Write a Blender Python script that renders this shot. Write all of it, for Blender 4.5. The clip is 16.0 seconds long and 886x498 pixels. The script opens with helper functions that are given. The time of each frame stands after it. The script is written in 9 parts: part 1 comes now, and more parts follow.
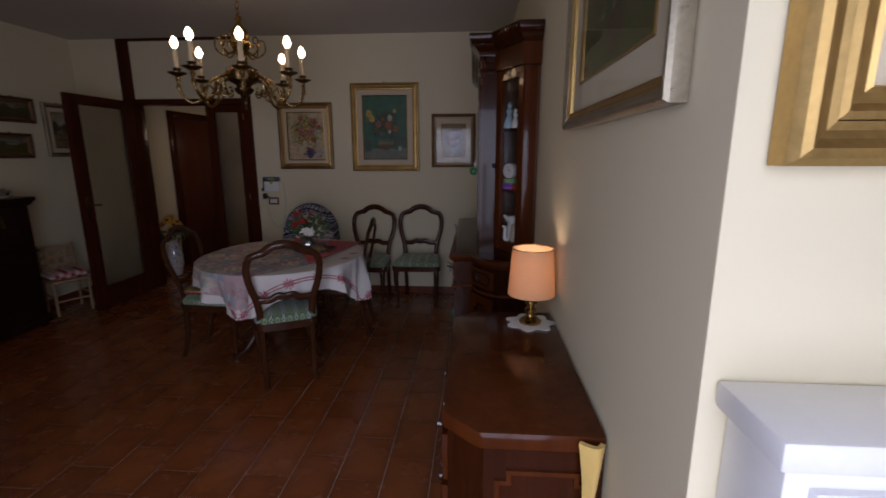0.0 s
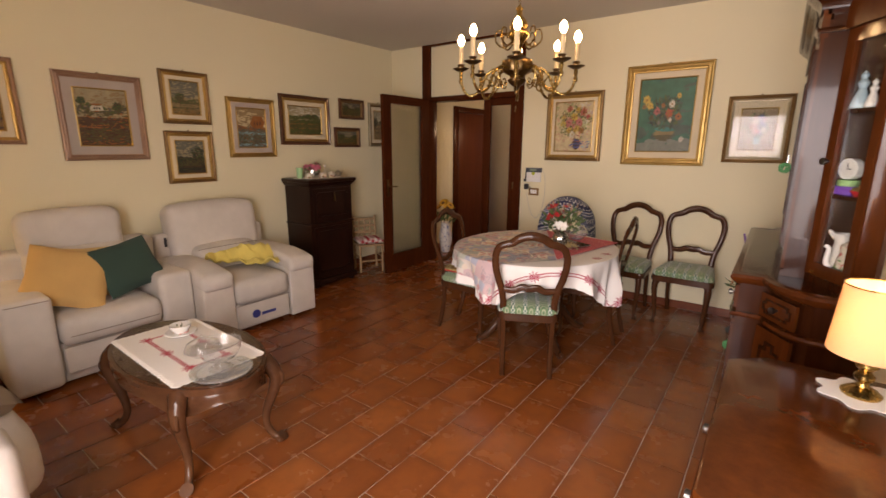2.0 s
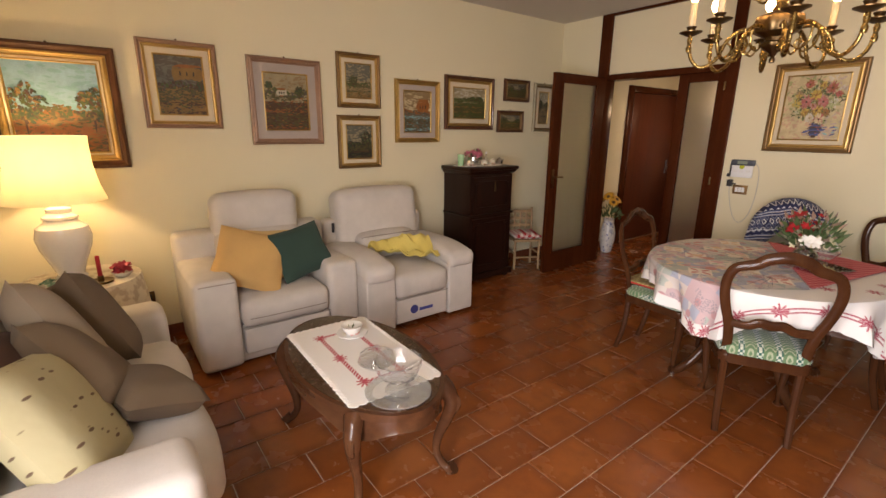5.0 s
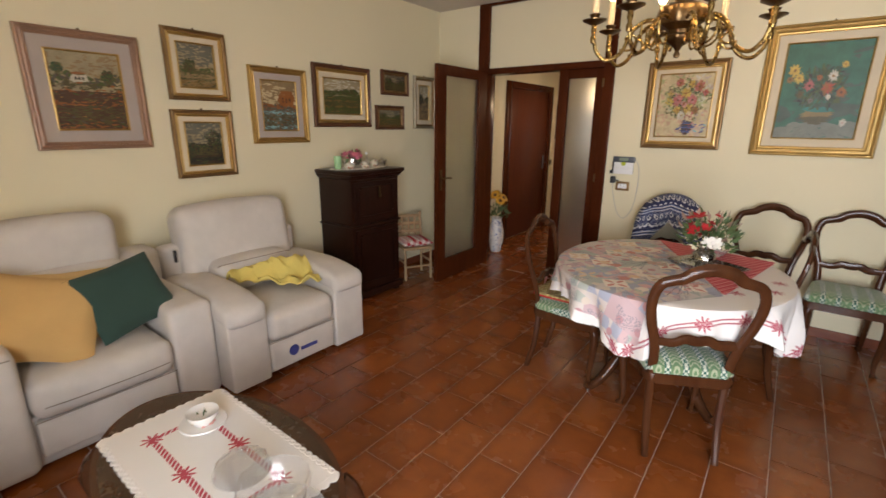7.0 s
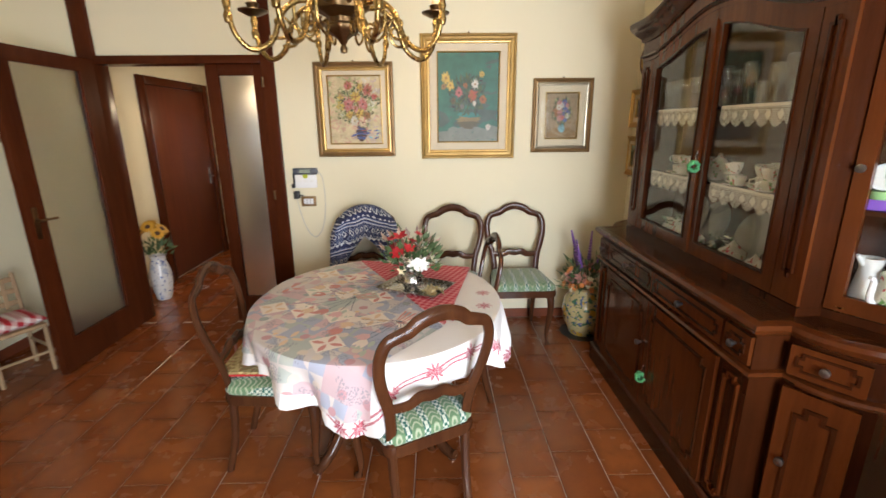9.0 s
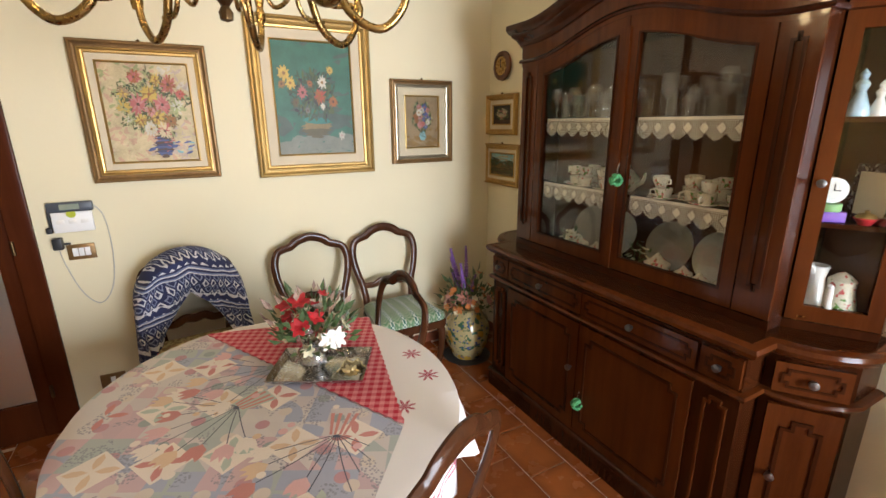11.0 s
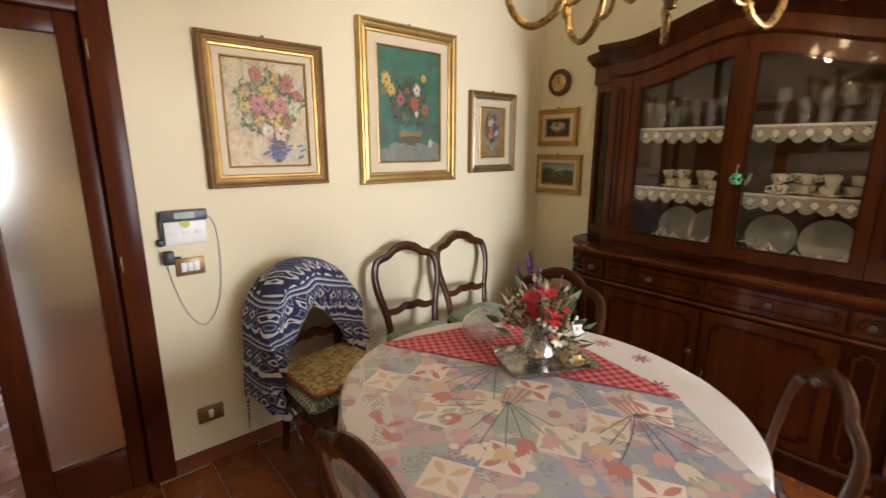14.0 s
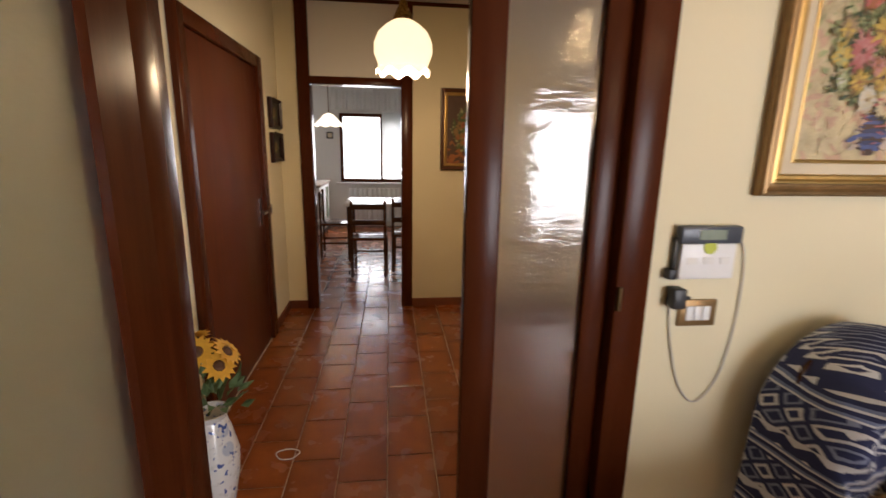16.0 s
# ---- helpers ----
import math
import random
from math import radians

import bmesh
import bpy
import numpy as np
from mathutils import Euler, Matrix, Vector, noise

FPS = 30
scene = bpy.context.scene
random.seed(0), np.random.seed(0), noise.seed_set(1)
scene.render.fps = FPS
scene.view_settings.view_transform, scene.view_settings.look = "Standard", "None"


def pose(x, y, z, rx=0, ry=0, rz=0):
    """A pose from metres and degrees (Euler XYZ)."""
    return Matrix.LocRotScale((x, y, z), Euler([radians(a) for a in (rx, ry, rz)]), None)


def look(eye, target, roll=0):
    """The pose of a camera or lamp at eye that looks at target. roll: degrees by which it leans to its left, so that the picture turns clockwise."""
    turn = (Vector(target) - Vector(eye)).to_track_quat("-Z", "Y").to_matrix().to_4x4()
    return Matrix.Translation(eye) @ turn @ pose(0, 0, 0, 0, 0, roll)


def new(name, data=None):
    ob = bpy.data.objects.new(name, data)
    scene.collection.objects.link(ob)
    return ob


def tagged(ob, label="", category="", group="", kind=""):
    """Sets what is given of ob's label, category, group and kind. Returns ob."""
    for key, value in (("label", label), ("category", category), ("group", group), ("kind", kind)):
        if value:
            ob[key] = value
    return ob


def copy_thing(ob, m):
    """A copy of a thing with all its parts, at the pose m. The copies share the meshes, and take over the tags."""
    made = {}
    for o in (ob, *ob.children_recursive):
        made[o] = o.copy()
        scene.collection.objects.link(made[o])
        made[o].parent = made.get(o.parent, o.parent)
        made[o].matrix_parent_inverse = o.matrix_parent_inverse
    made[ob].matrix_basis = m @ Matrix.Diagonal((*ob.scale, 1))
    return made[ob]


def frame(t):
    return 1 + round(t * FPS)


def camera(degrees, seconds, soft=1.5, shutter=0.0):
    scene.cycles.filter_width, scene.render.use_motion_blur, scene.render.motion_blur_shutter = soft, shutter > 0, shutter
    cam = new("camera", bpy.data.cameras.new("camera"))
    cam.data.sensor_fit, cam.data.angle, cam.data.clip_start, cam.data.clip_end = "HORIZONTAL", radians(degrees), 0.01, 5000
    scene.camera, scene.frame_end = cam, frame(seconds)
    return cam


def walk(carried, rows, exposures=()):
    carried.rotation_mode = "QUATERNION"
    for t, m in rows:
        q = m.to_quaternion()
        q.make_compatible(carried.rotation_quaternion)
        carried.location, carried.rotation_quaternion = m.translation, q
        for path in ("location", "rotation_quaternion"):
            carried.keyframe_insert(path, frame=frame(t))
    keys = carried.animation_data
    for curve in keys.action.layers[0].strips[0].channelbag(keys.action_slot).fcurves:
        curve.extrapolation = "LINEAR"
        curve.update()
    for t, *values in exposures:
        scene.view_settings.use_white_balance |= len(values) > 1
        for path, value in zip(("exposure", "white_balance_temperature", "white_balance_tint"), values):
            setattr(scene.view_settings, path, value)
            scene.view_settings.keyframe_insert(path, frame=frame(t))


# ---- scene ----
cam = camera(89.0, 16.0, shutter=0.25)
PATH = [
    (0, (0.461, -0.024, 1.537), (0.32, 1.928, 1.125), -0.1),
    (0.5, (0.442, 0.009, 1.537), (-0.022, 1.91, 1.121), -0.1),
    (1, (0.441, 0.083, 1.532), (-0.318, 1.885, 1.112), -0.1),
    (1.5, (0.445, 0.136, 1.528), (-0.529, 1.829, 1.097), 0.0),
    (2, (0.433, 0.152, 1.524), (-0.727, 1.72, 1.079), 0.3),
    (2.5, (0.404, 0.134, 1.517), (-0.909, 1.574, 1.067), 0.4),
    (3, (0.318, 0.116, 1.521), (-1.129, 1.416, 1.057), 0.5),
    (3.5, (0.218, 0.1, 1.517), (-1.32, 1.287, 1.041), 0.7),
    (6, (-0.399, 0.408, 1.54), (-1.926, 1.585, 1.007), 0.7),
    (6.5, (-0.517, 0.477, 1.546), (-1.897, 1.823, 1.013), 0.7),
    (7, (-0.581, 0.565, 1.56), (-1.746, 2.1, 1.028), 0.5),
    (7.5, (-0.605, 0.736, 1.555), (-1.534, 2.426, 1.024), 0.2),
    (8, (-0.608, 0.894, 1.573), (-1.244, 2.717, 1.049), -0.1),
    (8.5, (-0.649, 1.044, 1.593), (-0.967, 2.947, 1.065), -0.3),
    (9, (-0.77, 1.234, 1.612), (-0.735, 3.162, 1.082), -0.5),
    (9.5, (-0.871, 1.443, 1.633), (-0.552, 3.341, 1.087), -0.7),
    (10, (-0.928, 1.678, 1.657), (-0.387, 3.525, 1.113), -0.9),
    (12.5, (-1.854, 2.119, 1.67), (-0.547, 3.547, 1.169), 0.5),
    (13, (-2.036, 2.226, 1.627), (-0.672, 3.61, 1.155), 0.2),
    (13.5, (-2.114, 2.344, 1.586), (-0.754, 3.74, 1.139), -0.0),
    (14, (-2.208, 2.553, 1.57), (-0.938, 4.034, 1.131), 0.1),
    (14.5, (-2.323, 2.776, 1.554), (-1.227, 4.393, 1.122), 0.2),
    (15, (-2.484, 3.021, 1.554), (-1.664, 4.794, 1.127), 0.5),
    (15.5, (-2.601, 3.315, 1.518), (-2.075, 5.197, 1.093), 0.9),
    (16, (-2.686, 3.679, 1.495), (-2.454, 5.618, 1.06), 1.0),
]
walk(cam, [(t, look(eye, target, roll)) for t, eye, target, roll in PATH],
     [(0.0, -2.75, 5700, 26), (0.5, -2.05, 6700, 28), (1.0, -1.3, 7300, 29), (1.5, -0.82, 7600, 28), (2.5, -0.43, 7500, 26), (3.5, -0.38, 7400, 25), (6.0, -0.35, 6700, 18), (6.6, -0.31, 6500, 16),
      (8.0, -0.04, 6200, 13), (9.0, 0.25, 6000, 12), (10.0, 0.27, 6000, 12), (12.5, 0.3, 6100, 13), (14.0, 0.2, 6200, 15), (16.0, 0.0, 6500, 18)])

# ---- light ----
W0, E0, N0, S0, CEIL = -3.91, 0.79, 4.86, -0.62, 2.74
ALC = 0.60
world = bpy.data.worlds.new("world")
scene.world = world
world.use_nodes = True
wn = world.node_tree
sky = wn.nodes.new("ShaderNodeTexSky")
sky.sky_type, sky.sun_disc = "NISHITA", False
sky.sun_elevation, sky.sun_rotation = radians(38), radians(150)
wn.links.new(sky.outputs[0], wn.nodes["Background"].inputs[0])
wn.nodes["Background"].inputs[1].default_value = 0.12


def lamp(name, kind, m, power, colour, size=0.1, size_y=None):
    d = bpy.data.lights.new(name, kind)
    d.energy, d.color = power, colour
    if kind == "AREA":
        d.shape, d.size, d.size_y = "RECTANGLE", size, size_y or size
    elif kind == "SUN":
        d.angle = radians(size)
    else:
        d.shadow_soft_size = size
    ob = new(name, d)
    ob.matrix_world = m
    return ob


lamp("sun", "SUN", look((1.5, 3.0, 6.0), (0, 0, 0)), 1.0, (1, 0.95, 0.88), 12)
lamp("window_light", "AREA", look((0.30, S0 - 0.16, 1.13), (0.0, 2.5, 0.0)), 272, (0.92, 0.96, 1.0), 1.66, 1.98)
lamp("kitchen_window_light", "AREA", look((-3.0, 12.32, 1.45), (-3.0, 8.0, 1.3)), 30, (0.95, 0.98, 1.0), 1.0, 1.15)
WARM = (1.0, 0.72, 0.42)

# ---- helpers for materials ----


def nodes_of(name):
    m = bpy.data.materials.new(name)
    m.use_nodes = True
    nt = m.node_tree
    return m, nt, nt.nodes["Principled BSDF"]


def coords(nt, scale=(1, 1, 1), kind="Object"):
    tc, mp = nt.nodes.new("ShaderNodeTexCoord"), nt.nodes.new("ShaderNodeMapping")
    mp.inputs["Scale"].default_value = scale
    nt.links.new(tc.outputs[kind], mp.inputs[0])
    return mp.outputs[0]


def noise_tex(nt, vec, scale, detail=4.0, rough=0.55):
    n = nt.nodes.new("ShaderNodeTexNoise")
    n.inputs["Scale"].default_value, n.inputs["Detail"].default_value, n.inputs["Roughness"].default_value = scale, detail, rough
    nt.links.new(vec, n.inputs["Vector"])
    return n.outputs[0]


def ramp(nt, fac, stops, flat=False):
    r = nt.nodes.new("ShaderNodeValToRGB")
    if flat:
        r.color_ramp.interpolation = "CONSTANT"
    while len(r.color_ramp.elements) < len(stops):
        r.color_ramp.elements.new(0.5)
    for e, (p, c) in zip(r.color_ramp.elements, stops):
        e.position, e.color = p, (*c, 1)
    nt.links.new(fac, r.inputs[0])
    return r.outputs[0]


def mix(nt, fac, a, b, mode="MIX"):
    n = nt.nodes.new("ShaderNodeMix")
    n.data_type, n.blend_type = "RGBA", mode
    for sock, v in ((n.inputs[0], fac), (n.inputs[6], a), (n.inputs[7], b)):
        if isinstance(v, (int, float)):
            sock.default_value = v
        elif isinstance(v, tuple):
            sock.default_value = (*v, 1)
        else:
            nt.links.new(v, sock)
    return n.outputs[2]


def calc(nt, op, a, b=0.0):
    n = nt.nodes.new("ShaderNodeMath")
    n.operation = op
    for sock, v in zip(n.inputs, (a, b)):
        if isinstance(v, (int, float)):
            sock.default_value = v
        else:
            nt.links.new(v, sock)
    return n.outputs[0]


def bump(nt, bsdf, height, strength, dist=0.002):
    b = nt.nodes.new("ShaderNodeBump")
    b.inputs["Strength"].default_value, b.inputs["Distance"].default_value = strength, dist
    nt.links.new(height, b.inputs["Height"])
    nt.links.new(b.outputs[0], bsdf.inputs["Normal"])


def dark(c, k):
    return tuple(v * k for v in c)


def plain(name, colour, rough=0.5, metal=0.0, var=0.12, scale=18.0, bumpy=0.15, spec=0.5, coat=0.0, sheen=0.0):
    m, nt, p = nodes_of(name)
    v = coords(nt)
    big, fine = noise_tex(nt, v, scale * 0.2, 3), noise_tex(nt, v, scale * 3, 5)
    c = ramp(nt, calc(nt, "ADD", calc(nt, "MULTIPLY", big, 0.6), calc(nt, "MULTIPLY", fine, 0.4)), [(0.3, dark(colour, 1 - var)), (0.7, tuple(min(1, x * (1 + var)) for x in colour))])
    nt.links.new(c, p.inputs["Base Color"])
    p.inputs["Roughness"].default_value, p.inputs["Metallic"].default_value = rough, metal
    p.inputs["Specular IOR Level"].default_value = spec
    p.inputs["Coat Weight"].default_value, p.inputs["Coat Roughness"].default_value = coat, 0.15
    p.inputs["Sheen Weight"].default_value = sheen
    nt.links.new(ramp(nt, fine, [(0.3, (max(0, rough - 0.06),) * 3), (0.7, (min(1, rough + 0.06),) * 3)]), p.inputs["Roughness"])
    if bumpy:
        bump(nt, p, fine, bumpy)
    return m


def wood(name, light, deep, rough=0.32, along=(1, 1, 0.08), scale=14.0, coat=0.3, bumpy=0.012, spec=0.16):
    m, nt, p = nodes_of(name)
    v = coords(nt, along)
    a = noise_tex(nt, v, scale, 6, 0.65)
    b = noise_tex(nt, coords(nt), 3.0, 3)
    c = mix(nt, 0.35, ramp(nt, a, [(0.32, deep), (0.68, light)]), ramp(nt, b, [(0.3, deep), (0.7, light)]))
    nt.links.new(c, p.inputs["Base Color"])
    nt.links.new(ramp(nt, a, [(0.3, (rough - 0.03,) * 3), (0.7, (rough + 0.03,) * 3)]), p.inputs["Roughness"])
    p.inputs["Specular IOR Level"].default_value = spec
    p.inputs["Coat Weight"].default_value, p.inputs["Coat Roughness"].default_value = coat, 0.05
    bump(nt, p, a, bumpy)
    return m


def glow(name, colour, strength, base=(0.9, 0.9, 0.88)):
    m, nt, p = nodes_of(name)
    p.inputs["Base Color"].default_value = (*base, 1)
    p.inputs["Emission Color"].default_value, p.inputs["Emission Strength"].default_value = (*colour, 1), strength
    return m


def pane_glass(name, tint=(0.97, 0.98, 0.97), gain=1.0, milk=0.0):
    m, nt, p = nodes_of(name)
    nt.nodes.remove(p)
    tr, gl, fr, mx = nt.nodes.new("ShaderNodeBsdfTransparent"), nt.nodes.new("ShaderNodeBsdfGlossy"), nt.nodes.new("ShaderNodeLayerWeight"), nt.nodes.new("ShaderNodeMixShader")
    tr.inputs[0].default_value, gl.inputs["Roughness"].default_value = (*tint, 1), 0.02
    far = calc(nt, "POWER", fr.outputs["Facing"], 5.0)
    nt.links.new(calc(nt, "MULTIPLY", calc(nt, "ADD", calc(nt, "MULTIPLY", far, 0.85), 0.045), gain), mx.inputs[0])
    nt.links.new(tr.outputs[0], mx.inputs[1])
    nt.links.new(gl.outputs[0], mx.inputs[2])
    out = mx.outputs[0]
    if milk:
        df, m2 = nt.nodes.new("ShaderNodeBsdfDiffuse"), nt.nodes.new("ShaderNodeMixShader")
        df.inputs[0].default_value, m2.inputs[0].default_value = (0.85, 0.86, 0.86, 1), milk
        nt.links.new(out, m2.inputs[1])
        nt.links.new(df.outputs[0], m2.inputs[2])
        out = m2.outputs[0]
    nt.links.new(out, nt.nodes["Material Output"].inputs[0])
    return m


def frosted_glass(name):
    """Obscured glass: it scatters what lies behind and mirrors the room in its rippled skin."""
    m, nt, p = nodes_of(name)
    p.inputs["Base Color"].default_value = (0.80, 0.79, 0.72, 1)
    p.inputs["Transmission Weight"].default_value, p.inputs["IOR"].default_value, p.inputs["Roughness"].default_value = 0.97, 1.2, 0.36
    p.inputs["Coat Weight"].default_value, p.inputs["Coat Roughness"].default_value, p.inputs["Coat IOR"].default_value = 0.6, 0.03, 1.65
    v = coords(nt, (0.55, 0.55, 1.5))
    b = nt.nodes.new("ShaderNodeBump")
    b.inputs["Strength"].default_value, b.inputs["Distance"].default_value = 0.4, 0.003
    h = calc(nt, "ADD", noise_tex(nt, v, 22, 2), calc(nt, "MULTIPLY", noise_tex(nt, v, 75, 2), 0.22))
    nt.links.new(h, b.inputs["Height"])
    nt.links.new(b.outputs[0], p.inputs["Normal"])
    nt.links.new(b.outputs[0], p.inputs["Coat Normal"])
    return m


def fabric(name, colour, rough=0.9, weave=450.0, var=0.1):
    m, nt, p = nodes_of(name)
    v = coords(nt)
    big = noise_tex(nt, v, 5, 3)
    fine = noise_tex(nt, v, weave, 2)
    nt.links.new(ramp(nt, calc(nt, "ADD", calc(nt, "MULTIPLY", big, 0.6), calc(nt, "MULTIPLY", fine, 0.4)), [(0.3, dark(colour, 1 - var)), (0.7, tuple(min(1, x * (1 + var)) for x in colour))]), p.inputs["Base Color"])
    p.inputs["Roughness"].default_value, p.inputs["Sheen Weight"].default_value = rough, 0.06
    b1 = calc(nt, "ADD", calc(nt, "MULTIPLY", fine, 0.4), calc(nt, "MULTIPLY", noise_tex(nt, v, 14, 3), 1.2))
    bump(nt, p, b1, 0.25, 0.006)
    return m


def tile_material():
    m, nt, p = nodes_of("terracotta_tile")
    info = nt.nodes.new("ShaderNodeObjectInfo")
    geo = nt.nodes.new("ShaderNodeNewGeometry")
    sep = nt.nodes.new("ShaderNodeSeparateXYZ")
    nt.links.new(geo.outputs["Position"], sep.inputs[0])
    rnd = calc(nt, "FRACT", calc(nt, "ADD", info.outputs["Random"], geo.outputs["Random Per Island"]))
    v = geo.outputs["Position"]
    big, fine = noise_tex(nt, v, 7.5, 4, 0.6), noise_tex(nt, v, 45, 5)
    base = ramp(nt, rnd, [(0.0, (0.195, 0.050, 0.0115)), (0.5, (0.245, 0.065, 0.0145)), (1.0, (0.295, 0.085, 0.019))])
    c = mix(nt, ramp(nt, big, [(0.46, (0, 0, 0)), (0.74, (0.55, 0.55, 0.55))]), base, (0.115, 0.026, 0.007))
    c = mix(nt, calc(nt, "MULTIPLY", fine, 0.35), c, (0.28, 0.090, 0.024))
    gx = calc(nt, "DIVIDE", calc(nt, "SUBTRACT", sep.outputs[0], 0.033), 0.2285)
    odd = calc(nt, "MULTIPLY", calc(nt, "FLOORED_MODULO", calc(nt, "FLOOR", gx), 2.0), 0.5)
    gy = calc(nt, "ADD", calc(nt, "DIVIDE", calc(nt, "SUBTRACT", sep.outputs[1], 3.337), 0.332), odd)
    ex = calc(nt, "SUBTRACT", 0.5, calc(nt, "ABSOLUTE", calc(nt, "SUBTRACT", calc(nt, "FRACT", gx), 0.5)))
    ey = calc(nt, "SUBTRACT", 0.5, calc(nt, "ABSOLUTE", calc(nt, "SUBTRACT", calc(nt, "FRACT", gy), 0.5)))
    rim = calc(nt, "ADD", calc(nt, "MINIMUM", calc(nt, "MULTIPLY", ex, 0.2285), calc(nt, "MULTIPLY", ey, 0.332)), calc(nt, "MULTIPLY", calc(nt, "SUBTRACT", big, 0.5), 0.06))
    c = mix(nt, ramp(nt, rim, [(0.0, (0.42,) * 3), (0.05, (0, 0, 0))]), c, (0.105, 0.026, 0.007))
    nt.links.new(c, p.inputs["Base Color"])
    nt.links.new(ramp(nt, noise_tex(nt, v, 6, 4), [(0.3, (0.17,) * 3), (0.75, (0.34,) * 3)]), p.inputs["Roughness"])
    bump(nt, p, noise_tex(nt, v, 7, 2), 0.10, 0.006)
    return m


def plaster(name, colour):
    m, nt, p = nodes_of(name)
    v = coords(nt)
    big, fine = noise_tex(nt, v, 0.9, 3), noise_tex(nt, v, 60, 5)
    nt.links.new(mix(nt, calc(nt, "MULTIPLY", big, 0.35), colour, dark(colour, 0.86)), p.inputs["Base Color"])
    p.inputs["Roughness"].default_value = 0.85
    bump(nt, p, fine, 0.18, 0.003)
    return m


M_WALL = plaster("cream_plaster", (0.755, 0.685, 0.475))
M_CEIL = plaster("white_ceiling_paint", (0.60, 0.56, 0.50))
M_KWALL = plaster("white_kitchen_paint", (0.78, 0.77, 0.74))
M_TILE = tile_material()
M_GROUT = plain("pale_cement_grout", (0.52, 0.41, 0.32), 0.85, var=0.15)
M_DOOR = wood("reddish_door_veneer", (0.084, 0.0200, 0.0058), (0.046, 0.0105, 0.0034), 0.24, coat=0.0, spec=0.11)
M_DOOR_DARK = wood("dark_entrance_door_veneer", (0.115, 0.031, 0.012), (0.07, 0.018, 0.008), 0.34, coat=0.06)
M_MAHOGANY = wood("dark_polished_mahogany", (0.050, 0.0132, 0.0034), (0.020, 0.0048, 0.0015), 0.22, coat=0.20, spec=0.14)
# same mahogany made lighter: light on the faces is put into the colour
M_MAHOGANY_LIT = wood("mahogany_lit_tone", (0.100, 0.0255, 0.0052), (0.042, 0.010, 0.0024), 0.20, coat=0.20, spec=0.14)
M_CABINSIDE = wood("brown_cabinet_lining", (0.115, 0.046, 0.020), (0.06, 0.023, 0.010), 0.4, coat=0.0)
M_WALNUT = wood("dark_walnut_chair_wood", (0.085, 0.031, 0.0115), (0.034, 0.0115, 0.005), 0.22, coat=0.2)
M_TABLEWOOD = wood("brown_carved_walnut", (0.115, 0.048, 0.021), (0.05, 0.019, 0.009), 0.22, along=(0.08, 1, 1), coat=0.35)
M_CHEST = wood("almost_black_stained_oak", (0.030, 0.010, 0.006), (0.013, 0.0045, 0.003), 0.3, coat=0.1)
M_PINE = wood("bare_light_wood", (0.42, 0.29, 0.16), (0.30, 0.19, 0.10), 0.55, coat=0.0)
M_SOFA = fabric("light_beige_sofa_fabric", (0.60, 0.555, 0.50), var=0.13)
M_BRASS = plain("aged_brass", (0.42, 0.27, 0.09), 0.27, 1.0, 0.25, 25, 0.05)
M_BRASS_DARK = plain("dark_tarnished_brass", (0.16, 0.10, 0.045), 0.33, 1.0, 0.3, 25, 0.08)
M_GOLD = plain("worn_gold_leaf", (0.50, 0.33, 0.115), 0.42, 0.9, 0.25, 30, 0.12)
M_GOLD_DARK = plain("brown_bronze_gilding", (0.24, 0.14, 0.055), 0.42, 0.6, 0.3, 30, 0.12)
M_PEWTER = plain("dark_pewter", (0.17, 0.16, 0.15), 0.35, 1.0, 0.2, 25, 0.08)
M_SILVER = plain("pewter_silver", (0.50, 0.49, 0.47), 0.25, 1.0, 0.2, 25, 0.08)
M_CHROME = plain("polished_steel", (0.7, 0.7, 0.7), 0.15, 1.0, 0.05, 20, 0.0)
M_LINEN = fabric("cream_linen_mount", (0.63, 0.54, 0.38), var=0.06)
M_WHITE = plain("white_plastic", (0.78, 0.78, 0.77), 0.4, var=0.03)
M_PORCELAIN = plain("white_glazed_porcelain", (0.78, 0.76, 0.72), 0.18, var=0.04, bumpy=0.02, coat=0.5)
M_BLACK = plain("black_plastic", (0.02, 0.02, 0.022), 0.45, var=0.2)
M_PANE = pane_glass("clear_pane_glass", gain=1.0)
M_PICPANE = pane_glass("picture_glass", gain=0.4)
M_CRYSTAL = pane_glass("clear_drinking_glass", (0.985, 0.985, 0.985), 2.2, 0.05)
M_FROST = frosted_glass("frosted_door_glass")
M_CANDLE = plain("ivory_candle_sleeve", (0.70, 0.55, 0.32), 0.5, var=0.15)
M_BULB = glow("lit_bulb", (1.0, 0.69, 0.33), 78.0)
M_CHBRASS = plain("antique_brown_brass", (0.31, 0.205, 0.07), 0.28, 1.0, 0.4, 22, 0.05)
M_GLOBE = glow("lit_opal_globe", (1.0, 0.77, 0.45), 1.5)
M_BACKDROP = glow("bright_overcast_outdoors", (0.93, 0.97, 1.0), 3.2)
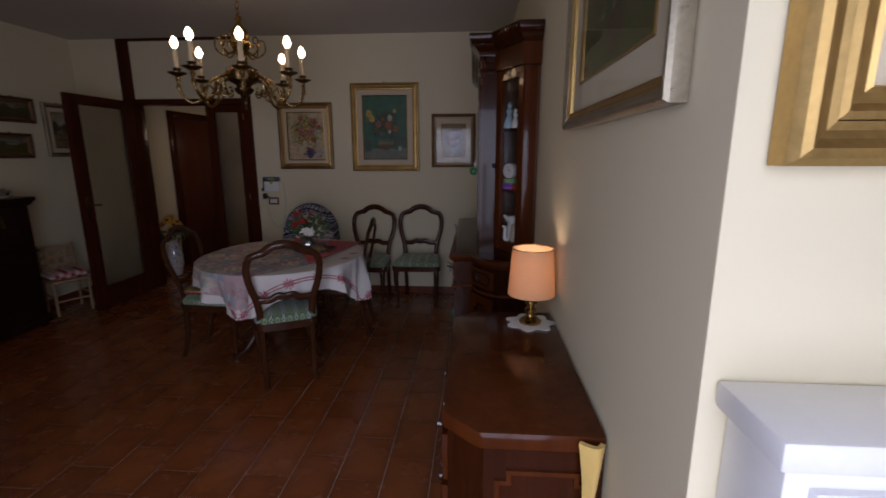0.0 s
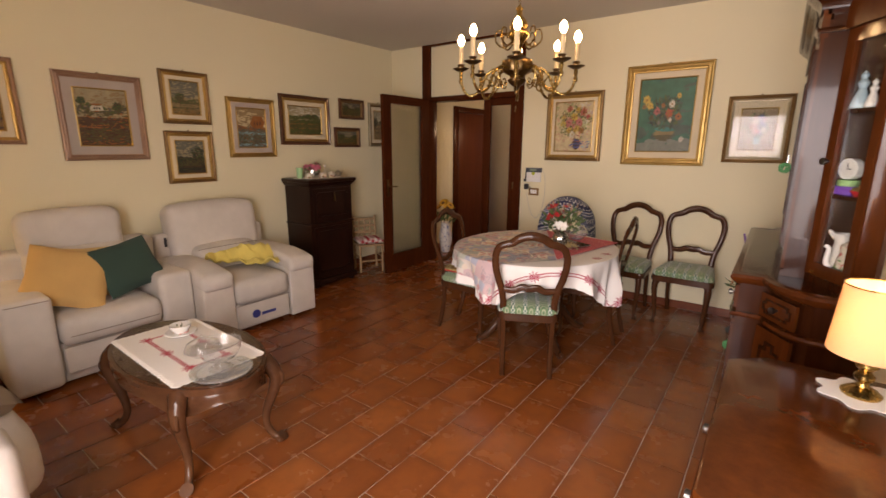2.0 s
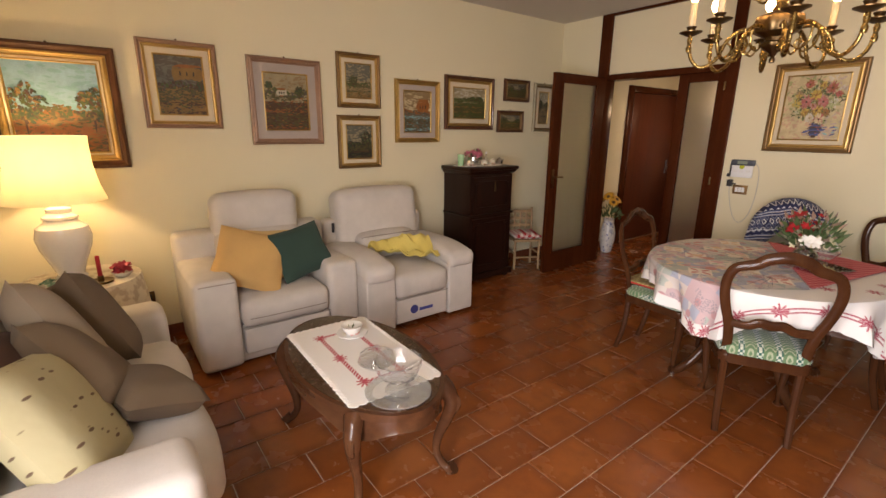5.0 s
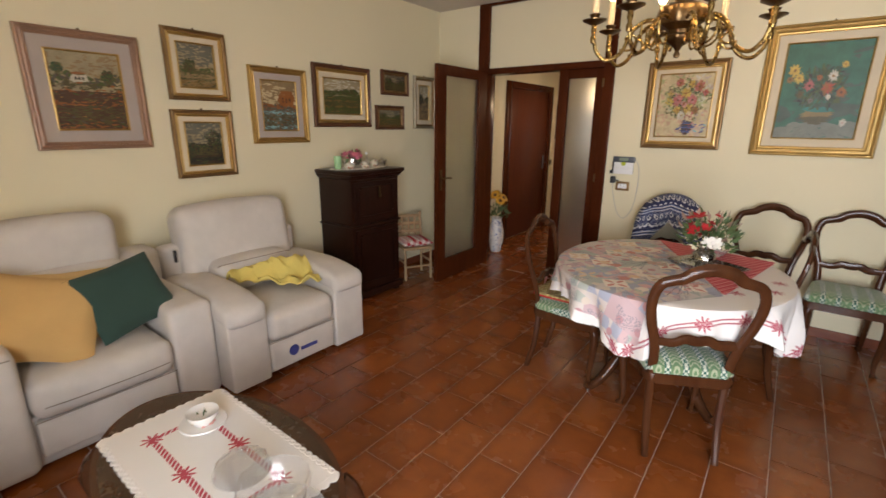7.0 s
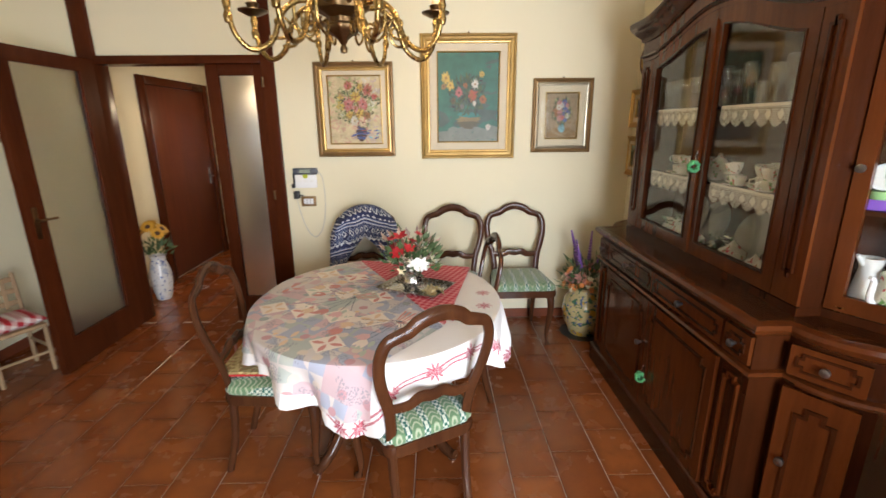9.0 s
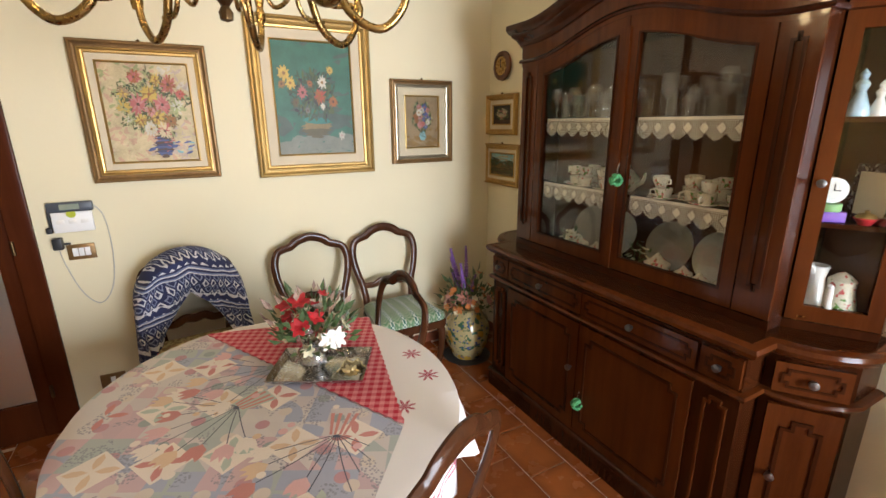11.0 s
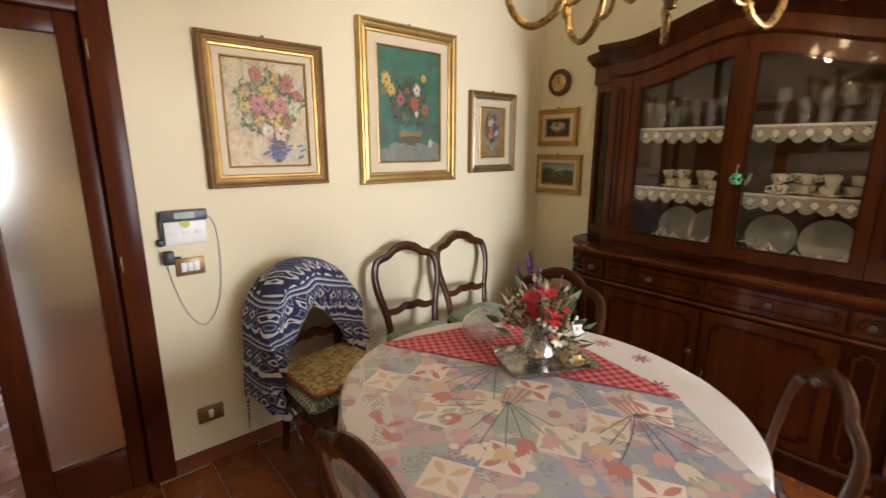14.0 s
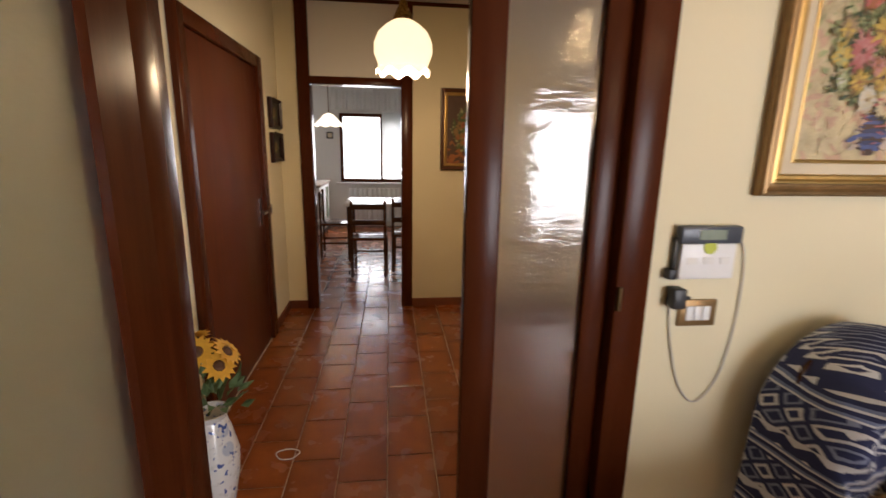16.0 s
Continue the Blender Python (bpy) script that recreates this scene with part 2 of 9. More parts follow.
def openwork(name, colour):
    """Crochet with real openings; solid hearts stand over each scallop."""
    m, nt, p = nodes_of(name)
    tc, sep = nt.nodes.new("ShaderNodeTexCoord"), nt.nodes.new("ShaderNodeSeparateXYZ")
    nt.links.new(tc.outputs["UV"], sep.inputs[0])
    u, v = sep.outputs[0], sep.outputs[1]
    mesh_ = calc(nt, "MULTIPLY", calc(nt, "ABSOLUTE", calc(nt, "SINE", calc(nt, "MULTIPLY", u, 380.0))), calc(nt, "ABSOLUTE", calc(nt, "SINE", calc(nt, "MULTIPLY", v, 380.0))))
    du = calc(nt, "ABSOLUTE", calc(nt, "SUBTRACT", calc(nt, "FRACT", calc(nt, "DIVIDE", u, 0.0667)), 0.5))
    dv = calc(nt, "ABSOLUTE", calc(nt, "DIVIDE", calc(nt, "SUBTRACT", v, 0.042), 0.0667))
    heart = calc(nt, "LESS_THAN", calc(nt, "ADD", du, calc(nt, "MULTIPLY", dv, 0.9)), 0.30)
    ringed = calc(nt, "MULTIPLY", calc(nt, "LESS_THAN", calc(nt, "ADD", du, calc(nt, "MULTIPLY", dv, 0.9)), 0.40), calc(nt, "SUBTRACT", 1.0, heart))
    head = calc(nt, "LESS_THAN", v, 0.012)
    gap = calc(nt, "MULTIPLY", calc(nt, "GREATER_THAN", mesh_, 0.33), calc(nt, "SUBTRACT", 1.0, calc(nt, "MAXIMUM", heart, head)))
    gap = calc(nt, "MAXIMUM", gap, calc(nt, "MULTIPLY", ringed, calc(nt, "GREATER_THAN", mesh_, 0.12)))
    tr, mx = nt.nodes.new("ShaderNodeBsdfTransparent"), nt.nodes.new("ShaderNodeMixShader")
    p.inputs["Base Color"].default_value, p.inputs["Roughness"].default_value = (*colour, 1), 0.9
    nt.links.new(gap, mx.inputs[0])
    nt.links.new(p.outputs[0], mx.inputs[1])
    nt.links.new(tr.outputs[0], mx.inputs[2])
    nt.links.new(mx.outputs[0], nt.nodes["Material Output"].inputs[0])
    return m


M_OPENLACE = openwork("white_openwork_crochet", (0.80, 0.74, 0.62))
M_LACE = fabric("white_cotton_lace", (0.80, 0.76, 0.70), var=0.05)

# ---- helpers for meshes ----


def cut(bm):
    return len(bm.verts)


def box(bm, x0, x1, y0, y1, z0, z1, bev=0.0, seg=2):
    m = Matrix.Translation(((x0 + x1) / 2, (y0 + y1) / 2, (z0 + z1) / 2)) @ Matrix.Diagonal((x1 - x0, y1 - y0, z1 - z0, 1))
    made = bmesh.ops.create_cube(bm, size=1.0, matrix=m)["verts"]
    if bev:
        edges = list({e for v in made for e in v.link_edges})
        bmesh.ops.bevel(bm, geom=edges, offset=bev, segments=seg, profile=0.5, affect="EDGES")
    return bm


def B(x0, x1, y0, y1, z0, z1, bev=0.0, seg=2):
    return box(bmesh.new(), x0, x1, y0, y1, z0, z1, bev, seg)


def loops(bm, rings, closed=True, cap=True):
    rows = [[bm.verts.new(p) for p in ring] for ring in rings]
    n = len(rows[0])
    for a, b in zip(rows, rows[1:]):
        for i in range(n if closed else n - 1):
            j = (i + 1) % n
            bm.faces.new((a[i], a[j], b[j], b[i]))
    if cap and closed:
        bm.faces.new(rows[0][::-1])
        bm.faces.new(rows[-1])
    return bm


def lathe(prof, n=24, at=(0, 0, 0), bm=None, flute=0.0, flutes=0):
    bm = bm or bmesh.new()
    rings = [[(at[0] + max(r, 0.0006) * (1 + flute * math.cos(flutes * 2 * math.pi * i / n)) * math.cos(2 * math.pi * i / n),
               at[1] + max(r, 0.0006) * (1 + flute * math.cos(flutes * 2 * math.pi * i / n)) * math.sin(2 * math.pi * i / n), at[2] + z) for i in range(n)] for r, z in prof]
    return loops(bm, rings)


def smooth_path(pts, steps=6):
    """A Catmull-Rom curve through pts."""
    pts = [Vector(p) for p in pts]
    ext = [2 * pts[0] - pts[1], *pts, 2 * pts[-1] - pts[-2]]
    out = []
    for i in range(1, len(ext) - 2):
        a, b, c, d = ext[i - 1:i + 3]
        for k in range(steps):
            t = k / steps
            out.append(0.5 * (2 * b + (c - a) * t + (2 * a - 5 * b + 4 * c - d) * t * t + (3 * b - a - 3 * c + d) * t ** 3))
    return out + [pts[-1]]


def tube(pts, radius, n=8, bm=None, flat=1.0, side=None, closed=False):
    """A sweep along pts; radius is a number or a function of 0..1; flat squeezes it along side."""
    bm = bm or bmesh.new()
    pts = [Vector(p) for p in pts]
    ref = Vector(side) if side else None
    rings, up = [], None
    for i, p in enumerate(pts):
        if closed:
            d = (pts[(i + 1) % len(pts)] - pts[i - 1]).normalized()
        else:
            d = (pts[min(i + 1, len(pts) - 1)] - pts[max(i - 1, 0)]).normalized()
        if ref is not None:
            u = ref
        elif up is None:
            u = Vector((0, 0, 1)) if abs(d.z) < 0.9 else Vector((1, 0, 0))
        else:
            u = up
        u = (u - d * u.dot(d)).normalized()
        up = u
        w = d.cross(u)
        r = radius(i / (len(pts) - 1)) if callable(radius) else radius
        rings.append([p + r * (flat * math.cos(2 * math.pi * k / n) * u + math.sin(2 * math.pi * k / n) * w) for k in range(n)])
    if closed:
        rows = [[bm.verts.new(q) for q in ring] for ring in rings]
        for a, b in zip(rows, rows[1:] + rows[:1]):
            for k in range(n):
                bm.faces.new((a[k], a[(k + 1) % n], b[(k + 1) % n], b[k]))
        return bm
    return loops(bm, rings)


def prism(poly, z0, z1, bm=None, bev=0.0):
    bm = bm or bmesh.new()
    start = set(bm.verts)
    loops(bm, [[(x, y, z0) for x, y in poly], [(x, y, z1) for x, y in poly]])
    if bev:
        fresh = [e for e in bm.edges if not (set(e.verts) & start)]
        bmesh.ops.bevel(bm, geom=fresh, offset=bev, segments=2, profile=0.5, affect="EDGES")
    return bm


def plate(outer, inner, put, d0, d1, bm=None):
    """A flat ring between two loops of one length, put(a, b, d) lays it into space from depth d0 to d1."""
    bm = bm or bmesh.new()
    rows = [[bm.verts.new(put(a, b, d)) for a, b in loop] for loop, d in ((outer, d0), (outer, d1), (inner, d1), (inner, d0))]
    n = len(outer)
    for a, b in zip(rows, rows[1:] + rows[:1]):
        for i in range(n):
            bm.faces.new((a[i], a[(i + 1) % n], b[(i + 1) % n], b[i]))
    return bm


def slab(poly, put, d0, d1, bm=None):
    return loops(bm or bmesh.new(), [[put(a, b, d0) for a, b in poly], [put(a, b, d1) for a, b in poly]])


def mould(path, prof, closed=False, bm=None):
    """A moulding along path (x, y, z); prof is a list of (outwards, upwards); outwards is to the right of the path."""
    bm = bm or bmesh.new()
    pts = [Vector(p) for p in path]
    rings = []
    for i, p in enumerate(pts):
        a, b = pts[max(i - 1, 0)], pts[min(i + 1, len(pts) - 1)]
        d1, d2 = (p - a), (b - p)
        d1, d2 = Vector((d1.x, d1.y, 0)), Vector((d2.x, d2.y, 0))
        d1 = d1.normalized() if d1.length > 1e-6 else d2.normalized()
        d2 = d2.normalized() if d2.length > 1e-6 else d1
        n1, n2 = Vector((d1.y, -d1.x, 0)), Vector((d2.y, -d2.x, 0))
        n = (n1 + n2).normalized()
        n /= max(0.4, n.dot(n1))
        rings.append([p + n * o + Vector((0, 0, u)) for o, u in prof])
    return loops(bm, rings)


def pillow_mesh(w, h, d, n=14, bm=None, m=Matrix.Identity(4), puff=0.5):
    bm = bm or bmesh.new()
    sides = []
    for s in (1, -1):
        grid = []
        for i in range(n + 1):
            row = []
            for j in range(n + 1):
                u, v = 2 * i / n - 1, 2 * j / n - 1
                t = max(0.0, (1 - u ** 4) * (1 - v ** 4)) ** puff
                pull = 1 - 0.07 * (1 - abs(u)) * abs(v) - 0.07 * (1 - abs(v)) * abs(u)
                row.append(bm.verts.new(m @ Vector((u * w / 2 * pull, s * (d / 2 * t + 0.002), v * h / 2 * pull))))
            grid.append(row)
        for i in range(n):
            for j in range(n):
                q = (grid[i][j], grid[i + 1][j], grid[i + 1][j + 1], grid[i][j + 1])
                bm.faces.new(q if s < 0 else q[::-1])
        sides.append(grid)
    bmesh.ops.remove_doubles(bm, verts=bm.verts, dist=0.0045)
    return bm


def sheet(grid, thick=0.004, bm=None):
    """A cloth from rows of points, with thickness downwards along its normals."""
    bm = bm or bmesh.new()
    rows = [[bm.verts.new(p) for p in row] for row in grid]
    faces = [bm.faces.new((rows[i][j], rows[i + 1][j], rows[i + 1][j + 1], rows[i][j + 1])) for i in range(len(rows) - 1) for j in range(len(rows[0]) - 1)]
    bm.normal_update()
    bmesh.ops.solidify(bm, geom=faces, thickness=thick)
    return bm


def part(name, bm, material, parent=None, label="", smooth=True, m=None, angle=38):
    bmesh.ops.recalc_face_normals(bm, faces=bm.faces)
    me = bpy.data.meshes.new(name)
    bm.to_mesh(me)
    bm.free()
    for mm in material if isinstance(material, (list, tuple)) else (material,):
        me.materials.append(mm)
    if smooth:
        me.shade_smooth()
        me.set_sharp_from_angle(angle=radians(angle))
    ob = new(name, me)
    if parent is not None:
        ob.parent = parent
    if m is not None:
        ob.matrix_basis = m
    if label:
        tagged(ob, label)
    return ob


def thing(name, label, category, at=(0, 0, 0), turn=0.0, group=""):
    ob = new(name)
    ob.empty_display_size = 0.05
    ob.matrix_basis = pose(*at, 0, 0, turn)
    return tagged(ob, label, category, group)


def structure(name, bm, material, label, category, smooth=False):
    return tagged(part(name, bm, material, None, smooth=smooth), label, category, kind="structure")


# ---- structure ----
bm = B(W0 - 0.14, W0, S0 - 0.14, N0 + 0.12, 0, CEIL)
structure("wall_west", bm, M_WALL, "cream plastered wall hung with many framed paintings", "wall")
bm = B(W0, -3.38, N0, N0 + 0.12, 0, CEIL)
box(bm, -1.95, E0 + 0.14, N0, N0 + 0.12, 0, CEIL)
box(bm, -3.26, -2.05, N0 + 0.02, N0 + 0.10, 2.125, CEIL)
structure("wall_north", bm, M_WALL, "cream plastered wall with a panel over the hall opening", "wall")
structure("wall_east", B(E0, E0 + 0.14, ALC, N0, 0, CEIL), M_WALL, "cream plastered wall behind the tall china cabinet", "wall")
structure("wall_alcove", B(E0 + 0.14, 2.2, ALC, ALC + 0.14, 0, CEIL), M_WALL, "cream plastered return wall lit by the window", "wall")
structure("wall_end", B(2.2, 2.34, S0 - 0.14, ALC + 0.14, 0, CEIL), M_WALL, "cream plastered end wall", "wall")
WX0, WX1, WZ0, WZ1 = -0.55, 1.15, 0.10, 2.16
bm = B(W0, WX0, S0 - 0.14, S0, 0, CEIL)
box(bm, WX1, 2.2, S0 - 0.14, S0, 0, CEIL)
box(bm, WX0, WX1, S0 - 0.14, S0, 0, WZ0)
box(bm, WX0, WX1, S0 - 0.14, S0, WZ1, CEIL)
structure("wall_south", bm, M_WALL, "cream plastered wall with a wide balcony window", "wall")
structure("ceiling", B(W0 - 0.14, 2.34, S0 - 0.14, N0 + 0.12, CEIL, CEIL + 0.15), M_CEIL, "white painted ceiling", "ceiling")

win = tagged(new("window_1"), "brown wooden balcony window with three tall clear panes", "window", kind="structure")
wf = bmesh.new()
for x in (WX0, WX0 + 0.55, WX0 + 1.10, WX1 - 0.05):
    box(wf, x, x + 0.05, S0 - 0.09, S0 - 0.03, WZ0, WZ1, 0.004)
for z in (WZ0, WZ1 - 0.05):
    box(wf, WX0 + 0.05, WX1 - 0.05, S0 - 0.088, S0 - 0.032, z, z + 0.05, 0.004)
part("window_frame", wf, M_DOOR, win)
part("window_sill", B(WX0 - 0.05, WX1 + 0.05, S0 - 0.02, S0 + 0.10, WZ0 - 0.035, WZ0 - 0.001, 0.006), M_KWALL, win)
for i in range(3):
    g = part("pane", B(WX0 + 0.05 + 0.55 * i, WX0 + 0.55 + 0.55 * i, S0 - 0.063, S0 - 0.058, WZ0 + 0.05, WZ1 - 0.05), M_PANE, win, smooth=False)
    g.visible_shadow = False

# skirting
M_SKIRT = wood("reddish_skirting_wood", (0.22, 0.065, 0.028), (0.13, 0.035, 0.016), 0.4, along=(0.1, 0.1, 1))
bm = B(W0, W0 + 0.014, S0, N0, 0, 0.075, 0.003)
box(bm, W0 + 0.014, -3.38, N0 - 0.014, N0, 0, 0.075, 0.003)
box(bm, -1.95, E0 - 0.014, N0 - 0.014, N0, 0, 0.075, 0.003)
box(bm, E0 - 0.014, E0, ALC, N0, 0, 0.075, 0.003)
box(bm, W0 + 0.014, 2.2, S0, S0 + 0.014, 0, 0.075, 0.003)
structure("baseboard", bm, M_SKIRT, "narrow reddish wooden skirting board", "skirting")

# glazed partition to the hall, with its open door
pt = tagged(new("door_1"), "reddish wooden door frame with a fixed frosted side panel", "door frame", kind="structure")
part("post", B(-3.38, -3.26, N0 - 0.02, N0 + 0.14, 0, CEIL, 0.006), M_DOOR, pt)
part("post", B(-2.05, -1.95, N0 - 0.02, N0 + 0.14, 0, CEIL, 0.006), M_DOOR, pt)
part("transom", B(-3.26, -2.05, N0 - 0.018, N0 + 0.138, 2.065, 2.125, 0.006), M_DOOR, pt)
part("stile", B(-2.48, -2.385, N0 + 0.02, N0 + 0.075, 0, 2.065, 0.005), M_DOOR, pt)
part("stile", B(-2.125, -2.05, N0 + 0.02, N0 + 0.075, 0, 2.065, 0.005), M_DOOR, pt)
part("rail", B(-2.385, -2.125, N0 + 0.021, N0 + 0.074, 0, 0.215, 0.005), M_DOOR, pt)
part("rail", B(-2.385, -2.125, N0 + 0.021, N0 + 0.074, 1.985, 2.065, 0.005), M_DOOR, pt)
part("pane", B(-2.385, -2.125, N0 + 0.045, N0 + 0.05, 0.215, 1.985), M_FROST, pt, "frosted rippled glass", smooth=False)
part("ceiling_strip", B(-3.26, -2.05, N0 - 0.012, N0 + 0.02, 2.715, CEIL - 0.001), M_DOOR, pt)
for z in (1.90, 1.05, 0.25):
    part("hinge", lathe([(0.008, 0), (0.008, 0.07)], 10, (-2.04, N0 - 0.024, z)), M_BRASS_DARK, pt)

leaf = thing("door", "open reddish wooden door with frosted glass pane", "door", (-3.275, N0 - 0.03, 0.008), -0.5)
LW, LH = 0.83, 2.085


def leafpoly(x0, x1, z0, z1):
    return [(x0, z0), (x1, z0), (x1, z1), (x0, z1)]


put = lambda a, b, d: (d, -a, b)  # noqa: E731
part("leaf_frame", plate(leafpoly(0, LW, 0, LH), leafpoly(0.145, LW - 0.115, 0.21, LH - 0.085), put, -0.02, 0.02), M_DOOR, leaf, smooth=False)
part("bead", plate(leafpoly(0.138, LW - 0.108, 0.203, LH - 0.078), leafpoly(0.155, LW - 0.125, 0.22, LH - 0.095), put, -0.025, 0.025), M_DOOR, leaf, smooth=False)
part("pane", slab(leafpoly(0.15, LW - 0.12, 0.215, LH - 0.09), put, -0.003, 0.003), M_FROST, leaf, "frosted rippled glass", smooth=False)
for s in (1, -1):
    part("handle_plate", B(0.019 if s > 0 else -0.024, 0.024 if s > 0 else -0.019, -LW + 0.035, -LW + 0.07, 0.93, 1.13, 0.002), M_BRASS_DARK, leaf)
    part("door_handle", tube(smooth_path([(s * 0.02, -LW + 0.052, 1.05), (s * 0.06, -LW + 0.052, 1.05), (s * 0.065, -LW + 0.08, 1.05), (s * 0.062, -LW + 0.165, 1.045)], 5), 0.008), M_BRASS_DARK, leaf)

# ---- hall and kitchen ----
HX, HY = -3.63, 7.85
bm = B(HX - 0.12, HX, N0 + 0.12, 5.89, 0, CEIL)
box(bm, HX - 0.12, HX, 7.27, HY, 0, CEIL)
box(bm, HX - 0.12, HX, 5.89, 7.27, 2.11, CEIL)
structure("wall_hall_west", bm, M_WALL, "cream plastered hall wall beside the entrance door", "wall")
bm = B(HX, -3.46, HY, HY + 0.12, 0, CEIL)
box(bm, -2.48, -0.9, HY, HY + 0.12, 0, CEIL)
structure("wall_hall_north", bm, M_WALL, "cream plastered hall wall round the kitchen door", "wall")
structure("wall_hall_east", B(-0.9, -0.78, N0 + 0.12, HY + 0.12, 0, CEIL), M_WALL, "cream plastered hall wall", "wall")
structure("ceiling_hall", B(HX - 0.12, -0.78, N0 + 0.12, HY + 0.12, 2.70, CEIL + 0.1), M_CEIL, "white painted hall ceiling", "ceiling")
bm = B(HX, HX + 0.012, N0 + 0.12, 5.89, 0, 0.075)
box(bm, HX, HX + 0.012, 7.27, HY, 0, 0.075)
box(bm, HX + 0.012, -3.46, HY - 0.012, HY, 0, 0.075)
box(bm, -2.48, -0.9, HY - 0.012, HY, 0, 0.075)
structure("baseboard_hall", bm, M_SKIRT, "narrow reddish wooden skirting board", "skirting")

ed = thing("entrance_door", "dark closed wooden entrance door with steel handle", "door", (HX, 6.58, 0))
bm = B(-0.06, 0.03, -0.69, -0.58, 0, 2.11, 0.004)
box(bm, -0.06, 0.03, 0.58, 0.69, 0, 2.11, 0.004)
box(bm, -0.06, 0.029, -0.58, 0.58, 2.03, 2.11, 0.004)
part("door_frame", bm, M_DOOR, ed)
part("door_leaf", B(-0.06, 0.004, -0.577, 0.577, 0.006, 2.026, 0.003), M_DOOR_DARK, ed)
part("handle_plate", B(0.004, 0.009, 0.48, 0.52, 0.92, 1.12), M_SILVER, ed)
part("door_handle", tube([(0.005, 0.50, 1.02), (0.05, 0.50, 1.02), (0.055, 0.40, 1.02)], 0.009), M_SILVER, ed, "steel lever handle")
part("hinge", lathe([(0.01, 0), (0.01, 0.12)], 10, (0.012, -0.57, 1.65)), M_BRASS_DARK, ed)

kd = tagged(new("door_2"), "reddish wooden frame of the open kitchen doorway", "door frame", kind="structure")
part("post", B(-3.46, -3.36, HY - 0.02, HY + 0.14, 0, 2.70, 0.005), M_DOOR, kd)
part("post", B(-2.58, -2.48, HY - 0.02, HY + 0.14, 0, 2.70, 0.005), M_DOOR, kd)
part("transom", B(-3.36, -2.58, HY - 0.018, HY + 0.138, 2.02, 2.08, 0.005), M_DOOR, kd)
part("panel", B(-3.36, -2.58, HY + 0.03, HY + 0.10, 2.08, 2.70), M_KWALL, kd, "white painted panel over the doorway")
part("ceiling_strip", B(-3.36, -0.9, HY - 0.012, HY + 0.0, 2.67, 2.699), M_DOOR, kd)

KX0, KX1, KY1 = -4.35, -1.2, 12.45
bm = B(KX0 - 0.1, KX0, HY + 0.12, KY1, 0, CEIL)
box(bm, KX0 - 0.1, HX - 0.12, HY, HY + 0.12, 0, CEIL)
structure("wall_kitchen_west", bm, M_KWALL, "white kitchen wall", "wall")
structure("wall_kitchen_east", B(KX1, KX1 + 0.1, HY + 0.12, KY1, 0, CEIL), M_KWALL, "white kitchen wall", "wall")
bm = B(KX0, -3.60, KY1, KY1 + 0.12, 0, CEIL)
box(bm, -2.35, KX1, KY1, KY1 + 0.12, 0, CEIL)
box(bm, -3.60, -2.35, KY1, KY1 + 0.12, 0, 0.85)
box(bm, -3.60, -2.35, KY1, KY1 + 0.12, 2.10, CEIL)
structure("wall_kitchen_north", bm, M_KWALL, "white kitchen wall with a bright window", "wall")
structure("ceiling_kitchen", B(KX0 - 0.1, KX1 + 0.1, HY + 0.12, KY1 + 0.12, CEIL, CEIL + 0.1), M_CEIL, "white painted kitchen ceiling", "ceiling")
kw = tagged(new("window_2"), "brown wooden kitchen window with bright panes", "window", kind="structure")
bm = bmesh.new()
for x in (-3.60, -2.86, -2.41):
    box(bm, x, x + 0.06, KY1 - 0.02, KY1 + 0.06, 0.85, 2.10, 0.004)
for z in (0.85, 2.04):
    box(bm, -3.54, -2.41, KY1 - 0.018, KY1 + 0.058, z, z + 0.06, 0.004)
part("window_frame", bm, M_DOOR, kw)
part("window_sill", B(-3.68, -2.3, KY1 - 0.12, KY1 - 0.022, 0.815, 0.848, 0.005), M_KWALL, kw)
for x0, x1 in ((-3.54, -2.86), (-2.80, -2.41)):
    g = part("pane", B(x0, x1, KY1 + 0.02, KY1 + 0.025, 0.91, 2.04), M_PANE, kw, smooth=False)
    g.visible_shadow = False
structure("backdrop", B(-6.0, 0.5, 14.2, 14.25, -1.0, 5.0), M_BACKDROP, "bright white overcast sky outside the kitchen", "sky")

# ---- tall china cabinet ----
cab = thing("china_cabinet", "tall dark mahogany china cabinet with arched glazed doors", "cabinet", (E0 - 0.003, 3.385, 0))


def scaled_plan(front, half, cant, turn, swell=0.0, step=0.12):
    """The cabinet's outline from above: a middle that stands proud by step, between corners that swell outwards."""
    n = 8 if swell else 1
    near = front - step
    d = Vector((near - cant, half - turn)).normalized()
    bow = [(-(cant + (near - cant) * k / n) - d.y * swell * math.sin(math.pi * k / n) ** 0.8, half + (turn - half) * k / n + d.x * swell * math.sin(math.pi * k / n) ** 0.8) for k in range(n + 1)]
    return [(0, -half)] + [(x, -y) for x, y in bow] + [(-front, -turn), (-front, turn)] + bow[::-1] + [(0, half)]


def open_path(poly, z):
    return [(x, y, z) for x, y in poly]


